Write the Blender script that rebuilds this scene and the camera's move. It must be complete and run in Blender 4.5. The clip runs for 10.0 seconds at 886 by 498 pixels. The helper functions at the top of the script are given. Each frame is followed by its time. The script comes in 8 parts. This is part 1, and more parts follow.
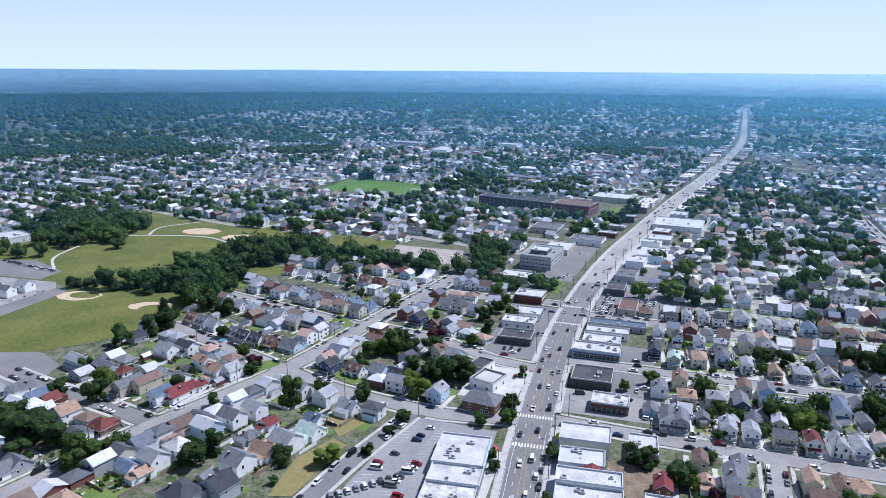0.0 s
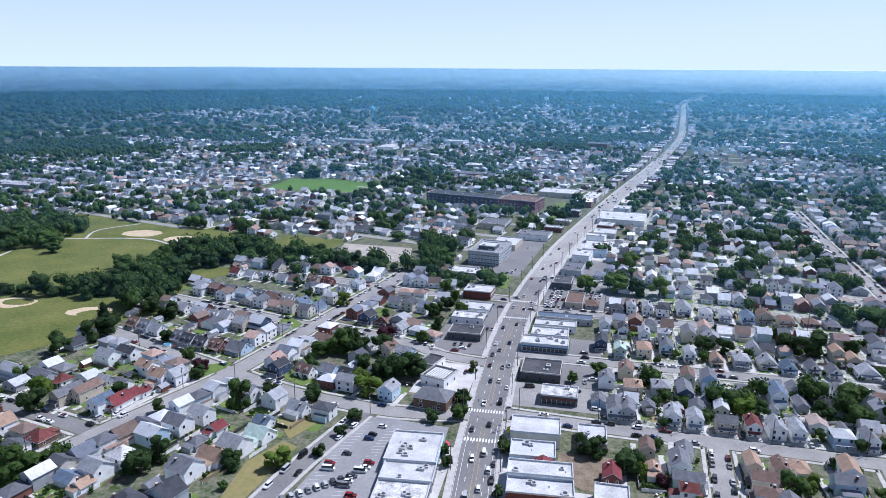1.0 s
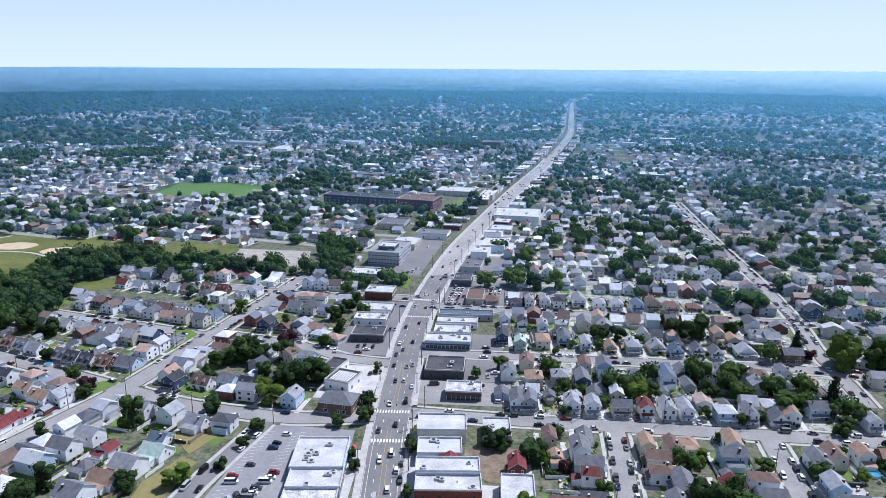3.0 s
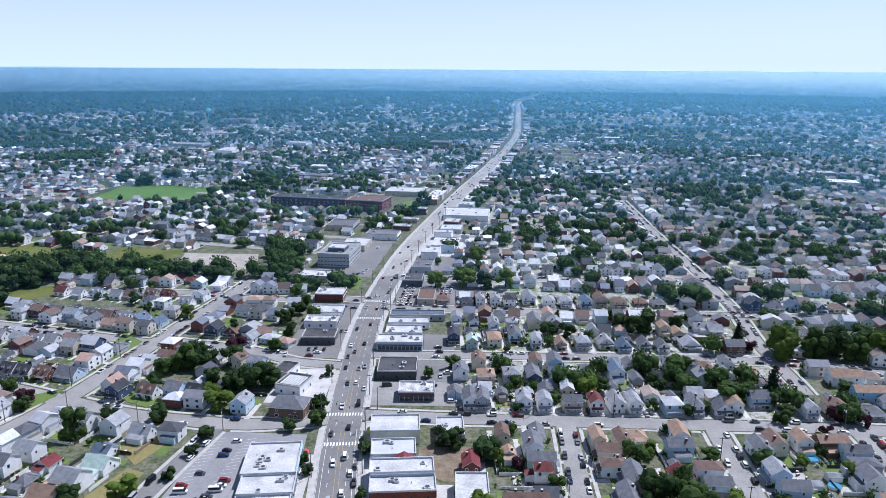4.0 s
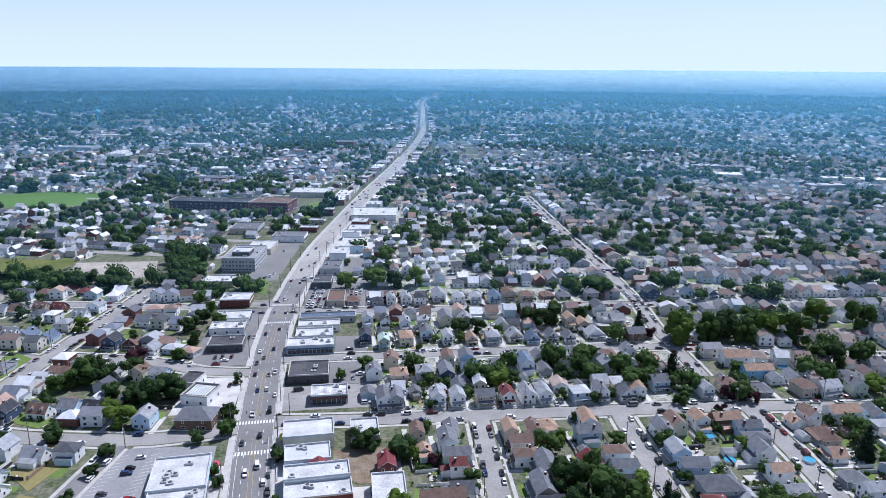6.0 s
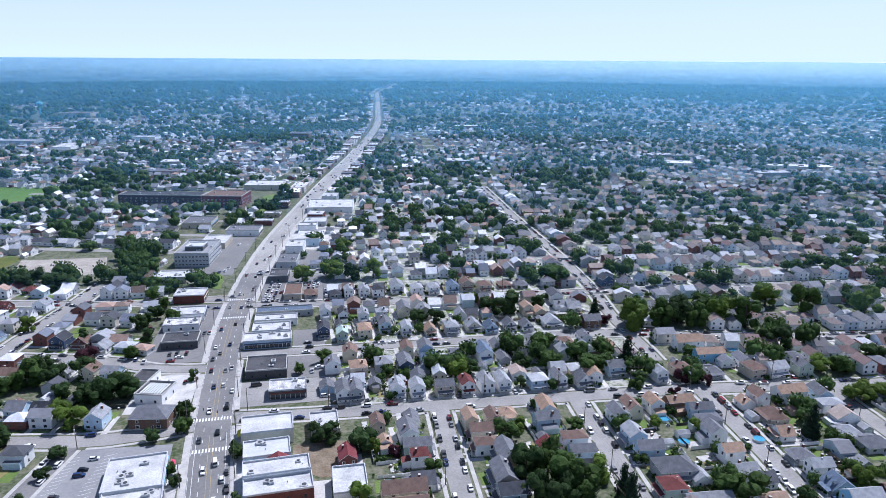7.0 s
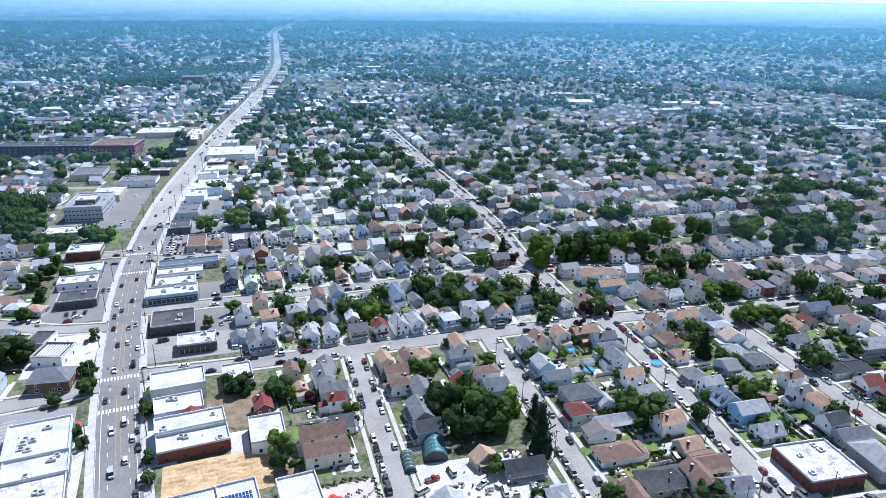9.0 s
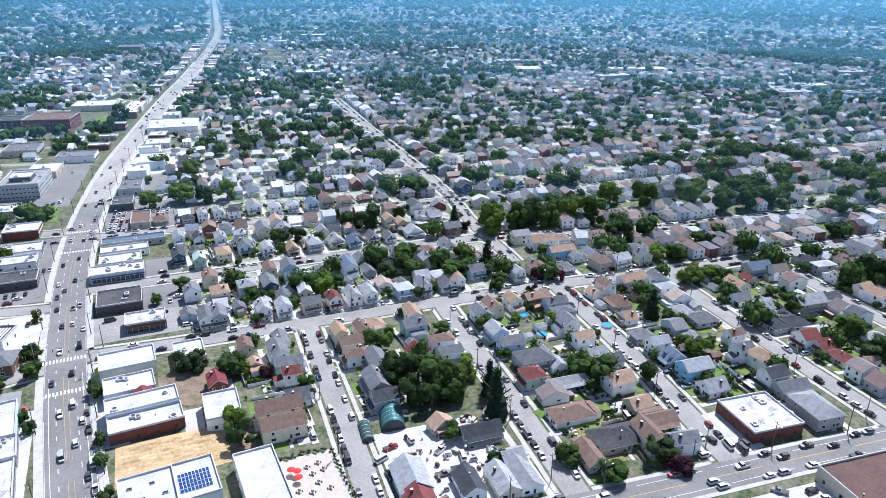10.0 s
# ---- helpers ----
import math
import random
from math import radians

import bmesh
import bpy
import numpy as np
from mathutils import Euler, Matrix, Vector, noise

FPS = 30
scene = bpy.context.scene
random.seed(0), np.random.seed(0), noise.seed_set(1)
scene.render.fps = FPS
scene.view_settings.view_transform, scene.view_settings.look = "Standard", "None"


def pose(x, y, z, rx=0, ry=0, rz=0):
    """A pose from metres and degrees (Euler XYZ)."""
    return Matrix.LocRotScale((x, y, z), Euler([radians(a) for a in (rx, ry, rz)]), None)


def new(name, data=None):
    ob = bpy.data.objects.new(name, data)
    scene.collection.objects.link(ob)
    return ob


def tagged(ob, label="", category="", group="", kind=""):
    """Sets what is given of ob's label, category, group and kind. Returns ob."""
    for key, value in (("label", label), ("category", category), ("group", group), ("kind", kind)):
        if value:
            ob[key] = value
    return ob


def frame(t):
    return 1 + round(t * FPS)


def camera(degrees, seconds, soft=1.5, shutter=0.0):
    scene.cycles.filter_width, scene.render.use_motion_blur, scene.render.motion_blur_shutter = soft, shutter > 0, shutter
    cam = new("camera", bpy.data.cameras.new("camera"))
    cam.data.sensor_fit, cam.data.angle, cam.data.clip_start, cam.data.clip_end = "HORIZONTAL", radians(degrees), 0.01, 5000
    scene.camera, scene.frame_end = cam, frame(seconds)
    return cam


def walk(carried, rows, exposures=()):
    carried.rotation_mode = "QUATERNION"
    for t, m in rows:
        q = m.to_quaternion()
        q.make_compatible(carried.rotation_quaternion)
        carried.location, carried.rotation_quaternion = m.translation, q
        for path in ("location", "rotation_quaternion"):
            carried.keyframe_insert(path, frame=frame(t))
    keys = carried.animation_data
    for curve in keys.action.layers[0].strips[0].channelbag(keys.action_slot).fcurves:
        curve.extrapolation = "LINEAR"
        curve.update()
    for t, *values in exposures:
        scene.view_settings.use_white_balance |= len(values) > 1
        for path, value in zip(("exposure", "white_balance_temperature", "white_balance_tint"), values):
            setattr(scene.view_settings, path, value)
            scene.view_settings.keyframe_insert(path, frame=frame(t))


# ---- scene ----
import itertools

# ------------------------------------------------------------------ camera
# A drone hovers at EYE metres and only turns: seconds, yaw, pitch, roll.
EYE = 162.0
cam = camera(64.26, 10.0, soft=0.6)
TURNS = [
    (0.0, 17.05, -14.32, 0.36),
    (0.5, 14.91, -14.55, 0.35),
    (1.0, 12.73, -14.53, 0.31),
    (1.5, 10.60, -14.53, 0.34),
    (2.0, 8.48, -14.53, 0.35),
    (2.5, 6.41, -14.51, 0.31),
    (4.0, 0.18, -14.45, 0.33),
    (4.5, -1.90, -14.42, 0.33),
    (5.0, -3.84, -14.41, 0.32),
    (5.5, -5.66, -14.42, 0.34),
    (7.0, -11.02, -15.19, 0.36),
    (7.5, -12.82, -16.16, 0.39),
    (8.0, -14.64, -17.27, 0.43),
    (8.5, -16.66, -18.48, 0.50),
    (9.0, -18.74, -19.72, 0.52),
    (9.5, -20.84, -20.99, 0.55),
    (10.0, -22.93, -22.16, 0.49),
]
walk(cam, [(t, pose(0, 0, EYE, 90 + p, 0, y) @ pose(0, 0, 0, 0, 0, r)) for t, y, p, r in TURNS],
     exposures=[(0.0, 0.12, 5400, 18), (5.5, 0.14, 5480, 17), (7.0, 0.18, 5420, 18), (8.5, 0.42, 5450, 15), (10.0, 0.56, 5580, 14)])

# ------------------------------------------------------------------ light
SUN_AZ, SUN_EL = 46.0, 55.0  # degrees right of +y, above the horizon
world = bpy.data.worlds.new("sky")
scene.world = world
world.use_nodes = True
wn = world.node_tree.nodes
sky = wn.new("ShaderNodeTexSky")
sky.sky_type = "NISHITA"
sky.sun_disc = False
sky.sun_elevation, sky.sun_rotation = radians(SUN_EL), radians(SUN_AZ)
sky.air_density, sky.dust_density, sky.ozone_density = 1.0, 0.35, 2.0
wl = world.node_tree.links
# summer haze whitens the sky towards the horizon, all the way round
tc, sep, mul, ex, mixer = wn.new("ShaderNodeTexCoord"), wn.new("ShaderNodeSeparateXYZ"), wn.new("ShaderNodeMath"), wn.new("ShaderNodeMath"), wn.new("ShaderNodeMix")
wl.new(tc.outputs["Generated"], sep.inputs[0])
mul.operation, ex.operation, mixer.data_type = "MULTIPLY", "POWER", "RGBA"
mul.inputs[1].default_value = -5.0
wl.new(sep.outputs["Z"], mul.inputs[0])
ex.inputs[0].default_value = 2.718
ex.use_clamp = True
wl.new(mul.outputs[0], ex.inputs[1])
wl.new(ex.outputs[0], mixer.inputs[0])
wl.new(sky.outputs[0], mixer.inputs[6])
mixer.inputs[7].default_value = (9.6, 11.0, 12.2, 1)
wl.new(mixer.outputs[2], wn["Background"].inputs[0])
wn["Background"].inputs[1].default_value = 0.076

sun = new("sun", bpy.data.lights.new("sun", "SUN"))
sun.data.energy, sun.data.angle, sun.data.color = 5.0, radians(0.6), (1.0, 0.945, 0.865)
sun.matrix_world = pose(0, 0, 400, 90 - SUN_EL, 0, 180 - SUN_AZ)

# ------------------------------------------------------------------ materials
def mat(name, a, b, scale=1.0, rough=0.85, bump=0.0, fine=8.0, metal=0.0, spread=0.0, island=False, palette=None, spec=0.3):
    """Two colours mixed by coarse and fine noise at real size; spread varies the value from object to object."""
    m = bpy.data.materials.new(name)
    m.use_nodes = True
    nt = m.node_tree
    n, ln = nt.nodes, nt.links
    p = n["Principled BSDF"]
    geo = n.new("ShaderNodeNewGeometry")
    c1 = n.new("ShaderNodeTexNoise")
    c1.inputs["Scale"].default_value, c1.inputs["Detail"].default_value = scale, 4
    c2 = n.new("ShaderNodeTexNoise")
    c2.inputs["Scale"].default_value, c2.inputs["Detail"].default_value = scale * fine, 3
    ln.new(geo.outputs["Position"], c1.inputs["Vector"])
    ln.new(geo.outputs["Position"], c2.inputs["Vector"])
    avg = n.new("ShaderNodeMath")
    avg.operation = "MULTIPLY_ADD"
    avg.inputs[1].default_value = 0.45
    half = n.new("ShaderNodeMath")
    half.operation = "MULTIPLY"
    half.inputs[1].default_value = 0.55
    ln.new(c1.outputs[0], half.inputs[0])
    ln.new(c2.outputs[0], avg.inputs[0])
    ln.new(half.outputs[0], avg.inputs[2])
    ramp = n.new("ShaderNodeMapRange")
    ramp.inputs[1].default_value, ramp.inputs[2].default_value = 0.36, 0.64
    ln.new(avg.outputs[0], ramp.inputs[0])
    mix = n.new("ShaderNodeMix")
    mix.data_type = "RGBA"
    mix.inputs[6].default_value, mix.inputs[7].default_value = (*a, 1), (*b, 1)
    ln.new(ramp.outputs[0], mix.inputs[0])
    out = mix.outputs[2]
    if palette or spread:
        if island:
            pick = geo.outputs["Random Per Island"]
        else:
            oi = n.new("ShaderNodeObjectInfo")
            pick = oi.outputs["Random"]
        if palette:
            cr = n.new("ShaderNodeValToRGB")
            cr.color_ramp.interpolation = "CONSTANT"
            els = cr.color_ramp.elements
            for i, col in enumerate(palette):
                e = els[i] if i < 2 else els.new(i / len(palette))
                e.position = i / len(palette)
                e.color = (*col, 1)
            ln.new(pick, cr.inputs[0])
            mul = n.new("ShaderNodeMix")
            mul.data_type, mul.blend_type = "RGBA", "MULTIPLY"
            mul.inputs[0].default_value = 1.0
            ln.new(cr.outputs[0], mul.inputs[6])
            ln.new(out, mul.inputs[7])
            out = mul.outputs[2]
        if spread:
            mr = n.new("ShaderNodeMapRange")
            mr.inputs[3].default_value, mr.inputs[4].default_value = 1 - spread, 1 + spread
            if palette:
                fr = n.new("ShaderNodeMath")
                fr.operation = "MULTIPLY"
                fr.inputs[1].default_value = 37.0
                fr2 = n.new("ShaderNodeMath")
                fr2.operation = "FRACT"
                ln.new(pick, fr.inputs[0])
                ln.new(fr.outputs[0], fr2.inputs[0])
                ln.new(fr2.outputs[0], mr.inputs[0])
            else:
                ln.new(pick, mr.inputs[0])
            sc = n.new("ShaderNodeVectorMath")
            sc.operation = "SCALE"
            ln.new(out, sc.inputs[0])
            ln.new(mr.outputs[0], sc.inputs[3])
            out = sc.outputs[0]
    ln.new(out, p.inputs["Base Color"])
    p.inputs["Roughness"].default_value, p.inputs["Metallic"].default_value = rough, metal
    p.inputs["Specular IOR Level"].default_value = spec
    if bump:
        bn = n.new("ShaderNodeBump")
        bn.inputs["Strength"].default_value, bn.inputs["Distance"].default_value = bump, 0.05
        ln.new(c2.outputs[0], bn.inputs["Height"])
        ln.new(bn.outputs[0], p.inputs["Normal"])
    return m


def tone(c, k):
    return tuple(min(1, v * k) for v in c)


def plain(name, c, **kw):
    return mat(name, tone(c, 0.86), tone(c, 1.1), **kw)


ASPHALT = mat("asphalt", (0.158, 0.155, 0.152), (0.23, 0.223, 0.212), 0.05, 0.9, 0.2, 14)
ASPHALT_DARK = mat("new_asphalt", (0.085, 0.085, 0.09), (0.13, 0.13, 0.132), 0.06, 0.9, 0.2, 14)
CONCRETE = mat("concrete", (0.40, 0.385, 0.36), (0.58, 0.565, 0.53), 0.15, 0.9, 0.2, 8)
PAVING = mat("pavement", (0.36, 0.35, 0.33), (0.52, 0.50, 0.46), 0.3, 0.9, 0.2, 8)
YARD = mat("yard_earth", (0.20, 0.19, 0.155), (0.36, 0.34, 0.30), 0.09, 0.95, 0.2, 6)
LAWN = mat("lawn", (0.085, 0.15, 0.03), (0.16, 0.21, 0.055), 0.12, 0.95, 0.3, 9)
LAWN_DRY = mat("dry_lawn", (0.19, 0.18, 0.06), (0.27, 0.22, 0.10), 0.3, 0.95, 0.3, 9)
FIELD = mat("playing_field", (0.07, 0.098, 0.018), (0.165, 0.165, 0.042), 0.03, 0.95, 0.3, 12)
TURF = mat("bright_turf", (0.075, 0.16, 0.03), (0.11, 0.20, 0.045), 0.02, 0.95, 0.2, 12)
SAND = mat("infield_sand", (0.46, 0.36, 0.23), (0.60, 0.49, 0.33), 0.2, 0.95, 0.2, 8)
DIRT = mat("bare_dirt", (0.36, 0.25, 0.12), (0.58, 0.43, 0.25), 0.18, 0.95, 0.8, 7)
LINE_WHITE = mat("white_road_paint", (0.60, 0.60, 0.58), (0.82, 0.82, 0.80), 1.5, 0.7)
LINE_YELLOW = mat("yellow_road_paint", (0.34, 0.25, 0.10), (0.62, 0.42, 0.12), 0.6, 0.7)
KERB = plain("kerb_stone", (0.5, 0.49, 0.46), scale=0.6)
BARK = mat("bark", (0.06, 0.045, 0.03), (0.13, 0.10, 0.075), 2.0, 0.95, 0.6)
POLE = mat("weathered_pole", (0.10, 0.075, 0.055), (0.18, 0.145, 0.115), 2.0, 0.9)
STEEL = plain("galvanised_steel", (0.42, 0.43, 0.44), scale=2.0, rough=0.5, metal=0.6)
GLASS = mat("window_glass", (0.02, 0.026, 0.035), (0.05, 0.06, 0.075), 0.4, 0.08, spec=0.6)
CARGLASS = mat("car_glass", (0.012, 0.014, 0.018), (0.03, 0.034, 0.04), 0.5, 0.06, spec=0.6)
TYRE = plain("tyre", (0.02, 0.02, 0.02), scale=3)
TRIM = plain("white_trim", (0.78, 0.78, 0.76), scale=0.8, rough=0.6)
TRIM_DARK = plain("dark_trim", (0.06, 0.06, 0.065), scale=0.8, rough=0.6)
HVAC = plain("grey_metal_unit", (0.46, 0.47, 0.47), scale=1.0, rough=0.55, metal=0.2)
SOLAR = mat("solar_cell", (0.02, 0.05, 0.16), (0.03, 0.08, 0.22), 0.8, 0.15, spec=0.6)
CANVAS_RED = plain("red_canvas", (0.55, 0.05, 0.05), scale=2)
POOL = mat("pool_water", (0.06, 0.27, 0.42), (0.10, 0.36, 0.50), 0.6, 0.08, spec=0.5)
BLUEPLASTIC = plain("blue_plastic", (0.08, 0.30, 0.62), scale=2, rough=0.5)
BRICKRED = mat("red_brick", (0.115, 0.042, 0.036), (0.175, 0.068, 0.056), 0.5, 0.9, 0.3, 10)
FENCE_W = plain("white_vinyl", (0.80, 0.80, 0.79), scale=0.8, rough=0.5)
FENCE_D = plain("dark_fence", (0.05, 0.05, 0.05), scale=0.8)

WALLS = {
    "w": plain("white_siding", (0.84, 0.84, 0.83), scale=0.35, spread=0.06),
    "c": plain("cream_siding", (0.66, 0.60, 0.48), scale=0.35, spread=0.08),
    "b": plain("beige_siding", (0.50, 0.44, 0.36), scale=0.35, spread=0.1),
    "g": plain("grey_siding", (0.40, 0.42, 0.44), scale=0.35, spread=0.12),
    "l": plain("pale_blue_siding", (0.46, 0.58, 0.68), scale=0.35, spread=0.08),
    "t": plain("sky_blue_siding", (0.26, 0.50, 0.70), scale=0.35, spread=0.06),
    "n": plain("navy_siding", (0.07, 0.10, 0.17), scale=0.35, spread=0.1),
    "r": BRICKRED,
    "o": mat("brown_brick", (0.12, 0.075, 0.055), (0.20, 0.13, 0.095), 0.5, 0.9, 0.3, 10),
    "u": mat("plum_brick", (0.062, 0.042, 0.062), (0.105, 0.07, 0.095), 0.5, 0.9, 0.3, 10),
    "v": mat("wine_brick", (0.13, 0.042, 0.058), (0.19, 0.065, 0.082), 0.5, 0.9, 0.3, 10),
    "d": plain("charcoal_siding", (0.10, 0.10, 0.105), scale=0.35, spread=0.15),
    "e": plain("sage_siding", (0.42, 0.50, 0.42), scale=0.35, spread=0.1),
}
WALL_WORD = {"w": "white", "c": "cream", "b": "beige", "g": "grey", "l": "pale blue", "t": "sky-blue", "n": "navy", "r": "red-brick",
             "o": "brown-brick", "u": "plum-brick", "v": "wine-red brick", "d": "charcoal", "e": "sage-green"}


def shingle(name, c, spread=0.14):
    return mat(name, tone(c, 0.72), tone(c, 1.22), 0.5, 0.92, 0.4, 9, spread=spread, spec=0.2)


ROOFS = {
    "g": shingle("grey_shingles", (0.165, 0.17, 0.185)),
    "s": shingle("silver_grey_shingles", (0.31, 0.32, 0.335)),
    "d": shingle("dark_shingles", (0.06, 0.064, 0.074)),
    "b": shingle("brown_shingles", (0.19, 0.13, 0.105)),
    "t": shingle("tan_shingles", (0.36, 0.25, 0.18)),
    "r": shingle("red_shingles", (0.17, 0.045, 0.048)),
    "m": shingle("maroon_shingles", (0.16, 0.055, 0.05)),
    "n": shingle("slate_blue_shingles", (0.13, 0.17, 0.23)),
    "e": shingle("pale_green_shingles", (0.42, 0.52, 0.46)),
    "w": mat("white_roofing", (0.36, 0.36, 0.355), (0.64, 0.64, 0.63), 0.16, 0.8, 0.1, 9),
    "k": mat("black_roofing", (0.035, 0.035, 0.04), (0.10, 0.10, 0.105), 0.12, 0.8, 0.2, 9),
    "l": plain("light_grey_roofing", (0.52, 0.53, 0.54), scale=0.12),
    "a": mat("worn_white_roofing", (0.20, 0.20, 0.20), (0.82, 0.81, 0.79), 0.28, 0.8, 0.2, 7),
    "o": mat("rusty_brown_roofing", (0.075, 0.04, 0.035), (0.13, 0.075, 0.065), 0.15, 0.8, 0.2, 7),
}
ROOF_WORD = {"g": "grey", "s": "silver-grey", "d": "dark", "b": "brown", "t": "tan", "r": "red", "m": "maroon", "n": "slate-blue", "e": "pale green",
             "w": "white", "k": "black", "l": "light grey", "a": "worn white", "o": "rusty brown"}


def see_through(m, k):
    """Lets a share k of the light pass on through thin leaves."""
    n, ln = m.node_tree.nodes, m.node_tree.links
    p, out = n["Principled BSDF"], n["Material Output"]
    tl, mx = n.new("ShaderNodeBsdfTranslucent"), n.new("ShaderNodeMixShader")
    ln.new(p.inputs["Base Color"].links[0].from_socket, tl.inputs[0])
    mx.inputs[0].default_value = k
    ln.new(p.outputs[0], mx.inputs[1])
    ln.new(tl.outputs[0], mx.inputs[2])
    ln.new(mx.outputs[0], out.inputs[0])
    return m


def leaf(name, a, b, island=False):
    m = mat(name, a, b, 0.55, 0.85, 0.5, 5, spread=0.22, island=island, spec=0.2)
    return see_through(m, 0.42)


LEAVES = {
    "g": leaf("green_leaves", (0.034, 0.072, 0.015), (0.098, 0.160, 0.038)),
    "d": leaf("dark_leaves", (0.022, 0.048, 0.015), (0.064, 0.108, 0.032)),
    "y": leaf("bright_leaves", (0.075, 0.135, 0.018), (0.16, 0.225, 0.04)),
    "p": leaf("purple_leaves", (0.045, 0.016, 0.024), (0.085, 0.03, 0.04)),
    "n": leaf("needles", (0.018, 0.04, 0.022), (0.036, 0.066, 0.034)),
}
LEAF_WORD = {"g": "green", "d": "dark green", "y": "bright yellow-green", "p": "purple-leaved", "n": "dark evergreen"}
FAR_LEAVES = see_through(mat("distant_leaves", (0.030, 0.066, 0.017), (0.10, 0.160, 0.046), 0.3, 0.9, 0.4, 6, spread=0.4, island=True, spec=0.15), 0.38)
FAR_WALL = mat("distant_walls", (0.8, 0.8, 0.8), (1, 1, 1), 0.3, 0.85, 0, 5, island=True, spread=0.1, palette=[
    (0.86, 0.86, 0.85), (0.66, 0.62, 0.55), (0.85, 0.86, 0.87), (0.84, 0.84, 0.83), (0.40, 0.42, 0.44), (0.82, 0.82, 0.81), (0.20, 0.09, 0.075), (0.55, 0.65, 0.74), (0.84, 0.84, 0.84)])
FAR_ROOF = mat("distant_roofs", (0.8, 0.8, 0.8), (1.15, 1.15, 1.15), 0.4, 0.92, 0, 5, island=True, spread=0.25, spec=0.2, palette=[
    (0.250, 0.256, 0.275), (0.525, 0.537, 0.562), (0.200, 0.150, 0.125), (0.088, 0.091, 0.106), (0.400, 0.413, 0.438), (0.375, 0.263, 0.213), (0.188, 0.206, 0.250), (0.800, 0.800, 0.800), (0.112, 0.117, 0.131), (0.450, 0.463, 0.488)])
EAST_ROOF = mat("distant_brown_roofs", (0.8, 0.8, 0.8), (1.15, 1.15, 1.15), 0.4, 0.92, 0, 5, island=True, spread=0.25, spec=0.2, palette=[
    (0.22, 0.19, 0.18), (0.27, 0.275, 0.295), (0.31, 0.25, 0.215), (0.10, 0.104, 0.118), (0.40, 0.41, 0.43), (0.20, 0.145, 0.135), (0.17, 0.175, 0.195), (0.36, 0.30, 0.26), (0.20, 0.195, 0.20), (0.50, 0.51, 0.53)])
FAR_FLAT = mat("distant_flat_roofs", (0.8, 0.8, 0.8), (1, 1, 1), 0.1, 0.85, 0, 6, island=True, spread=0.15, palette=[
    (0.72, 0.72, 0.71), (0.34, 0.33, 0.34), (0.62, 0.60, 0.57), (0.13, 0.13, 0.14), (0.46, 0.46, 0.48), (0.26, 0.22, 0.22), (0.66, 0.67, 0.68)])
FAR_SHOP = mat("distant_shop_walls", (0.8, 0.8, 0.8), (1, 1, 1), 0.3, 0.85, 0, 5, island=True, spread=0.15, palette=[
    (0.42, 0.38, 0.33), (0.20, 0.10, 0.085), (0.62, 0.60, 0.56), (0.16, 0.15, 0.16), (0.30, 0.26, 0.24), (0.70, 0.70, 0.69), (0.24, 0.15, 0.12)])
CARPAINT = mat("car_paint", (0.9, 0.9, 0.9), (1, 1, 1), 0.5, 0.25, 0, 5, spec=0.5, palette=[
    (0.02, 0.02, 0.022), (0.72, 0.72, 0.72), (0.05, 0.055, 0.06), (0.74, 0.74, 0.73), (0.24, 0.25, 0.26), (0.42, 0.43, 0.44), (0.02, 0.03, 0.07),
    (0.74, 0.74, 0.73), (0.09, 0.095, 0.10), (0.36, 0.02, 0.02), (0.03, 0.03, 0.033), (0.05, 0.10, 0.22)])
FAR_CAR = mat("distant_car_paint", (0.9, 0.9, 0.9), (1, 1, 1), 0.5, 0.3, 0, 5, island=True, palette=[
    (0.03, 0.03, 0.033), (0.74, 0.74, 0.73), (0.10, 0.105, 0.11), (0.74, 0.74, 0.73), (0.42, 0.43, 0.44), (0.02, 0.02, 0.022), (0.72, 0.72, 0.71), (0.22, 0.225, 0.23), (0.18, 0.02, 0.024), (0.03, 0.05, 0.12), (0.06, 0.062, 0.066)])


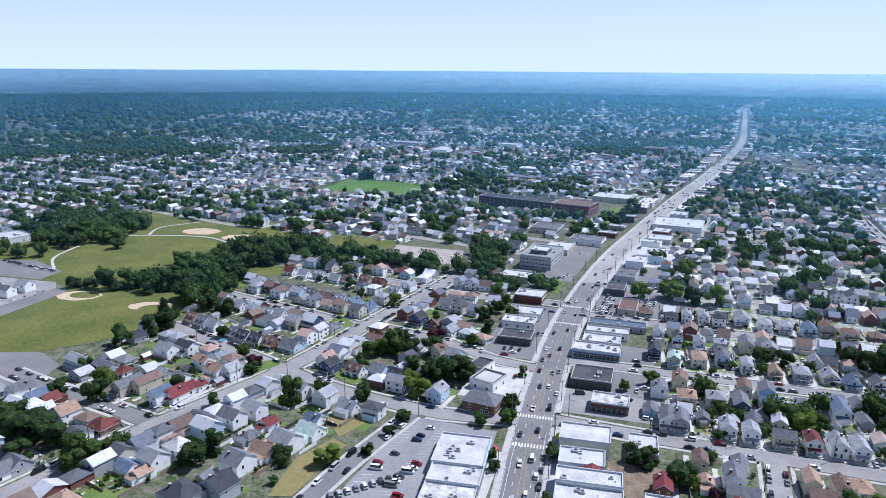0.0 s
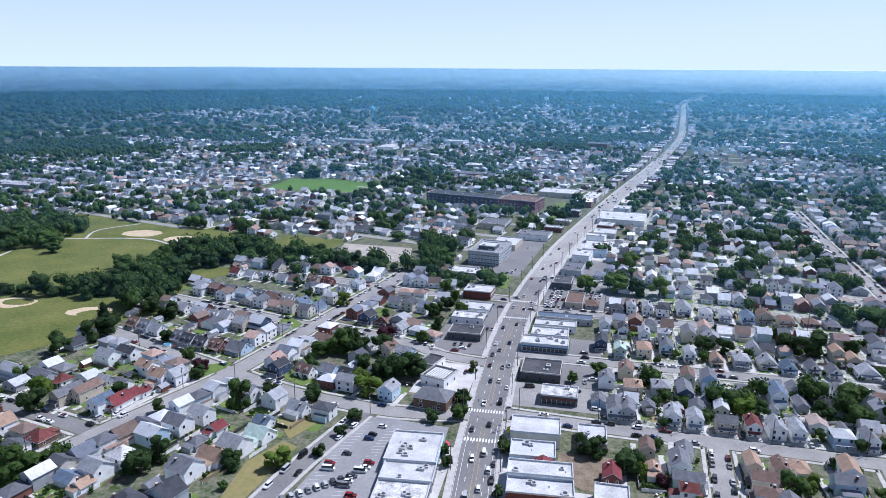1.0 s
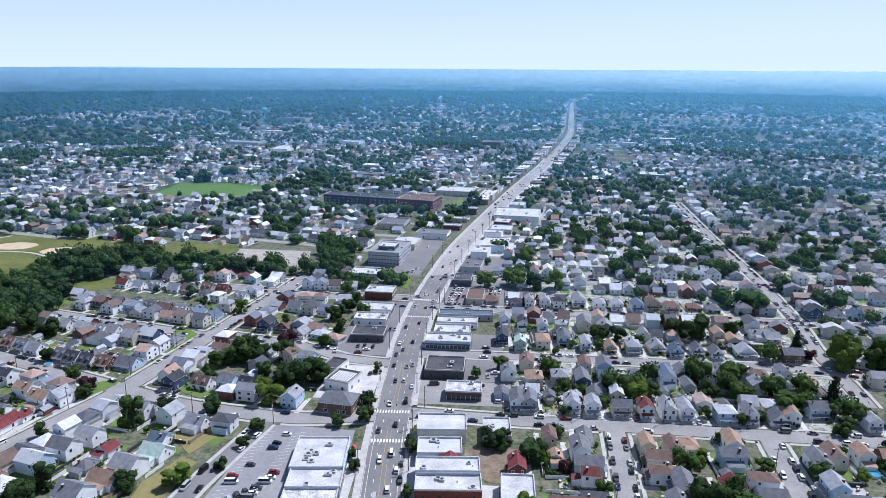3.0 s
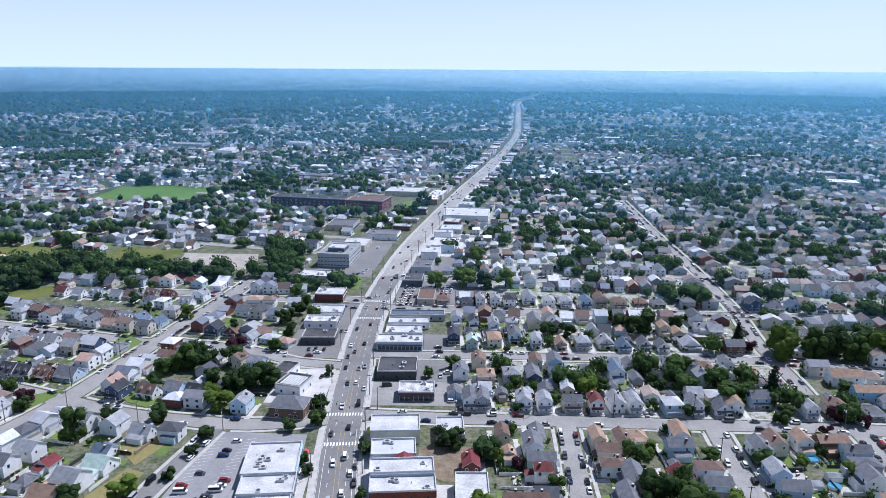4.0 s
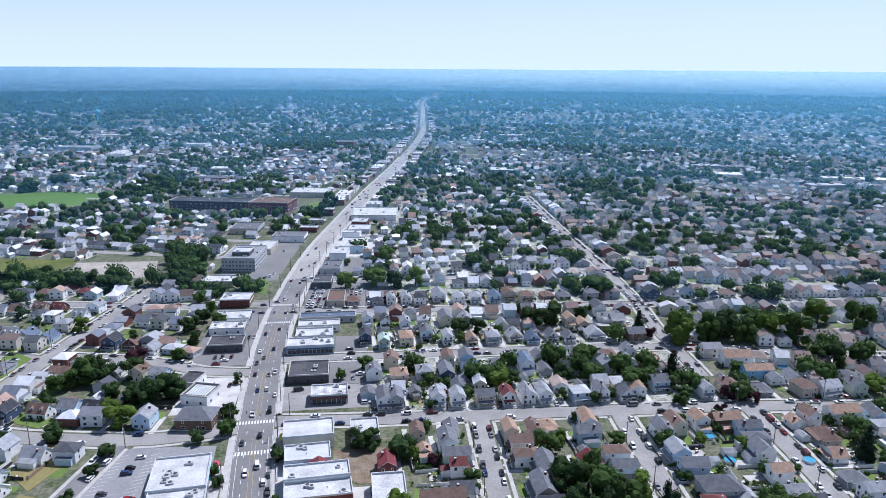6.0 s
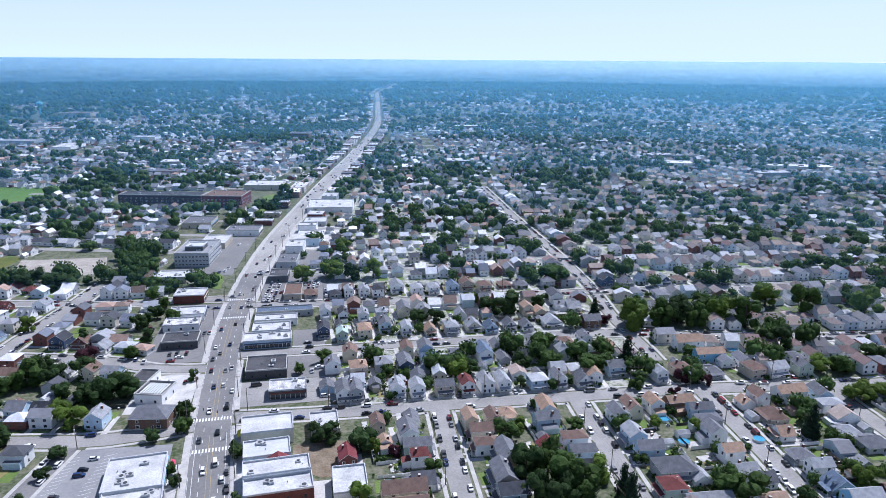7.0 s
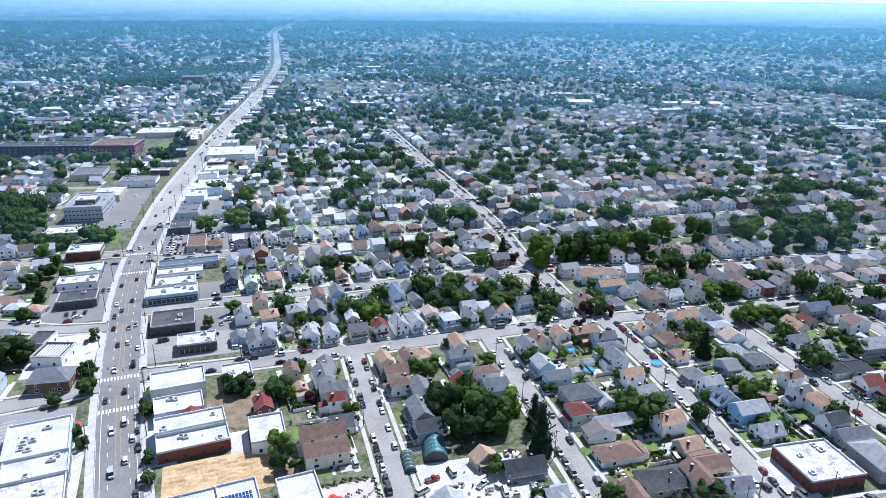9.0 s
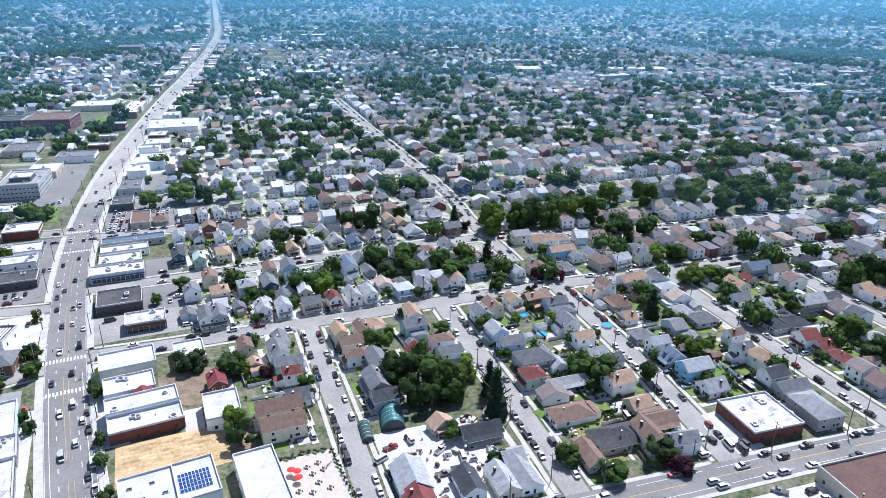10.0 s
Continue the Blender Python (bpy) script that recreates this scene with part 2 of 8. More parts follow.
# ------------------------------------------------------------------ mesh helpers
class Shape:
    """Collects polygons with material numbers and turns them into one mesh."""

    def __init__(self):
        self.v, self.f, self.m = [], [], []

    def poly(self, pts, m=0):
        k = len(self.v)
        self.v.extend(pts)
        self.f.append(tuple(range(k, k + len(pts))))
        self.m.append(m)
        return self

    def box(self, x0, x1, y0, y1, z0, z1, m=0, top=None, under=True):
        k = len(self.v)
        self.v.extend([(x0, y0, z0), (x1, y0, z0), (x1, y1, z0), (x0, y1, z0), (x0, y0, z1), (x1, y0, z1), (x1, y1, z1), (x0, y1, z1)])
        for q, mm in (((0, 1, 5, 4), m), ((1, 2, 6, 5), m), ((2, 3, 7, 6), m), ((3, 0, 4, 7), m), ((4, 5, 6, 7), m if top is None else top)):
            self.f.append(tuple(k + i for i in q))
            self.m.append(mm)
        if under:
            self.f.append((k + 3, k + 2, k + 1, k))
            self.m.append(m)
        return self

    def tube(self, x, y, z0, z1, r0, r1, n=8, m=0, cap=True):
        k = len(self.v)
        for z, r in ((z0, r0), (z1, r1)):
            self.v.extend([(x + r * math.cos(6.28319 * i / n), y + r * math.sin(6.28319 * i / n), z) for i in range(n)])
        for i in range(n):
            j = (i + 1) % n
            self.f.append((k + i, k + j, k + n + j, k + n + i))
            self.m.append(m)
        if cap:
            self.f.append(tuple(k + n + i for i in range(n)))
            self.m.append(m)
        return self

    def rod(self, p, q, r, m=0, n=5):
        p, q = Vector(p), Vector(q)
        d = (q - p).normalized()
        s = d.cross(Vector((0, 0, 1)) if abs(d.z) < 0.9 else Vector((1, 0, 0))).normalized()
        u = s.cross(d)
        k = len(self.v)
        for c in (p, q):
            self.v.extend([tuple(c + (s * math.cos(6.28319 * i / n) + u * math.sin(6.28319 * i / n)) * r) for i in range(n)])
        for i in range(n):
            j = (i + 1) % n
            self.f.append((k + i, k + j, k + n + j, k + n + i))
            self.m.append(m)
        return self

    def mesh(self, name, mats, smooth=False):
        me = bpy.data.meshes.new(name)
        me.from_pydata(self.v, [], self.f)
        for q in mats if isinstance(mats, (list, tuple)) else [mats]:
            me.materials.append(q)
        me.polygons.foreach_set("material_index", self.m)
        if smooth:
            me.polygons.foreach_set("use_smooth", [True] * len(self.f))
        return me


def part(name, shape, mats, parent, label="", m=None):
    """One mesh object under a thing or a part; shape is a Shape or a mesh that is shared."""
    me = shape.mesh(name, mats) if isinstance(shape, Shape) else shape
    ob = new(name, me)
    ob.parent = parent
    if m is not None:
        ob.matrix_basis = m
    if label:
        tagged(ob, label)
    return ob


def thing(name, m, label, category, group="", kind=""):
    root = new(name)
    root.empty_display_size = 0.5
    root.matrix_basis = m
    return tagged(root, label, category, group, kind)


def solid(name, shape, mats, m, label, category, group="", kind="", smooth=False):
    ob = new(name, shape.mesh(name, mats, smooth) if isinstance(shape, Shape) else shape)
    ob.matrix_basis = m
    return tagged(ob, label, category, group, kind)


def scatter(name, templates, rows, mats, label, category, smooth=False):
    """Many small far things joined into one mesh. templates: (verts, faces, material numbers); rows: template, x, y, z, turn, sx, sy, sz."""
    rows = np.asarray(rows, float)
    V, L, S, M = [], [], [], []
    base = 0
    for k, (tv, tf, tm) in enumerate(templates):
        r = rows[rows[:, 0] == k]
        if not len(r):
            continue
        tv = np.asarray(tv, float)
        c, s = np.cos(r[:, 4])[:, None], np.sin(r[:, 4])[:, None]
        x, y, z = tv[None, :, 0] * r[:, 5:6], tv[None, :, 1] * r[:, 6:7], tv[None, :, 2] * r[:, 7:8]
        w = np.stack([x * c - y * s + r[:, 1:2], x * s + y * c + r[:, 2:3], z + r[:, 3:4]], -1)
        V.append(w.reshape(-1, 3))
        flat = np.array(list(itertools.chain(*tf)))
        off = base + np.arange(len(r))[:, None] * len(tv)
        L.append((flat[None] + off).ravel())
        S.append(np.tile([len(q) for q in tf], len(r)))
        M.append(np.tile(tm, len(r)))
        base += len(r) * len(tv)
    V, L, S, M = np.concatenate(V), np.concatenate(L), np.concatenate(S), np.concatenate(M)
    me = bpy.data.meshes.new(name)
    me.vertices.add(len(V))
    me.vertices.foreach_set("co", V.ravel())
    me.loops.add(len(L))
    me.loops.foreach_set("vertex_index", L.astype(np.int32))
    me.polygons.add(len(S))
    me.polygons.foreach_set("loop_start", np.r_[0, np.cumsum(S)[:-1]].astype(np.int32))
    me.polygons.foreach_set("loop_total", S.astype(np.int32))
    me.polygons.foreach_set("material_index", M.astype(np.int32))
    me.polygons.foreach_set("use_smooth", np.full(len(S), smooth))
    for q in mats:
        me.materials.append(q)
    me.update(calc_edges=True)
    return tagged(new(name, me), label, category, kind="stuff")


def prism_roof(s, w, d, z, rise, kind, over=0.35, thick=0.18, m=0, gm=None):
    """A roof over a w x d box: g ridge along y, s ridge along x, h hipped. Slabs with thickness."""
    W, D = w / 2 + over, d / 2 + over
    drop = rise * over / ((w if kind != "s" else d) / 2)
    e = z - drop
    if kind == "s":
        a = [(-W, -D, e), (W, -D, e), (W, 0, z + rise), (-W, 0, z + rise), (W, D, e), (-W, D, e)]
    else:
        a = [(-W, -D, e), (-W, D, e), (0, D, z + rise), (0, -D, z + rise), (W, D, e), (W, -D, e)]
    if kind == "h":
        q = max(0.0, D - W) if D > W else 0.0
        p = max(0.0, W - D) if W > D else 0.0
        t = z + rise
        c = [(-W, -D, e), (W, -D, e), (W, D, e), (-W, D, e)]
        r0, r1 = ((-p, -q, t), (p, q, t))
        if q >= p:
            s.poly([c[0], c[1], r0], m).poly([c[1], c[2], r1, r0], m).poly([c[2], c[3], r1], m).poly([c[3], c[0], r0, r1], m)
        else:
            s.poly([c[0], c[1], r1, r0], m).poly([c[1], c[2], r1], m).poly([c[2], c[3], r0, r1], m).poly([c[3], c[0], r0], m)
        b = [(x, y, zz - thick) for x, y, zz in c]
        for i in range(4):
            j = (i + 1) % 4
            s.poly([b[i], b[j], c[j], c[i]], m if gm is None else gm)
        s.poly(b[::-1], m)
        return
    up = lambda i: (a[i][0], a[i][1], a[i][2] + thick)
    for q in ((0, 1, 2, 3), (3, 2, 4, 5)):
        top = [up(i) for i in q]
        low = [a[i] for i in q]
        if kind == "g":
            top, low = top[::-1], low[::-1]
        s.poly(top, m)
        s.poly(low[::-1], m)
        for i in range(4):
            j = (i + 1) % 4
            s.poly([low[i], low[j], top[j], top[i]], m if gm is None else gm)


def gable_walls(s, w, d, z, rise, kind, m=0):
    W, D = w / 2, d / 2
    if kind == "s":
        s.poly([(W, -D, 0), (W, D, 0), (W, D, z), (W, 0, z + rise), (W, -D, z)], m)
        s.poly([(-W, D, 0), (-W, -D, 0), (-W, -D, z), (-W, 0, z + rise), (-W, D, z)], m)
        s.poly([(-W, -D, 0), (W, -D, 0), (W, -D, z), (-W, -D, z)], m).poly([(W, D, 0), (-W, D, 0), (-W, D, z), (W, D, z)], m)
    elif kind == "g":
        s.poly([(-W, -D, 0), (W, -D, 0), (W, -D, z), (0, -D, z + rise), (-W, -D, z)], m)
        s.poly([(W, D, 0), (-W, D, 0), (-W, D, z), (0, D, z + rise), (W, D, z)], m)
        s.poly([(W, -D, 0), (W, D, 0), (W, D, z), (W, -D, z)], m).poly([(-W, D, 0), (-W, -D, 0), (-W, -D, z), (-W, D, z)], m)
    else:
        s.box(-W, W, -D, D, 0, z, m, under=False)


# ------------------------------------------------------------------ ground, streets, pavements
def smooth_line(pts, step=12.0):
    """Evenly spaced points on a soft curve through pts."""
    p = [Vector((*q, 0)) for q in pts]
    p = [2 * p[0] - p[1]] + p + [2 * p[-1] - p[-2]]
    out = []
    for i in range(1, len(p) - 2):
        a, b, c, d = p[i - 1:i + 3]
        n = max(1, int((c - b).length / step))
        for k in range(n):
            t = k / n
            out.append(0.5 * (2 * b + (c - a) * t + (2 * a - 5 * b + 4 * c - d) * t * t + (3 * b - a - 3 * c + d) * t ** 3))
    out.append(p[-2])
    return [(q.x, q.y) for q in out]


def offset_line(line, k):
    out = []
    for i, (x, y) in enumerate(line):
        x0, y0 = line[max(0, i - 1)]
        x1, y1 = line[min(len(line) - 1, i + 1)]
        n = math.hypot(x1 - x0, y1 - y0)
        out.append((x - (y1 - y0) / n * k, y + (x1 - x0) / n * k))
    return out


def near_line(line, x, y):
    best = 1e9
    for (x0, y0), (x1, y1) in zip(line, line[1:]):
        dx, dy = x1 - x0, y1 - y0
        t = max(0, min(1, ((x - x0) * dx + (y - y0) * dy) / (dx * dx + dy * dy)))
        best = min(best, math.hypot(x - x0 - t * dx, y - y0 - t * dy))
    return best


MAIN = smooth_line([(-14, 20), (-33, 150), (-39.5, 213), (-45.5, 280), (-48.5, 336), (-50.5, 395), (-49.5, 454), (-43, 540), (-31, 640), (-9, 765), (28, 960),
                    (89, 1260), (178, 1785), (232, 2300), (286, 2830), (345, 3400), (472, 3996), (590, 4600)])
STREETS = {  # name: points, half width
    "main_road": ([], 8.2),
    "avenue": ([(-26, 161), (56, 152.5), (143, 143.5), (228, 135), (420, 112), (640, 84)], 6.2),
    "street_a": ([(48, 152), (52, 205), (57, 300)], 4.6),
    "street_b": ([(113, 147), (119, 212), (126, 300)], 4.6),
    "street_c": ([(172, 140), (186, 229), (192, 298)], 4.8),
    "street_north": ([(186, 333), (188, 355), (191, 402), (200, 463), (207, 560), (212, 690), (217, 780), (223, 885)], 4.0),
    "street_d": ([(246, 133), (250, 205), (257, 290)], 4.6),
    "street_e": ([(318, 125), (322, 216), (330, 284)], 4.6),
    "street_first": ([(-47, 309), (8, 305), (89, 302), (192, 297), (255, 289), (328, 284), (428, 279), (640, 262)], 5.0),
    "street_second": ([(-50, 382.5), (43, 380.5), (130, 379), (190, 374), (285, 350), (430, 335)], 4.6),
    "street_third": ([(-49, 466), (51, 458), (130, 455), (200, 453), (303, 445), (452, 435), (640, 425)], 5.0),
    "street_fourth": ([(-40, 537), (60, 534), (207, 533), (460, 517)], 4.4),
    "lane_wide": ([(-250, 130), (-233, 186), (-220, 235), (-203, 283), (-189, 324), (-175, 394), (-167, 437), (-157, 485), (-150, 530)], 5.8),
    "lane_first": ([(-47, 305), (-90, 298), (-119, 301), (-152, 307), (-190, 321), (-240, 340), (-300, 362)], 5.0),
    "lane_second": ([(-300, 429), (-234, 412), (-176, 397)], 4.6),
    "lane_third": ([(-330, 272), (-305, 266), (-240, 253), (-217, 247)], 4.6),
    "lane_alley": ([(-128, 150), (-119, 224), (-113, 258), (-104, 297)], 4.2),
    "lane_car_lot": ([(-172, 402), (-115, 387), (-85, 371), (-57, 366)], 4.4),
    "lane_fourth": ([(-262, 498), (-193, 495), (-136, 482), (-89, 484), (-52, 480)], 4.6),
}
LINES = {k: (MAIN if k == "main_road" else smooth_line(p, 10.0)) for k, (p, _) in STREETS.items()}
HALF = {k: h for k, (_, h) in STREETS.items()}


def ribbon(line, k0, k1, z, m=0, s=None):
    s = s or Shape()
    a, b = offset_line(line, k0), offset_line(line, k1)
    for i in range(len(line) - 1):
        s.poly([(*b[i], z), (*b[i + 1], z), (*a[i + 1], z), (*a[i], z)], m)
    return s


def ground_sheet():
    s = Shape()
    n, R = 24, 4950.0
    for i in range(n):
        for j in range(n):
            x0, x1, y0, y1 = [R * (2 * q / n - 1) for q in (i, i + 1, j, j + 1)]
            s.poly([(x0, y0, 0), (x1, y0, 0), (x1, y1, 0), (x0, y1, 0)])
    return s


GROUND = mat("suburban_ground", (0.038, 0.066, 0.018), (0.19, 0.18, 0.13), 0.14, 0.95, 0.2, 4)
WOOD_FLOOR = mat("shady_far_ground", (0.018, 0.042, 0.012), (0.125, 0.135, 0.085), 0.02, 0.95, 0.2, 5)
solid("ground", ground_sheet(), GROUND, pose(0, 0, 0), "sparse lawns, drives and bare earth between the houses", "ground", kind="structure")

EYE0 = Matrix.Identity(4)
PALE_STREET = mat("pale_worn_street", (0.225, 0.217, 0.205), (0.34, 0.328, 0.308), 0.08, 0.9, 0.2, 12)
PALE = ("street_a", "street_b", "street_c", "street_d", "street_e", "street_first", "street_north", "street_third", "street_fourth", "street_second", "lane_wide", "lane_first", "lane_second", "lane_fourth", "lane_car_lot")
for i, (k, line) in enumerate(LINES.items()):
    h = HALF[k]
    solid("road" if k != "main_road" else "main_road", ribbon(line, -h, h, 0.03 + 0.004 * (len(LINES) - i)), PALE_STREET if k in PALE else ASPHALT, EYE0,
          "long straight grey asphalt road with worn lanes" if k == "main_road" else "grey asphalt side street between house lots", "road", kind="structure")

# Far stretch in a paler colour: distance haze and sheen painted into the road.
solid("main_road", ribbon([p for p in MAIN if p[1] > 535], -HALF["main_road"], HALF["main_road"], 0.034 + 0.004 * len(LINES)), mat("haze_paled_road", (0.27, 0.26, 0.24), (0.40, 0.385, 0.355), 0.03, 0.9, 0.2, 12), EYE0,
      "far stretch of the long straight road, painted paler for haze and sheen", "road", kind="structure")


def clear_of_roads(x, y, skip, extra=0.4):
    return all(n == skip or near_line(LINES[n], x, y) > HALF[n] + extra for n in LINES)


def pavements(name, near_y, width=2.2, verge=0.0):
    """Raised pavement slabs with kerb faces on both sides of a street, broken at crossings."""
    line, h = LINES[name], HALF[name]
    fine = []
    for (x0, y0), (x1, y1) in zip(line, line[1:]):
        n = max(1, int(math.hypot(x1 - x0, y1 - y0) / 2.5))
        fine += [(x0 + (x1 - x0) * k / n, y0 + (y1 - y0) * k / n) for k in range(n)]
    for side in (-1, 1):
        a, b = offset_line(fine, side * (h + verge)), offset_line(fine, side * (h + verge + width))
        run = []
        for p, q in list(zip(a, b)) + [(None, None)]:
            ok = p is not None and q[1] < near_y and clear_of_roads(*p, name) and clear_of_roads(*q, name)
            if ok:
                run.append((p, q))
                continue
            if len(run) > 3:
                s = Shape()
                for (p0, q0), (p1, q1) in zip(run, run[1:]):
                    if side > 0:
                        p0, q0, p1, q1 = q0, p0, q1, p1
                    s.poly([(*q0, 0.15), (*q1, 0.15), (*p1, 0.15), (*p0, 0.15)][::-1])
                    s.poly([(*p0, 0), (*p1, 0), (*p1, 0.15), (*p0, 0.15)], 1)
                    s.poly([(*q1, 0), (*q0, 0), (*q0, 0.15), (*q1, 0.15)], 1)
                solid("pavement", s, [PAVING, KERB], EYE0, "pale concrete pavement with a raised kerb", "pavement", kind="structure")
            run = []


for k in LINES:
    pavements(k, 1300 if k == "main_road" else 900, 3.0 if k == "main_road" else 1.7, 0 if k in ("main_road", "avenue", "lane_alley") else 1.0)


def dashes(s, line, k, z, dash, gap, w, lo, hi, m=0):
    a = offset_line(line, k)
    pos, on = 0.0, True
    for (x0, y0), (x1, y1) in zip(a, a[1:]):
        L = math.hypot(x1 - x0, y1 - y0)
        ux, uy = (x1 - x0) / L, (y1 - y0) / L
        t = 0.0
        while t < L:
            left = (dash if pos % (dash + gap) < dash else dash + gap) - pos % (dash + gap)
            step = min(left, L - t)
            step = max(step, 0.05)
            if pos % (dash + gap) < dash and lo < y0 + uy * t < hi:
                p, q = (x0 + ux * t, y0 + uy * t), (x0 + ux * (t + step), y0 + uy * (t + step))
                nx, ny = -uy * w / 2, ux * w / 2
                s.poly([(p[0] - nx, p[1] - ny, z), (q[0] - nx, q[1] - ny, z), (q[0] + nx, q[1] + ny, z), (p[0] + nx, p[1] + ny, z)][::1], m)
            pos += step
            t += step
    return s


marks = Shape()
for k in (-6.3, 6.3):
    dashes(marks, MAIN, k, 0.12, 400, 0, 0.16, 100, 290)
for k in (-3.7, 3.7):
    dashes(marks, MAIN, k, 0.12, 3, 7, 0.22, 100, 900)
for k in (-0.9, 0.9):
    dashes(marks, MAIN, k, 0.12, 60, 12, 0.13, 100, 480, 1)
for k in (-7.9, 7.9):
    dashes(marks, MAIN, k, 0.12, 50, 15, 0.12, 100, 700)
AV = LINES["avenue"]
dashes(marks, AV, 0.0, 0.12, 22, 9, 0.28, 100, 160, 1)
dashes(marks, AV, 4.0, 0.12, 26, 6, 0.16, 100, 160)
dashes(marks, AV, -4.0, 0.12, 26, 6, 0.16, 100, 160)
solid("road_marking", marks, [LINE_WHITE, LINE_YELLOW], EYE0, "worn white and yellow lane lines on asphalt", "road marking", kind="stuff")


def crosswalk(cx, cy, length, depth, turn, n):
    root = thing("crosswalk", pose(cx, cy, 0.13, 0, 0, turn), "white ladder crosswalk painted across the road", "crosswalk", kind="structure")
    w = length / (2 * n - 1)
    me = Shape().box(-w / 2, w / 2, -depth / 2, depth / 2, 0, 0.006).mesh("stripe", LINE_WHITE)
    for i in range(n):
        part("stripe", me, None, root, m=pose(-length / 2 + w / 2 + 2 * w * i, 0, 0))


crosswalk(-48.0, 308.5, 17, 3.0, 2, 13)
crosswalk(-46.0, 281.0, 17, 3.0, 4, 13)
crosswalk(-49.6, 443.0, 17, 2.6, 0, 12)
crosswalk(-49.0, 478.0, 17, 2.6, -2, 12)


def patch(name, pts, z, material, label, category, kind="structure", thick=0.03):
    """A flat slab on the ground with the given outline."""
    s = Shape()
    if sum(a[0] * b[1] - b[0] * a[1] for a, b in zip(pts, pts[1:] + pts[:1])) < 0:
        pts = pts[::-1]
    s.poly([(x, y, z) for x, y in pts])
    for a, b in zip(pts, pts[1:] + pts[:1]):
        s.poly([(*a, z - thick), (*b, z - thick), (*b, z), (*a, z)])
    return solid(name, s, material, EYE0, label, category, kind=kind)


def blob(cx, cy, rx, ry, turn=0, n=22, rough=0.06, seed=1):
    rnd = random.Random(seed)
    c, s = math.cos(radians(turn)), math.sin(radians(turn))
    out = []
    for i in range(n):
        a = 6.28319 * i / n
        k = 1 + rough * rnd.uniform(-1, 1)
        x, y = rx * k * math.cos(a), ry * k * math.sin(a)
        out.append((cx + x * c - y * s, cy + x * s + y * c))
    return out


# park, ball fields, car parks
patch("park_ground", [(-640, 455), (-412, 404), (-300, 378), (-285, 400), (-300, 450), (-318, 560), (-330, 622), (-520, 680), (-680, 640)], 0.03, FIELD,
      "rough grass under the park trees", "grass")
patch("sports_field", [(-413, 320), (-413, 391), (-418, 407), (-330, 403), (-300, 378), (-316, 327), (-338, 300), (-420, 266)], 0.05, FIELD,
      "mown green ball field with dry patches", "sports field")
patch("sports_field", [(-520, 462), (-520, 520), (-470, 640), (-330, 604), (-318, 560), (-372, 540), (-352, 480), (-425, 452)], 0.05, FIELD,
      "broad green park meadow with worn paths", "sports field")
patch("sports_field", [(-318, 446), (-314, 500), (-290, 512), (-276, 500)], 0.06, FIELD, "narrow mown grass strip beside the trees", "grass")
patch("sports_field", [(-445, 872), (-448, 960), (-372, 974), (-288, 945), (-325, 862)], 0.05, TURF, "bright green school playing field", "sports field")
patch("sports_field", [(-300, 585), (-300, 625), (-232, 618), (-238, 585)], 0.05, FIELD, "green grass strip beside the yard", "grass")
patch("infield", blob(-398, 391, 17, 11, 8), 0.085, SAND, "sandy infield ring of a ball field", "infield")
patch("infield_grass", blob(-395, 393, 11, 7, 8, seed=5), 0.12, FIELD, "grass inside the infield ring", "grass")
patch("infield", blob(-333, 388, 15, 9, 20, seed=3), 0.085, SAND, "sandy infield ring of a ball field", "infield")
patch("infield_grass", blob(-327, 385, 11, 7, 20, seed=6), 0.12, FIELD, "grass inside the infield ring", "grass")
patch("infield", blob(-441, 598, 20, 14, 5, seed=8), 0.085, SAND, "pale sandy ball diamond", "infield")
patch("infield", blob(-388, 586, 19, 13, 5, seed=9), 0.085, SAND, "pale sandy ball diamond", "infield")
PATHS = [smooth_line([(-530, 545), (-480, 566), (-420, 578), (-372, 556), (-340, 552)], 8), smooth_line([(-480, 566), (-492, 600), (-470, 636)], 8),
         smooth_line([(-470, 440), (-500, 470), (-512, 512)], 8)]
for q in PATHS:
    solid("park_path", ribbon(q, -1.2, 1.2, 0.10), CONCRETE, EYE0, "pale curving park path", "path", kind="structure")
patch("car_park", [(-413, 320), (-413, 391), (-418, 402), (-427, 398), (-430, 352), (-428, 320)], 0.09, ASPHALT, "grey asphalt lot beside the ball field", "car park")
patch("car_park", [(-345, 240), (-305, 262), (-312, 288), (-338, 299), (-440, 262), (-420, 220)], 0.08, ASPHALT, "empty grey asphalt schoolyard", "car park")
patch("car_park", [(-540, 446), (-508, 458), (-460, 438), (-458, 414), (-498, 412), (-540, 416)], 0.08, ASPHALT, "grey asphalt car park by the park", "car park")
patch("car_park", [(-431, 320), (-431, 352), (-428, 400), (-440, 412), (-500, 409), (-545, 390), (-545, 320)], 0.06, PALE_STREET, "pale street and forecourts beside the park", "car park")
patch("car_park", [(-30, 1180), (-8, 1164), (44, 1372), (26, 1420), (6, 1440)], 0.10, CONCRETE, "pale concrete car park beside the far road", "car park")
patch("sand_yard", [(-225, 566), (-232, 608), (-166, 606), (-156, 560), (-170, 556)], 0.06, mat("pale_gravel", (0.26, 0.235, 0.20), (0.46, 0.42, 0.36), 0.08, 0.95, 0.4, 6),
      "pale gravel works yard", "yard")
patch("car_park", [(-113, 200), (-107, 262), (-99, 291), (-62, 289), (-59, 230), (-58, 195)], 0.07, mat("worn_asphalt", (0.22, 0.22, 0.225), (0.31, 0.305, 0.30), 0.05, 0.9, 0.2, 12),
      "worn grey shop car park with painted bays", "car park")
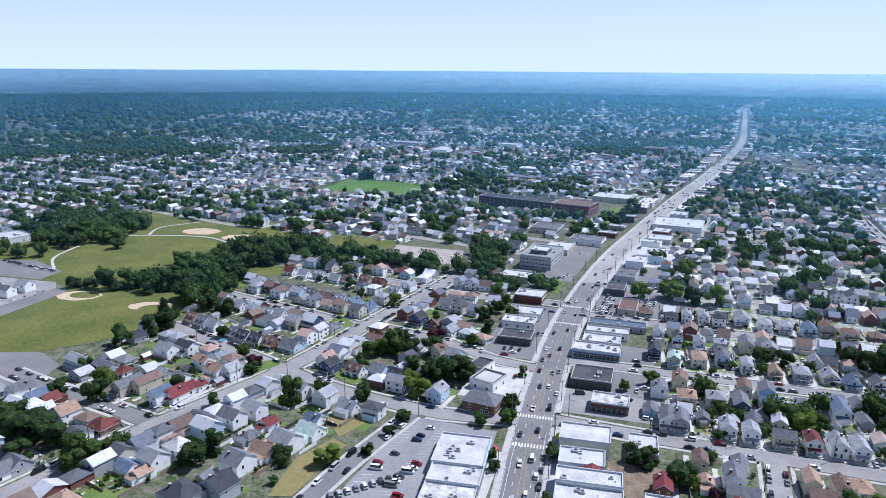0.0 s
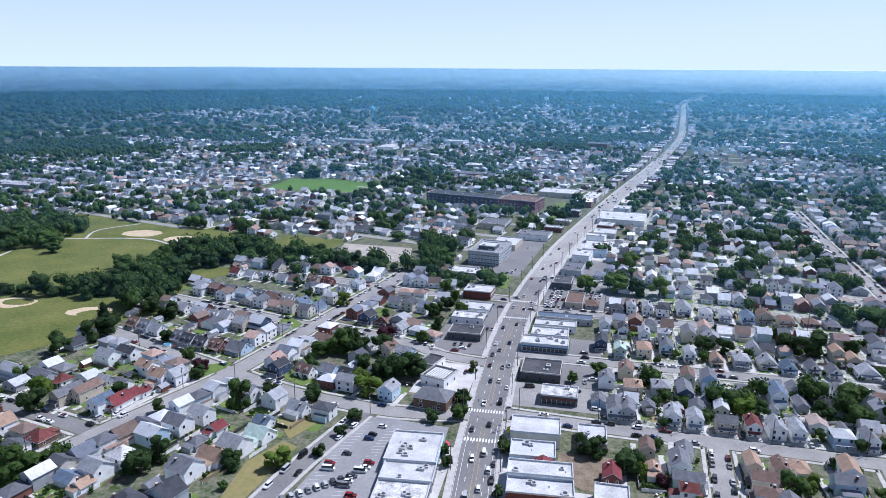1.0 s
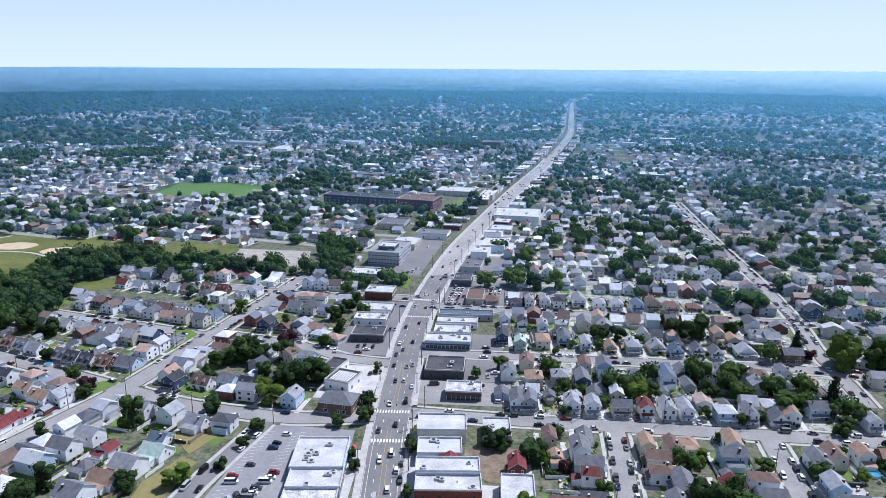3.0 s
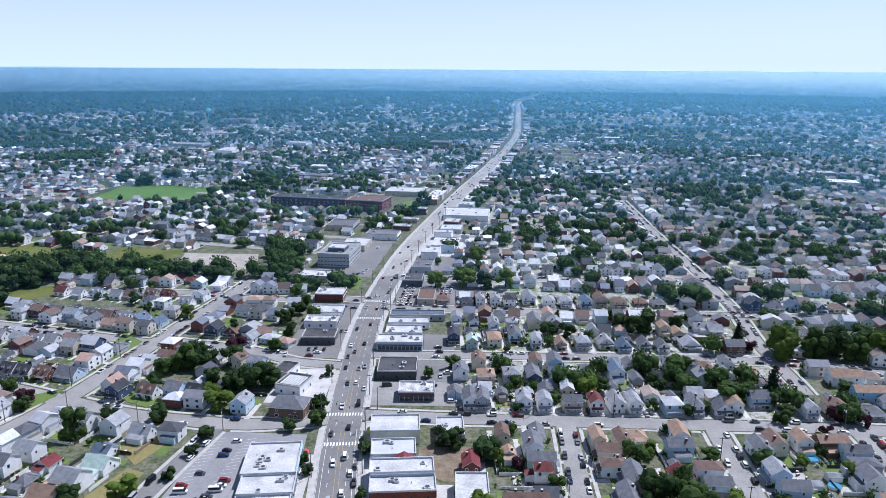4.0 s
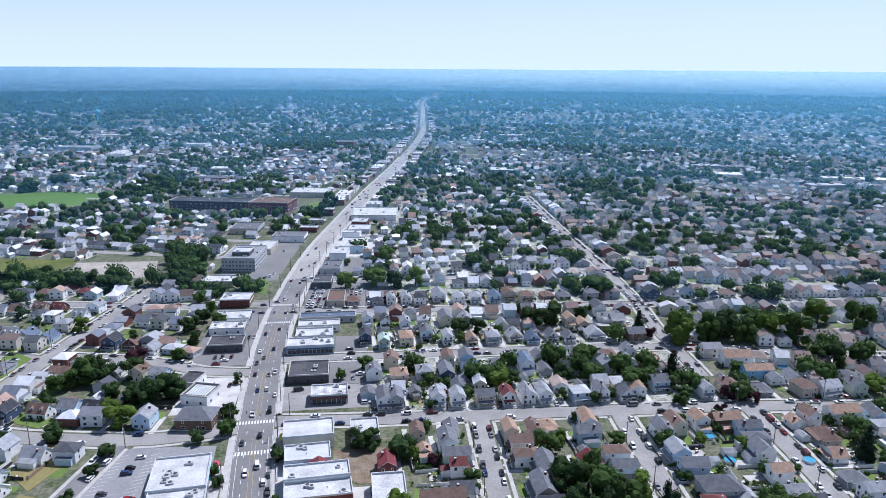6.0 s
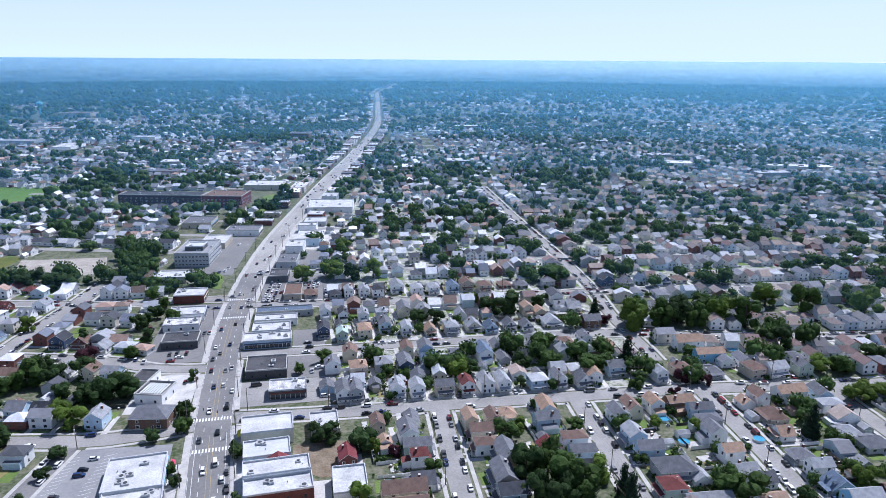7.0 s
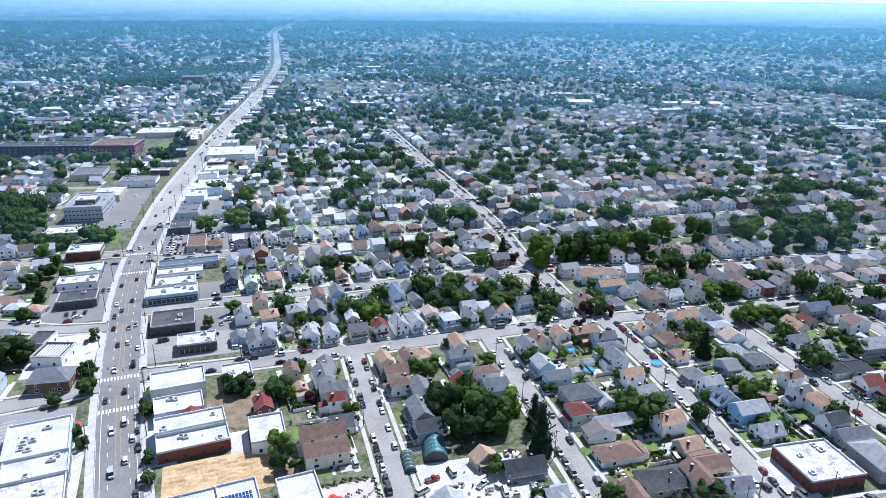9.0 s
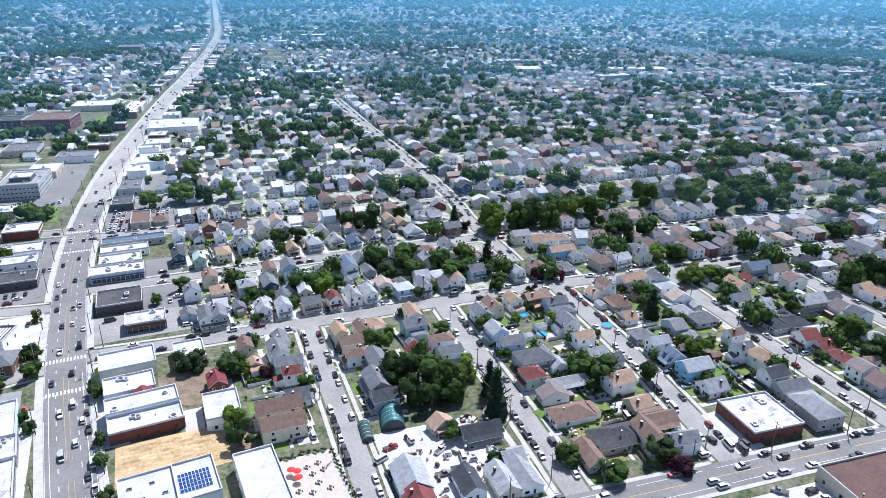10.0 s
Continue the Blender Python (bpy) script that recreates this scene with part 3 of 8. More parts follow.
patch("car_park", [(-38, 318), (-38, 345), (10, 345), (10, 318)], 0.07, PALE_STREET, "worn grey forecourt with oil stains", "car park")
patch("car_park", [(-12.5, 387), (-12.5, 414), (6, 414), (6, 387)], 0.07, ASPHALT, "grey asphalt car park beside the shop", "car park")
patch("car_park", [(-36, 470), (-34, 530), (28, 530), (28, 470)], 0.07, ASPHALT, "dealer yard packed with cars", "car park")
patch("car_park", [(-104, 538), (-60, 538), (-48, 660), (-112, 660)], 0.07, ASPHALT, "office car park", "car park")
patch("car_park", [(-93, 376), (-60, 376), (-60, 472), (-93, 472)], 0.07, ASPHALT, "shop car park with parked cars", "car park")
patch("car_park", [(-90, 320), (-60, 320), (-60, 361), (-88, 361)], 0.07, CONCRETE, "pale concrete shop yard", "car park")
def dirt_plot(x0, y0, x1, y1):
    """Churned bare earth: a fine grid with low heaps and ruts."""
    s = Shape()
    n, m = 44, 30
    for j in range(m + 1):
        for i in range(n + 1):
            x, y = x0 + (x1 - x0) * i / n, y0 + (y1 - y0) * j / m
            edge = min(i, n - i, j, m - j) / 4
            h = 0.45 + 0.7 * noise.noise(Vector((x * 0.16, y * 0.22, 1.0))) + 0.3 * noise.noise(Vector((x * 0.7, y * 0.7, 5.0))) + 0.12 * math.sin(y * 2.6 + 0.8 * math.sin(x * 0.5))
            s.v.append((x, y, 0.02 + max(0.0, h) * min(1, edge)))
    for j in range(m):
        for i in range(n):
            a = j * (n + 1) + i
            s.f.append((a, a + 1, a + n + 2, a + n + 1))
            s.m.append(0)
    solid("building_plot", s, DIRT, EYE0, "churned sandy building plot with ruts and heaps", "yard", kind="structure")


dirt_plot(-27, 212, 11, 236)
patch("work_yard", [(58, 160), (60, 208), (100, 205), (98, 160)], 0.07, CONCRETE, "cluttered concrete contractor's yard", "yard")
patch("patio", [(24, 172), (24, 206), (44, 206), (44, 172)], 0.09, plain("pale_patio_stone", (0.48, 0.43, 0.37), scale=0.4), "pale paved restaurant patio", "patio")
patch("forecourt", [(176, 148), (180, 172), (193, 172), (190, 148)], 0.08, CONCRETE, "concrete apron of the brick workshop", "yard")
patch("car_park", [(150, 60), (150, 131), (192, 127), (188, 60)], 0.09, CONCRETE, "pale concrete forecourt beside the avenue", "car park")
patch("forecourt", [(-36, 236), (-36, 300), (-22, 300), (-22, 236)], 0.06, CONCRETE, "concrete strip in front of the shops", "yard")

for pts, material, words in (
        ([(-142, 276), (-134, 302), (-121, 296), (-119, 290), (-129, 262)], LAWN_DRY, "dry straw-coloured corner lawn"),
        ([(-131, 260), (-123, 257), (-127, 215), (-136, 212), (-139, 240)], LAWN_DRY, "dry olive verge along the alley"),
        ([(-209, 326), (-197, 334), (-196, 325), (-203, 309)], LAWN, "green corner lawn with bushes"),
        ([(-176, 329), (-170, 342), (-141, 322), (-146, 314)], LAWN, "front lawns in strips beside the street"),
        ([(-206, 197), (-200, 207), (-190, 193), (-204, 186)], LAWN, "fenced green back lawn"),
        ([(-201, 414), (-183, 399), (-187, 374), (-197, 378)], LAWN, "green corner lawn"),
        ([(-250, 272), (-224, 260), (-222, 270), (-232, 280)], LAWN, "green lawn before the red-roofed house"),
        ([(122, 198), (130, 201), (132, 190), (124, 191)], LAWN, "bright green front lawn"),
        ([(139, 196), (146, 194), (140, 178), (133, 180)], LAWN, "bright green back lawn"),
        ([(-73, 548), (-65, 534), (-65, 503), (-73, 508)], LAWN, "green grass wedge beside the road"),
        ([(-57, 768), (-43, 774), (-37, 815), (-40, 872), (-53, 860), (-55, 800)], LAWN, "green school lawn")):
    patch("lawn", pts, 0.16, material, words, "lawn", thick=0.14)
patch("car_park", [(-38, 540), (-36, 600), (20, 600), (20, 540)], 0.05, ASPHALT, "grey asphalt yard behind the shops", "car park")
patch("car_park", [(-30, 604), (-18, 690), (40, 690), (26, 604)], 0.05, CONCRETE, "pale concrete yard round the shops", "car park")
MIXED_YARD = mat("paved_yards_and_grass", (0.10, 0.125, 0.055), (0.50, 0.485, 0.45), 0.22, 0.95, 0.2, 4)
for pts in ([(14, 388), (14, 450), (184, 448), (184, 382)], [(-8, 472), (-4, 526), (200, 526), (196, 460)], [(-10, 545), (0, 640), (198, 660), (200, 540)], [(216, 470), (222, 660), (420, 640), (420, 446)],
            [(12, 310), (12, 374), (182, 368), (182, 305)], [(20, 650), (60, 900), (210, 880), (200, 668)]):
    patch("back_yards", pts, 0.02, MIXED_YARD, "paved yards and worn grass between the houses", "yard", thick=0.02)
BROWN_EARTH = mat("brown_earth", (0.13, 0.095, 0.06), (0.27, 0.22, 0.16), 0.2, 0.95, 0.4, 6)
patch("yard", [(-11, 262), (-11, 279), (14, 279), (14, 252), (0, 252)], 0.05, BROWN_EARTH, "bare brown earth yard behind the shops", "yard")
patch("yard", [(-34, 258), (-34, 263), (-10, 263), (-10, 258)], 0.05, CONCRETE, "concrete gap between two shops", "yard")
patch("yard", [(-3, 232), (-3, 250), (4, 250), (4, 232)], 0.05, CONCRETE, "concrete alley between two shops", "yard")
patch("car_park", [(-15, 345.5), (-15, 374), (12, 374), (12, 345.5)], 0.06, ASPHALT, "grey asphalt yard beside the workshop", "car park")
patch("yard", [(-58, 196), (-60, 272), (-55.5, 272), (-53.5, 196)], 0.05, CONCRETE, "concrete strip beside the supermarket", "yard")
patch("yard", [(8, 212), (12, 236), (20, 236), (20, 212)], 0.05, BROWN_EARTH, "narrow earth strip beside the plot", "yard")

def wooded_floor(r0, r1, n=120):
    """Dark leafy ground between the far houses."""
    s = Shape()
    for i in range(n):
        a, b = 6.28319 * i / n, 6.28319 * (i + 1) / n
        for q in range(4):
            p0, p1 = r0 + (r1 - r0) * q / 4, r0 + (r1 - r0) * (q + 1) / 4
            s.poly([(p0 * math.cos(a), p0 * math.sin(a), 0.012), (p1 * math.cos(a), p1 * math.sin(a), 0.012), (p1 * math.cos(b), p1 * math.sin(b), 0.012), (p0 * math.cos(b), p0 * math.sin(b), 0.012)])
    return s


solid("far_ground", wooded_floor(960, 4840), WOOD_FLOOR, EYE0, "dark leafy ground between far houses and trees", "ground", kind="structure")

# distance: painted wooded plain beyond the last streets, and tinted shells added for haze
def ring(radius, z0, z1, n=96):
    s = Shape()
    for i in range(n):
        a, b = 6.28319 * i / n, 6.28319 * (i + 1) / n
        p, q = (radius * math.cos(a), radius * math.sin(a)), (radius * math.cos(b), radius * math.sin(b))
        s.poly([(*q, z0), (*p, z0), (*p, z1), (*q, z1)])
    return s


def backdrop_material():
    """Woods with pale specks of far buildings; haze painted into the glow, bluer away from the sun and whiter towards
    it.
    """
    m = bpy.data.materials.new("glowing_hazy_woods")
    m.use_nodes = True
    n, ln = m.node_tree.nodes, m.node_tree.links
    n.remove(n["Principled BSDF"])
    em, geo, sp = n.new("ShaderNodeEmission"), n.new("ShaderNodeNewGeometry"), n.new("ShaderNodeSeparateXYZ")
    ln.new(geo.outputs["Position"], sp.inputs[0])

    def streaks(scale, lo, hi):
        mp, tx, mr = n.new("ShaderNodeMapping"), n.new("ShaderNodeTexNoise"), n.new("ShaderNodeMapRange")
        mp.inputs["Scale"].default_value = scale
        tx.inputs["Scale"].default_value, tx.inputs["Detail"].default_value = 1.0, 6
        mr.inputs[1].default_value, mr.inputs[2].default_value = lo, hi
        ln.new(geo.outputs["Position"], mp.inputs[0])
        ln.new(mp.outputs[0], tx.inputs["Vector"])
        ln.new(tx.outputs[0], mr.inputs[0])
        return mr.outputs[0]

    def blend(fac, p, q):
        mx = n.new("ShaderNodeMix")
        mx.data_type = "RGBA"
        for socket, value in ((mx.inputs[0], fac), (mx.inputs[6], p), (mx.inputs[7], q)):
            if isinstance(value, tuple):
                socket.default_value = (*value, 1)
            else:
                ln.new(value, socket)
        return mx.outputs[2]

    def ramp(socket, lo, hi):
        mr = n.new("ShaderNodeMapRange")
        mr.interpolation_type = "SMOOTHSTEP"
        mr.inputs[1].default_value, mr.inputs[2].default_value = lo, hi
        ln.new(socket, mr.inputs[0])
        return mr.outputs[0]

    # Haze put into the emission colour: paler with height and towards the sun.
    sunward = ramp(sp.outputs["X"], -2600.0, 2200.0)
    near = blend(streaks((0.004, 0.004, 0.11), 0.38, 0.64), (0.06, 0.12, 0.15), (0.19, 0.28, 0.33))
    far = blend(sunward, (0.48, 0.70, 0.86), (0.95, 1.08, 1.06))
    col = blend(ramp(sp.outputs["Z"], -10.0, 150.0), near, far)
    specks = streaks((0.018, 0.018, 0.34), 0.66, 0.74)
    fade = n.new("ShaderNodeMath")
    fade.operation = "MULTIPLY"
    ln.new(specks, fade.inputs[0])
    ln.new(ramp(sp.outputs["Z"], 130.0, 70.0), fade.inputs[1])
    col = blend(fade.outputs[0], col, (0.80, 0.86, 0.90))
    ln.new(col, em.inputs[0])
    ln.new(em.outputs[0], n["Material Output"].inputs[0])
    return m


def far_ridge(radius, n=360):
    """The last woods: a ring whose top line rises and falls a little."""
    s = Shape()
    top = lambda a: 150 + 5 * noise.noise(Vector((math.cos(a) * 7, math.sin(a) * 7, 0))) + 2.5 * noise.noise(Vector((math.cos(a) * 40, math.sin(a) * 40, 4)))
    for i in range(n):
        a, b = 6.28319 * i / n, 6.28319 * (i + 1) / n
        p, q = (radius * math.cos(a), radius * math.sin(a)), (radius * math.cos(b), radius * math.sin(b))
        s.poly([(*q, 0), (*p, 0), (*p, top(a)), (*q, top(b if i < n - 1 else 0.0))])
    return s


solid("backdrop", far_ridge(4850), backdrop_material(), EYE0, "glowing backdrop of wooded plain with painted blue haze", "backdrop", kind="structure")


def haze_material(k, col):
    m = bpy.data.materials.new("haze_shell_tint")
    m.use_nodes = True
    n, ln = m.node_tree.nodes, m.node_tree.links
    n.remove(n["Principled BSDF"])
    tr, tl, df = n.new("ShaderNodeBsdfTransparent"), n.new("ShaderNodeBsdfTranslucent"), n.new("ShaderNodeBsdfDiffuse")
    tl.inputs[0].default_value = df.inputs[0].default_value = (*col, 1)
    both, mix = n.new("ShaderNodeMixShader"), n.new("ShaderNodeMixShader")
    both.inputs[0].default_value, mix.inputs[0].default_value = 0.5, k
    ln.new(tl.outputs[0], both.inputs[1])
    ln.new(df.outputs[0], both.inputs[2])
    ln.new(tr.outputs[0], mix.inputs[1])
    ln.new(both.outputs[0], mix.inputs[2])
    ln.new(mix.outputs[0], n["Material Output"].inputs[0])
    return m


# Added shells; their blue tint stands in for haze building up with distance.
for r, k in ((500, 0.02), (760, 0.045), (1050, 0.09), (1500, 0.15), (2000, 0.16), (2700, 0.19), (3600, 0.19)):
    solid("haze_layer", ring(r, 0.0, EYE * (1 - r / 4850) + 148 * r / 4850), haze_material(k, (0.24, 0.65, 1.0)), EYE0, "thin see-through blue shell standing in for haze", "haze", kind="structure")


# ------------------------------------------------------------------ kinds of things
def window_mesh(w, h, frame_mat, name="window"):
    """A frame that stands proud of the wall round a recessed pane, as one closed surface."""
    s = Shape()
    t = 0.13
    o = [(-w / 2, -h / 2), (w / 2, -h / 2), (w / 2, h / 2), (-w / 2, h / 2)]
    n = [(-w / 2 + t, -h / 2 + t), (w / 2 - t, -h / 2 + t), (w / 2 - t, h / 2 - t), (-w / 2 + t, h / 2 - t)]
    s.v = [(x, 0, z) for x, z in o] + [(x, -0.08, z) for x, z in o] + [(x, -0.08, z) for x, z in n] + [(x, -0.03, z) for x, z in n]
    for a in range(4):
        b = (a + 1) % 4
        s.f += [(a, b, 4 + b, 4 + a), (4 + a, 4 + b, 8 + b, 8 + a), (8 + a, 8 + b, 12 + b, 12 + a)]
        s.m += [0, 0, 0]
    s.f.append((12, 13, 14, 15))
    s.m.append(1)
    return s.mesh(name, [frame_mat, GLASS])


WIN = window_mesh(1.1, 1.45, TRIM)
WIN_WIDE = window_mesh(2.0, 1.4, TRIM)
WIN_DARK = window_mesh(1.1, 1.45, TRIM_DARK)
DOOR = Shape().box(-0.55, 0.55, -0.08, 0, 0, 2.1, 0).box(-0.42, 0.42, -0.10, -0.05, 0.2, 1.95, 1).mesh("door", [TRIM, TRIM_DARK])
CHIMNEY = Shape().box(-0.4, 0.4, -0.4, 0.4, 0, 1.6, 0).box(-0.48, 0.48, -0.48, 0.48, 1.6, 1.78, 1).mesh("chimney", [BRICKRED, CONCRETE])
STEPS = Shape().box(-0.9, 0.9, -0.5, 0, 0, 0.54).box(-0.9, 0.9, -0.85, -0.5, 0, 0.36).box(-0.9, 0.9, -1.2, -0.85, 0, 0.18).mesh("steps", CONCRETE)
rnd = random.Random(4)


def house(x, y, turn, w, d, code, wing=None):
    """code: storeys (1, 2, c for a storey and a half), roof form (g, s, h), wall letter, roof letter. The front looks to local -y."""
    st, form, wl, rf = code[:4]
    wall, roof = WALLS[wl], ROOFS[rf]
    eave = {"1": 3.1, "c": 3.3, "2": 5.7, "3": 8.2}[st]
    span = d if form == "s" else w
    slope = 0.44 if st == "c" else 0.33 if form != "h" else 0.26
    rise = min(span * slope, 3.6)
    words = {"1": "single-storey", "c": "storey-and-a-half", "2": "two-storey", "3": "three-storey"}[st]
    root = thing("house", pose(x, y, 0, 0, 0, turn), f"{words} {WALL_WORD[wl]} house with a {ROOF_WORD[rf]} {'hipped' if form == 'h' else 'gabled'} roof", "house",
                 "houses of the neighbourhood")
    s = Shape()
    gable_walls(s, w, d, eave, rise, form)
    s.box(-w / 2 - 0.04, w / 2 + 0.04, -d / 2 - 0.04, d / 2 + 0.04, 0, 0.5, 1, under=False)
    part("wall", s, [wall, CONCRETE], root)
    s = Shape()
    prism_roof(s, w, d, eave, rise, form, gm=1)
    part("roof", s, [roof, TRIM], root)
    fr = WIN_DARK if wl in "wlc" and rnd.random() < 0.25 else WIN
    floors = {"1": 1, "c": 1, "2": 2, "3": 3}[st]
    for k in range(floors):
        z = 1.75 + 2.6 * k
        for q in ((-w * 0.27, w * 0.27) if k or w > 8.5 else (-w * 0.27,)):
            part("window", WIN_WIDE if (k == 0 and w > 7.5) else fr, None, root, m=pose(q, -d / 2, z))
        for sx, rz in ((1, 90), (-1, -90)):
            if k == floors - 1 or sx * (k + 1) > 0:
                part("window", fr, None, root, m=pose(sx * w / 2, -d * 0.22 + 0.42 * d * (k % 2), z, 0, 0, rz))
        if k == 1 and abs(turn) > 60:
            part("window", fr, None, root, m=pose(-w * 0.2, d / 2, z, 0, 0, 180))
    if st == "c":
        if form == "s":
            for sx, rz in ((1, 90), (-1, -90)):
                part("window", fr, None, root, m=pose(sx * w / 2, 0, eave + 0.7, 0, 0, rz))
        else:
            part("window", fr, None, root, m=pose(0, -d / 2, eave + 0.8))
    dx = w * 0.08 if w < 9 else w * 0.12
    part("door", DOOR, None, root, m=pose(dx, -d / 2, 0.5))
    if wing == "p" or (wing is None and rnd.random() < 0.6):
        s = Shape()
        pw, pd, pz = w * 0.92, 1.7, 2.7
        s.poly([(-pw / 2, -d / 2 - pd - 0.2, pz), (pw / 2, -d / 2 - pd - 0.2, pz), (pw / 2, -d / 2, pz + 0.6), (-pw / 2, -d / 2, pz + 0.6)], 0)
        s.poly([(-pw / 2, -d / 2, pz + 0.45), (pw / 2, -d / 2, pz + 0.45), (pw / 2, -d / 2 - pd - 0.2, pz - 0.15), (-pw / 2, -d / 2 - pd - 0.2, pz - 0.15)], 1)
        s.poly([(-pw / 2, -d / 2 - pd - 0.2, pz - 0.15), (pw / 2, -d / 2 - pd - 0.2, pz - 0.15), (pw / 2, -d / 2 - pd - 0.2, pz), (-pw / 2, -d / 2 - pd - 0.2, pz)], 1)
        for q in (-pw / 2 + 0.1, pw / 2 - 0.1):
            s.box(q - 0.08, q + 0.08, -d / 2 - pd - 0.08, -d / 2 - pd + 0.08, 0, pz - 0.05, 1)
        s.box(-pw / 2, pw / 2, -d / 2 - pd, -d / 2, 0, 0.5, 2)
        part("porch", s, [roof, TRIM, CONCRETE], root)
    else:
        part("steps", STEPS, None, root, m=pose(dx, -d / 2, 0))
    if wing == "b" or (wing != "p" and rnd.random() < 0.4):
        s = Shape()
        bw, bd = w * rnd.uniform(0.5, 0.85), rnd.uniform(2.4, 3.6)
        s.box(-bw / 2, bw / 2, d / 2, d / 2 + bd, 0, 2.8, 0)
        s.poly([(bw / 2 + 0.2, d / 2, 3.5), (-bw / 2 - 0.2, d / 2, 3.5), (-bw / 2 - 0.2, d / 2 + bd + 0.2, 2.85), (bw / 2 + 0.2, d / 2 + bd + 0.2, 2.85)], 1)
        s.poly([(bw / 2, d / 2, 2.8), (bw / 2, d / 2 + bd, 2.8), (bw / 2, d / 2, 3.45)], 0).poly([(-bw / 2, d / 2 + bd, 2.8), (-bw / 2, d / 2, 2.8), (-bw / 2, d / 2, 3.45)], 0)
        part("rear_extension", s, [wall, roof], root)
    if st == "c" and form == "s" and rnd.random() < 0.55:
        for q in (-w * 0.24, w * 0.24):
            s = Shape()
            z0 = eave + rise * 0.25
            s.box(q - 0.8, q + 0.8, -d * 0.36, -d * 0.1, z0, z0 + 1.3, 0, under=False)
            s.poly([(q - 0.95, -d * 0.40, z0 + 1.25), (q, -d * 0.40, z0 + 1.85), (q, -d * 0.05, z0 + 1.85), (q - 0.95, -d * 0.05, z0 + 1.25)][::-1], 1)
            s.poly([(q, -d * 0.40, z0 + 1.85), (q + 0.95, -d * 0.40, z0 + 1.25), (q + 0.95, -d * 0.05, z0 + 1.25), (q, -d * 0.05, z0 + 1.85)][::-1], 1)
            s.poly([(q - 0.8, -d * 0.36, z0 + 1.3), (q + 0.8, -d * 0.36, z0 + 1.3), (q, -d * 0.36, z0 + 1.8)], 0)
            dm = part("dormer", s, [wall, roof], root)
            part("window", WIN, None, dm, m=pose(q, -d * 0.36, z0 + 0.68) @ Matrix.Diagonal((0.75, 1, 0.65, 1)))
    if rnd.random() < 0.5:
        part("chimney", CHIMNEY, None, root, m=pose(w * 0.22 * rnd.choice((-1, 1)), d * 0.2, eave + rise * 0.45))
    # attic vents and a plumbing stack
    if rnd.random() < 0.25:
        zz = eave + rise * (1 - 0.3 / (span / 2) * 1.0)
        q = rnd.uniform(-0.3, 0.3)
        vx, vy = (0.5, q * d) if form != "s" else (q * w, 0.5)
        part("roof_vent", Shape().box(-0.25, 0.25, -0.25, 0.25, -0.4, 0.35).mesh("roof_vent", STEEL), None, root,
             m=pose(vx, vy, eave + rise * (1 - 0.5 / (span / 2)) + 0.15))
    return root


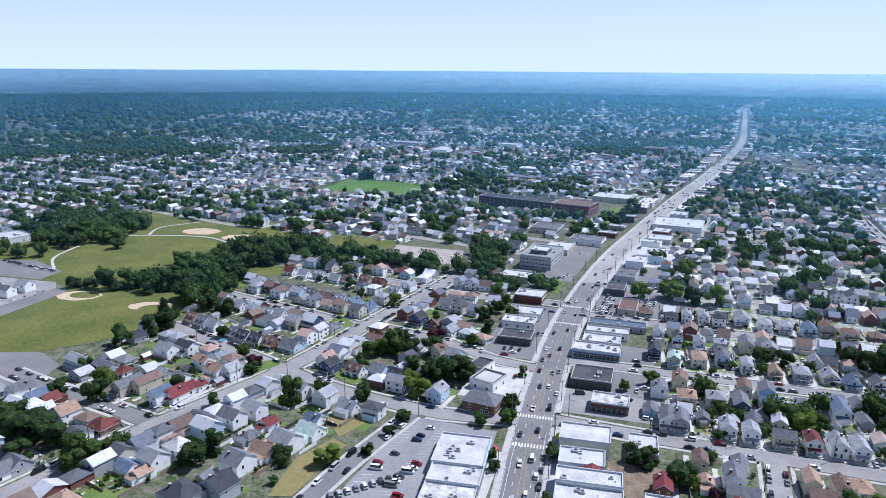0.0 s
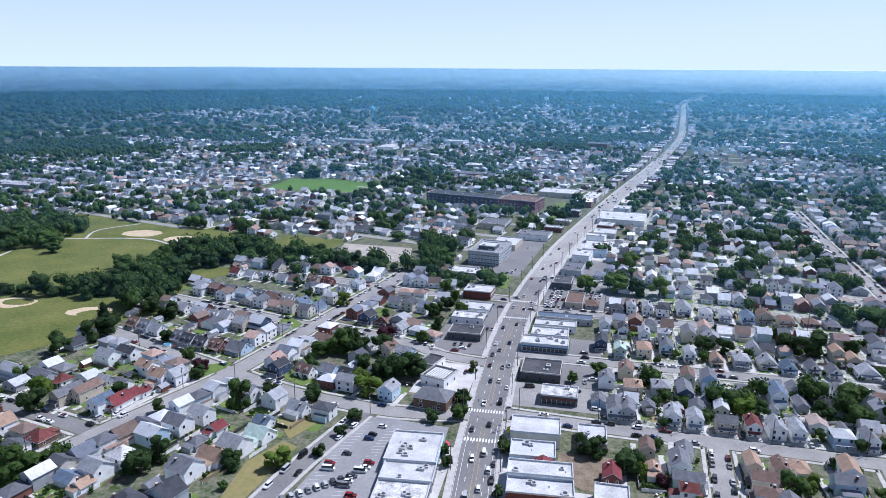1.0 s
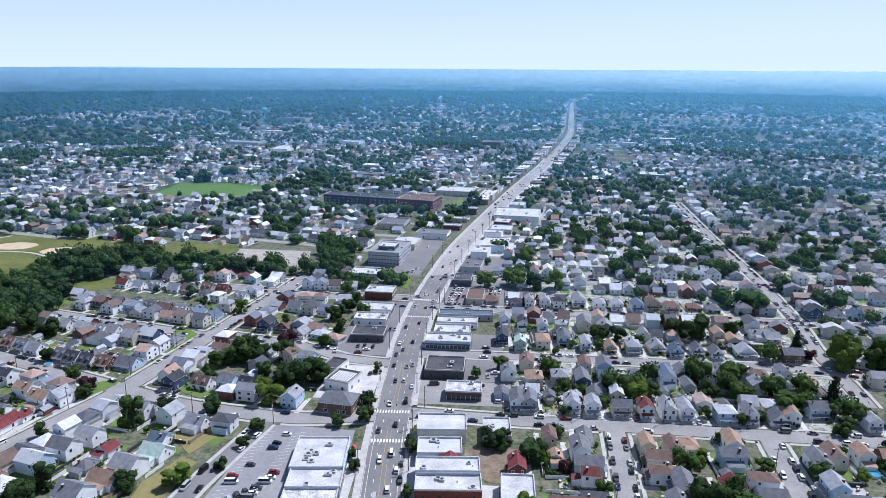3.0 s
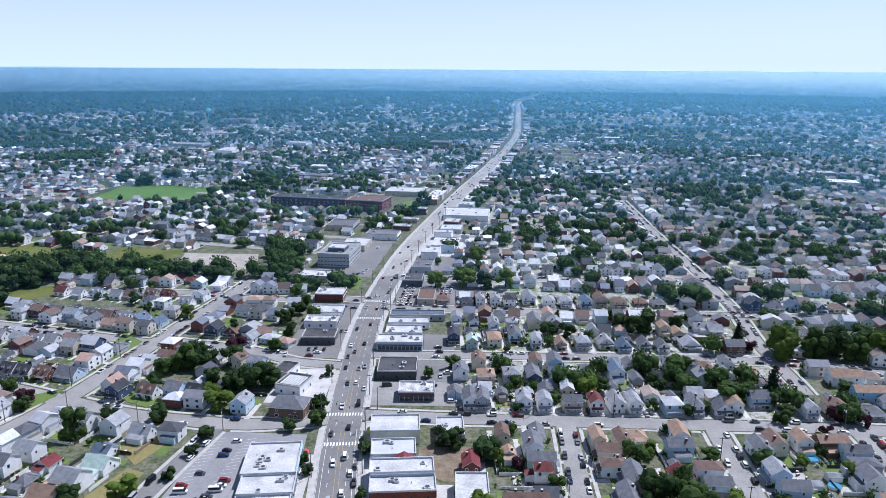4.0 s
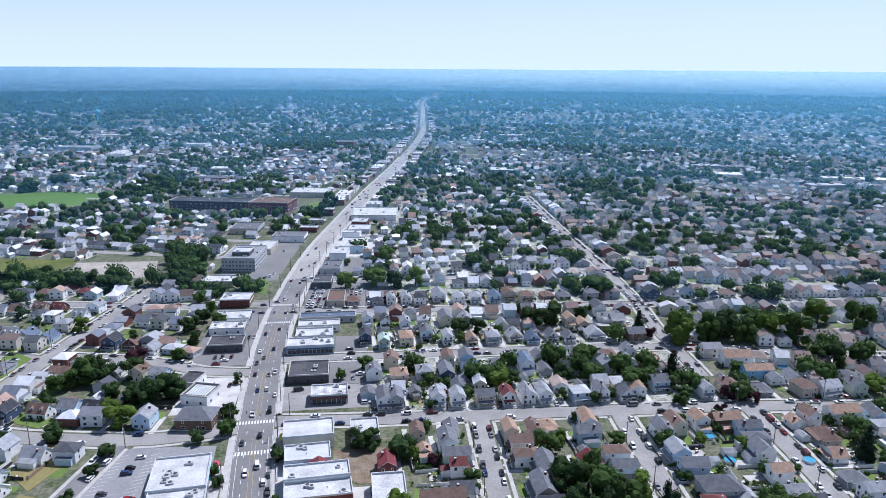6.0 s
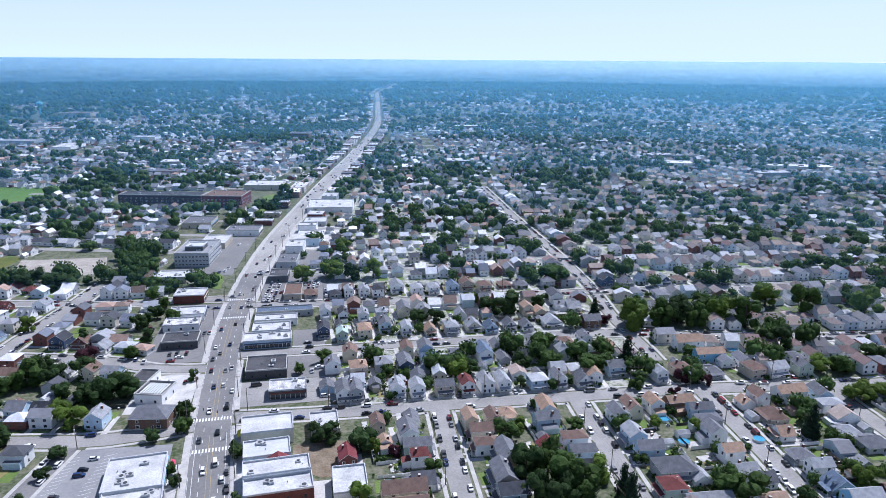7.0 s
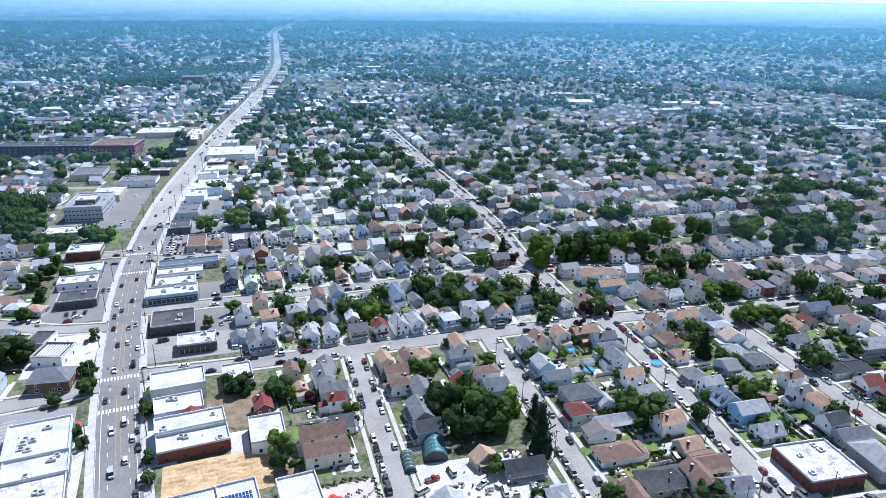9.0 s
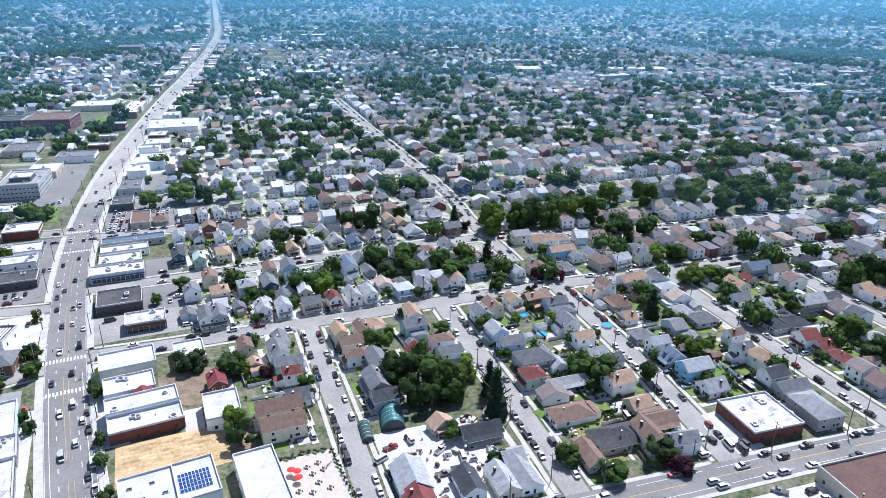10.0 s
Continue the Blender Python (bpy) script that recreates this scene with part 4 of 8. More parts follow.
def parapet_building(x0, y0, x1, y1, h, wl, rf, turn=0.0, units=3, shop="", name="shop_building", label="", storeys=1, parapet=0.7, seed=0, skylights=0, bay=4.2):
    """A flat-roofed block with parapet, roof units, doors and windows; the corners are given in the building's own turned frame about its centre."""
    r = random.Random(seed + int(abs(x0) * 7 + abs(y0)))
    cx, cy, w, d = (x0 + x1) / 2, (y0 + y1) / 2, abs(x1 - x0), abs(y1 - y0)
    wall, roof = WALLS[wl], ROOFS[rf]
    root = thing(name, pose(cx, cy, 0, 0, 0, turn), label or f"flat-roofed {WALL_WORD[wl]} building with a {ROOF_WORD[rf]} roof", "building", "buildings along the road")
    W, D, t = w / 2, d / 2, 0.3
    s = Shape()
    s.poly([(-W, -D, 0), (W, -D, 0), (W, -D, h), (-W, -D, h)]).poly([(W, -D, 0), (W, D, 0), (W, D, h), (W, -D, h)])
    s.poly([(W, D, 0), (-W, D, 0), (-W, D, h), (W, D, h)]).poly([(-W, D, 0), (-W, -D, 0), (-W, -D, h), (-W, D, h)])
    part("wall", s, wall, root)
    part("roof", Shape().box(-W + t, W - t, -D + t, D - t, h - parapet - 0.2, h - parapet), roof, root)
    s = Shape()
    s.box(-W - 0.05, W + 0.05, -D - 0.05, -D + t, h - parapet, h + 0.08).box(-W - 0.05, W + 0.05, D - t, D + 0.05, h - parapet, h + 0.08)
    s.box(-W - 0.05, -W + t, -D + t, D - t, h - parapet, h + 0.08).box(W - t, W + 0.05, -D + t, D - t, h - parapet, h + 0.08)
    part("parapet", s, ROOFS["l"] if rf in "wla" else CONCRETE, root)
    z = h - parapet
    for i in range(units):
        a, b, c = r.uniform(0.8, 1.7), r.uniform(0.7, 1.3), r.uniform(0.6, 1.2)
        q = Shape().box(-a, a, -b, b, 0.15, c).box(-a * 0.9, -a * 0.6, -b, b, 0, 0.15).box(a * 0.6, a * 0.9, -b, b, 0, 0.15).tube(0, 0, c, c + 0.12, b * 0.7, b * 0.7, 8, 1)
        part("roof_unit", q, [HVAC, TRIM_DARK], root, m=pose(r.uniform(-W + 2.2, W - 2.2), r.uniform(-D + 2, D - 2), z, 0, 0, r.choice((0, 90))))
    for i in range(skylights):
        q = Shape().box(-0.9, 0.9, -0.6, 0.6, 0, 0.3, 0).box(-0.8, 0.8, -0.5, 0.5, 0.3, 0.36, 1)
        part("skylight", q, [HVAC, GLASS], root, m=pose(-W + (i + 1) * w / (skylights + 1), (-1) ** i * D * 0.35, z))
    for i in range(min(1, units)):
        part("roof_vent", Shape().tube(0, 0, 0, 0.7, 0.2, 0.2, 8), STEEL, root, m=pose(r.uniform(-W + 1, W - 1), r.uniform(-D + 1, D - 1), z))
    # openings
    for k in range(storeys):
        zz = 1.7 + 3.2 * k
        for side, L, rz, dist in (("s", w, 0, D), ("e", d, 90, W), ("n", w, 180, D), ("w", d, -90, W)):
            m0 = pose(0, 0, 0, 0, 0, rz)
            if side in shop and k == 0:
                q = Shape().box(-L / 2 + 0.6, L / 2 - 0.6, -0.06, 0, 0.5, 2.7, 0)
                n = max(2, int(L / 2.4))
                for i in range(n + 1):
                    xx = -L / 2 + 0.6 + (L - 1.2) * i / n
                    q.box(xx - 0.06, xx + 0.06, -0.1, 0, 0.3, 2.8, 1)
                part("shop_window", q, [GLASS, TRIM], root, m=m0 @ pose(0, -dist, 0))
                q = Shape().box(-L / 2 + 0.3, L / 2 - 0.3, -0.16, 0, 2.95, 3.75, 0)
                part("sign_band", q, r.choice((TRIM, BRICKRED, WALLS["n"], WALLS["t"], WALLS["d"], WALLS["c"])), root, m=m0 @ pose(0, -dist, 0))
            else:
                n = min(16, int(L / (6.0 if storeys == 1 else bay))) if storeys > 1 or cy < 480 else min(2, int(L / 8))
                for i in range(n):
                    part("window", WIN_WIDE if storeys > 1 else WIN_DARK, None, root, m=m0 @ pose(-L / 2 + L * (i + 0.5) / n, -dist, zz))
    return root


# cars
def car_meshes(kind):
    L, Wd, hb, ht = {"sedan": (4.7, 1.82, 0.95, 1.45), "suv": (4.75, 1.9, 1.08, 1.75), "pickup": (5.6, 1.98, 1.1, 1.85), "van": (5.5, 2.0, 1.2, 2.2), "hatch": (4.2, 1.78, 0.98, 1.5)}[kind]
    prof = {"sedan": (-0.30, -0.17, 0.14, 0.30), "suv": (-0.47, -0.42, 0.12, 0.26), "pickup": (-0.05, -0.02, 0.17, 0.27), "van": (-0.49, -0.48, 0.26, 0.38), "hatch": (-0.46, -0.34, 0.12, 0.28)}[kind]
    W = Wd / 2
    b = Shape()
    # lower body with rounded nose and tail
    ring_x = [(-0.5, 0.84, 0.45, hb - 0.12), (-0.47, 0.96, 0.28, hb - 0.02), (-0.3, 1.0, 0.24, hb), (0.25, 1.0, 0.24, hb - 0.02), (0.44, 0.95, 0.26, hb - 0.14), (0.5, 0.8, 0.42, hb - 0.28)]
    if kind == "pickup":
        ring_x[2] = (-0.3, 1.0, 0.24, hb)
    k = 0
    for xx, ww, z0, z1 in ring_x:
        q = W * ww
        b.v.extend([(xx * L, -q, z0), (xx * L, -q * 1.0, (z0 + z1) / 2), (xx * L, -q * 0.93, z1), (xx * L, q * 0.93, z1), (xx * L, q, (z0 + z1) / 2), (xx * L, q, z0)])
    for i in range(len(ring_x) - 1):
        for j in range(6):
            a, c = i * 6 + j, i * 6 + (j + 1) % 6
            b.f.append((a, a + 6, c + 6, c))
            b.m.append(0)
    b.f.append(tuple(range(6)))
    b.m.append(0)
    n = (len(ring_x) - 1) * 6
    b.f.append(tuple(n + i for i in range(5, -1, -1)))
    b.m.append(0)
    x0, x1, x2, x3 = [q * L for q in prof]
    # roof panel of the cabin
    r = W * 0.74
    b.box(x1, x2, -r, r, ht - 0.06, ht, 0)
    if kind == "pickup":
        b.box(-0.47 * L, -0.07 * L, -W * 0.8, W * 0.8, hb + 0.004, hb + 0.02, 1)
    g = Shape()
    lo, hi = W * 0.9, W * 0.75
    A = [(x0, -lo, hb - 0.04), (x3, -lo, hb - 0.04), (x3, lo, hb - 0.04), (x0, lo, hb - 0.04)]
    B = [(x1, -hi, ht - 0.03), (x2, -hi, ht - 0.03), (x2, hi, ht - 0.03), (x1, hi, ht - 0.03)]
    for i in range(4):
        j = (i + 1) % 4
        g.poly([A[i], A[j], B[j], B[i]])
    g.poly(B)
    wheel = Shape()
    m = 10
    for yy in (-0.11, 0.11):
        wheel.v.extend([(0.33 * math.cos(6.28319 * i / m), yy, 0.33 * math.sin(6.28319 * i / m)) for i in range(m)])
    for i in range(m):
        j = (i + 1) % m
        wheel.f.append((i, j, m + j, m + i))
        wheel.m.append(0)
    wheel.f += [tuple(range(m))[::-1], tuple(range(m, 2 * m))]
    wheel.m += [1, 1]
    body = b.mesh("car", [CARPAINT, TRIM_DARK])
    for sx in (-0.31, 0.31):
        for sy in (-1, 1):
            k = len(b.v)
            b.v.extend([(x + sx * L, y + sy * (W - 0.1), z + 0.33) for x, y, z in wheel.v])
            b.f.extend([tuple(k + i for i in f) for f in wheel.f])
            b.m.extend([2] * len(wheel.f))
    return (body, g.mesh("cabin_glass", CARGLASS), wheel.mesh("wheel", [TYRE, STEEL]), L, W, b.mesh("car", [CARPAINT, TRIM_DARK, TYRE]))


CARS = {k: car_meshes(k) for k in ("sedan", "suv", "pickup", "van", "hatch")}
CAR_REACH = 345.0
CAR_KINDS = ["sedan", "sedan", "suv", "suv", "hatch", "pickup", "sedan", "suv", "van"]
PAINTS = {}


def paint(name, c):
    if name not in PAINTS:
        PAINTS[name] = plain(name, c, scale=0.5, rough=0.25, spec=0.5)
    return PAINTS[name]


PAINT_SET = [("black", (0.015, 0.015, 0.017)), ("white", (0.74, 0.74, 0.73)), ("dark grey", (0.06, 0.062, 0.066)), ("white", (0.74, 0.74, 0.73)), ("silver", (0.42, 0.43, 0.44)),
             ("grey", (0.2, 0.205, 0.21)), ("black", (0.015, 0.015, 0.017)), ("red", (0.24, 0.012, 0.016)), ("dark blue", (0.02, 0.045, 0.13)), ("white", (0.74, 0.74, 0.73)),
             ("black", (0.015, 0.015, 0.017)), ("maroon", (0.13, 0.012, 0.02)), ("white", (0.74, 0.74, 0.73)), ("silver", (0.42, 0.43, 0.44)), ("black", (0.015, 0.015, 0.017)),
             ("white", (0.74, 0.74, 0.73)), ("grey", (0.2, 0.205, 0.21)), ("white", (0.74, 0.74, 0.73)), ("dark grey", (0.06, 0.062, 0.066)), ("white", (0.74, 0.74, 0.73))]
CAR_BODY = {}


FAR_PARKED = []  # cars too far off to count, joined later


def car(x, y, turn, kind=None, colour=None, z=0.04):
    kind = kind or rnd.choice(CAR_KINDS)
    word, c = rnd.choice(PAINT_SET) if colour is None else colour
    if math.hypot(x, y) > CAR_REACH:
        FAR_PARKED.append((1 if kind in ("van", "suv") and word == "white" else 0, x, y, z, radians(turn), 1, 1, 1.35 if kind == "van" else 1.0))
        return None
    body, glass, wheel, L, W, whole = CARS[kind]
    far = math.hypot(x, y) > 275
    key = (kind, word, far)
    if key not in CAR_BODY:
        me = (whole if far else body).copy()
        me.materials[0] = paint(word.replace(" ", "_") + "_car_paint", c)
        CAR_BODY[key] = me
    ob = new("car", CAR_BODY[key])
    ob.matrix_basis = pose(x, y, z, 0, 0, turn)
    words = {"sedan": "saloon", "suv": "sport utility car", "pickup": "pickup truck", "van": "van", "hatch": "hatchback"}[kind]
    tagged(ob, f"{word} {words} with dark glass standing on the asphalt", "car", "cars on the streets")
    part("cabin_glass", glass, None, ob)
    for sx, sy in () if far else itertools.product((-0.31, 0.31), (-1, 1)):
        part("wheel", wheel, None, ob, m=pose(sx * L, sy * (W - 0.1), 0.33))
    return ob


# trees
def crown_shape(seed, n_clumps, leaves, size, kind="round"):
    """A crown of a unit radius and height: small leaf blades in clumps round uneven lobes, over a dark inner mass."""
    r = random.Random(seed)
    s = Shape()
    lobes = []
    for i in range({"cone": 9, "round": 13, "bush": 5}[kind]):
        if kind == "cone":
            z = -0.85 + 1.75 * (i + 0.5) / 9
            k = 0.78 * (1 - (z + 0.85) / 1.95)
            a = r.uniform(0, 6.28)
            lobes.append((Vector((0.18 * k * math.cos(a), 0.18 * k * math.sin(a), z)), max(0.12, k)))
        else:
            a, z = r.uniform(0, 6.28), r.uniform(-0.55, 0.62)
            q = r.uniform(0.25, 0.66) * math.sqrt(1 - z * z * 0.7)
            lobes.append((Vector((q * math.cos(a), q * math.sin(a), z)), r.uniform(0.22, 0.42)))
    # leafy lumps, uneven all over
    off = Vector((seed * 3.1, seed * 1.7, 0))
    for c, rad in lobes:
        bm = bmesh.new()
        bmesh.ops.create_icosphere(bm, subdivisions=2 if kind != "cone" else 1, radius=rad * 0.88)
        k = len(s.v)
        for v in bm.verts:
            p = c + v.co
            j = 1 + 0.24 * noise.noise(p * 4.0 + off) + 0.34 * noise.noise(p * 11.0 + off)
            s.v.append((c.x + v.co.x * j, c.y + v.co.y * j, c.z + v.co.z * j * (0.55 if kind == "cone" else 1)))
        for f in bm.faces:
            s.f.append(tuple(k + v.index for v in f.verts))
            s.m.append(0)
        bm.free()
    for i in range(n_clumps):
        c, rad = r.choice(lobes)
        d = Vector((r.gauss(0, 1), r.gauss(0, 1), r.gauss(0.15, 1))).normalized()
        p = c + d * rad * r.uniform(0.82, 1.12)
        if kind == "cone":
            p.z = c.z + d.z * rad * 0.5
        for j in range(leaves):
            o = p + Vector((r.gauss(0, 1), r.gauss(0, 1), r.gauss(0, 1))) * size * 0.9
            nrm = (d + Vector((r.gauss(0, 1), r.gauss(0, 1), r.gauss(0, 1))) * 0.4).normalized()
            u = nrm.orthogonal().normalized()
            u.rotate(Matrix.Rotation(r.uniform(0, 6.28), 3, nrm))
            w = nrm.cross(u)
            q = size * r.uniform(0.6, 1.15)
            s.poly([tuple(o - u * q), tuple(o - w * q * 0.6 + nrm * q * 0.2), tuple(o + u * q), tuple(o + w * q * 0.6 + nrm * q * 0.2)])
    return s


CROWN_SHAPES = [crown_shape(11 + i, 250, 4, 0.06) for i in range(5)]
CONE_SHAPES = [crown_shape(31 + i, 150, 5, 0.07, "cone") for i in range(2)]
CROWNS = {k: [q.mesh("crown", LEAVES[k]) for q in (CONE_SHAPES if k == "n" else CROWN_SHAPES)] for k in LEAVES}


def trunk_mesh(seed):
    r = random.Random(seed)
    s = Shape()
    s.tube(0, 0, 0, 0.5, 0.05, 0.036, 7, cap=False)
    for i in range(5):
        a = 6.28 * i / 5 + r.uniform(-0.4, 0.4)
        s.rod((0, 0, 0.38 + 0.04 * i), (0.34 * math.cos(a), 0.34 * math.sin(a), 0.68 + 0.05 * i), 0.016, 0, 5)
    s.rod((0, 0, 0.48), (0.04, 0.02, 0.9), 0.022, 0, 5)
    return s.mesh("trunk", BARK)


TRUNKS = [trunk_mesh(i) for i in range(3)]


def tree(x, y, radius, height, leaf_kind="g", seed=None):
    seed = rnd.randrange(1000) if seed is None else seed
    word = LEAF_WORD[leaf_kind]
    root = thing("tree", pose(x, y, 0, 0, 0, (seed * 47) % 360), f"{'tall conical' if leaf_kind == 'n' else 'broad leafy' if radius > 3.5 else 'small rounded'} {word} tree with an uneven crown", "tree",
                 "trees among the houses")
    t = part("trunk", TRUNKS[seed % 3], None, root)
    t.matrix_basis = Matrix.Diagonal((height * 0.8, height * 0.8, height * 0.9, 1))
    ch = height * (0.50 if leaf_kind != "n" else 0.5)
    c = part("crown", CROWNS[leaf_kind][seed % len(CROWNS[leaf_kind])], None, root)
    c.matrix_basis = Matrix.Translation((0, 0, height - ch)) @ Matrix.Diagonal((radius * 1.3, radius * 1.3, ch * 1.2, 1))
    return root


BUSH_SHAPES = [crown_shape(61 + i, 40, 4, 0.1, "bush") for i in range(3)]
BUSHES = {k: [q.mesh("bush", LEAVES[k]) for q in BUSH_SHAPES] for k in LEAVES}


def bush(x, y, r, h, leaf_kind="d"):
    ob = new("bush", BUSHES[leaf_kind][rnd.randrange(3)])
    ob.matrix_basis = pose(x, y, h * 0.45, 0, 0, rnd.uniform(0, 360)) @ Matrix.Diagonal((r, r, h * 0.55, 1))
    return tagged(ob, f"rounded {LEAF_WORD[leaf_kind]} garden bush", "bush", "garden bushes")


# utility poles
POLE_ME = Shape().tube(0, 0, 0, 11.5, 0.20, 0.13, 7).mesh("pole", POLE)
ARM_ME = Shape().box(-1.25, 1.25, -0.07, 0.07, -0.07, 0.07).box(-1.1, -1.0, -0.05, 0.05, 0.07, 0.28).box(1.0, 1.1, -0.05, 0.05, 0.07, 0.28).box(-0.45, -0.35, -0.05, 0.05, 0.07, 0.28).mesh("crossarm", POLE)
CAN_ME = Shape().tube(0, 0, 0, 1.0, 0.26, 0.26, 9).mesh("transformer", HVAC)
LAMP_ME = Shape().rod((0, 0, 0), (0, -2.2, 0.5), 0.05).box(-0.16, 0.16, -2.8, -2.15, 0.42, 0.58).mesh("street_light_arm", STEEL)


def utility_pole(x, y, turn, can=False, lamp=False):
    root = thing("utility_pole", pose(x, y, 0, 0, 0, turn), "weathered wooden utility pole with a crossarm beside the kerb", "utility pole", "utility poles")
    part("pole", POLE_ME, None, root)
    part("crossarm", ARM_ME, None, root, m=pose(0, 0, 10.8))
    if can:
        part("transformer", CAN_ME, None, root, m=pose(0.4, 0, 8.6))
    if lamp:
        part("street_light", LAMP_ME, None, root, m=pose(0, 0, 8.0, 0, 0, 0))
    return root


def pole_line(line, k, lo, hi, step, turn_extra=0, wires=True):
    """Poles beside a street at even steps, with sagging wires between neighbours."""
    a = offset_line(line, k)
    d, want, got = 0.0, lo, []
    for (x0, y0), (x1, y1) in zip(a, a[1:]):
        L = math.hypot(x1 - x0, y1 - y0)
        while want < d + L and want < hi:
            t = (want - d) / L
            got.append((x0 + (x1 - x0) * t, y0 + (y1 - y0) * t, math.degrees(math.atan2(y1 - y0, x1 - x0))))
            want += step
        d += L
    for i, (x, y, an) in enumerate(got):
        utility_pole(x, y, an + 90, can=i % 3 == 1, lamp=i % 2 == 0)
    if wires:
        for (x0, y0, an), (x1, y1, _) in zip(got, got[1:]):
            s = Shape()
            nx, ny = -math.sin(radians(an)), math.cos(radians(an))
            for off, z in ((-1.05, 11.1), (0.0, 11.1), (1.05, 11.1), (0.2, 8.4)):
                p = []
                for j in range(5):
                    t = j / 4
                    p.append((x0 + (x1 - x0) * t + nx * off, y0 + (y1 - y0) * t + ny * off, z - 2.4 * t * (1 - t)))
                for u, v in zip(p, p[1:]):
                    s.rod(u, v, 0.018, 0, 3)
            solid("overhead_wire", s, TRIM_DARK, EYE0, "thin black sagging wires strung between poles", "wire", "overhead wires")
    return got


def fence(x0, y0, x1, y1, h=1.6, material=None, label="white vinyl garden fence"):
    material = material or FENCE_W
    L = math.hypot(x1 - x0, y1 - y0)
    an = math.degrees(math.atan2(y1 - y0, x1 - x0))
    root = thing("fence", pose(x0, y0, 0, 0, 0, an), label, "fence", "garden fences")
    n = max(1, round(L / 2.4))
    pm = Shape().box(-0.07, 0.07, -0.07, 0.07, 0, h + 0.12).mesh("post", material)
    qm = Shape().box(0.07, L / n - 0.07, -0.025, 0.025, 0.08, h).mesh("panel", material)
    for i in range(n + 1):
        part("post", pm, None, root, m=pose(L * i / n, 0, 0))
        if i < n:
            part("panel", qm, None, root, m=pose(L * i / n, 0, 0))
    return root


# ------------------------------------------------------------------ who stands where
CLAIMS = {}


def claim(x, y, r):
    for i in range(int((x - r) // 20), int((x + r) // 20) + 1):
        for j in range(int((y - r) // 20), int((y + r) // 20) + 1):
            CLAIMS.setdefault((i, j), []).append((x, y, r))


def is_free(x, y, r):
    return all(math.hypot(x - a, y - b) > r + c for a, b, c in CLAIMS.get((int(x // 20), int(y // 20)), ()))


def claim_box(x0, y0, x1, y1):
    n, m = max(1, int(abs(x1 - x0) / 8)), max(1, int(abs(y1 - y0) / 8))
    for i in range(n + 1):
        for j in range(m + 1):
            claim(x0 + (x1 - x0) * i / n, y0 + (y1 - y0) * j / m, 4.5)


def inside(pts, x, y):
    hit = False
    for (x0, y0), (x1, y1) in zip(pts, pts[1:] + pts[:1]):
        if (y0 > y) != (y1 > y) and x < x0 + (y - y0) / (y1 - y0) * (x1 - x0):
            hit = not hit
    return hit


OPEN = [  # ground kept free of houses
    [(-620, 215), (-620, 470), (-560, 660), (-318, 615), (-308, 515), (-268, 500), (-310, 440), (-300, 385), (-303, 262), (-345, 235)],
    [(-455, 860), (-458, 985), (-280, 955), (-318, 850)],
    [(-310, 575), (-310, 632), (-140, 620), (-130, 535), (-240, 540)],
    [(-120, 195), (-104, 300), (-52, 300), (-50, 195)],
    [(-92, 300), (-94, 500), (-52, 500), (-52, 300)],
    [(-120, 520), (-120, 670), (-40, 660), (-50, 520)],
    [(-225, 806), (-225, 905), (-30, 905), (-30, 790)],
    [(-44, 190), (-44, 300), (14, 300), (14, 190)],
    [(-44, 312), (-44, 545), (12, 545), (12, 312)],
    [(8, 160), (8, 212), (48, 212), (48, 160)],
    [(54, 150), (56, 226), (108, 226), (102, 150)],
    [(170, 135), (176, 176), (246, 170), (244, 128)],
    [(90, 20), (90, 148), (420, 112), (420, 20)],
]


def on_open(x, y):
    return any(inside(q, x, y) for q in OPEN)


def flat(x0, y0, x1, y1, h, wl, rf, turn=0.0, **kw):
    claim_box(x0, y0, x1, y1)
    return parapet_building(x0, y0, x1, y1, h, wl, rf, turn, **kw)


# shops and workshops beside the road
flat(-604, 486, -574, 520, 6.0, "w", "w", -20, units=4, seed=40, label="pale flat-roofed hall at the edge of the park")
flat(-82, 249, -60, 273, 5.5, "w", "w", 5, units=6, shop="e", seed=1, label="long white-roofed supermarket beside its car park")
flat(-79.5, 236, -58, 249.3, 5.0, "w", "w", 5, units=3, shop="e", seed=2)
flat(-78, 214, -57, 236.3, 4.4, "b", "a", 5, units=7, shop="e", seed=3, label="flat-roofed building with a cluttered worn roof")
flat(-33, 281, -11, 296, 7, "c", "w", 3, units=0, seed=4, label="plain beige block with a white roof on the corner")
flat(-3.5, 281, 9, 298, 5, "b", "w", 2, units=1, seed=5)
flat(-31, 264, -12, 277, 5.5, "l", "l", 4, units=2, shop="w", seed=6)
flat(-40, 388, -13, 401, 5.5, "l", "w", 0, units=5, shop="sw", seed=7, label="white-roofed shop with pale blue walls")
flat(-36, 401.3, -14, 415, 6.2, "w", "w", 0, units=4, seed=8)
flat(-36, 348, -15, 367, 5.2, "d", "k", 0, units=2, shop="w", seed=9, label="low dark workshop with a black tarred roof")
flat(-23, 323, -5, 335.5, 5.2, "d", "a", 0, units=4, shop="s", seed=10, label="low dark shop with a pale worn roof")
flat(-30, 249, -4, 259.5, 6.6, "w", "w", 4, units=2, seed=11, label="white building with blue-tinted walls and a white roof")
flat(-29, 238, -3, 249.2, 5.2, "r", "w", 4, units=3, skylights=0, shop="w", seed=12, label="low white-roofed building with a shaded brick side")
flat(4.5, 232, 17.5, 250, 6.0, "w", "w", 0, units=0, seed=13, label="white flat-roofed garage block")
flat(-25, 192, -8, 210.5, 5.5, "w", "w", 4, units=0, skylights=4, seed=14)
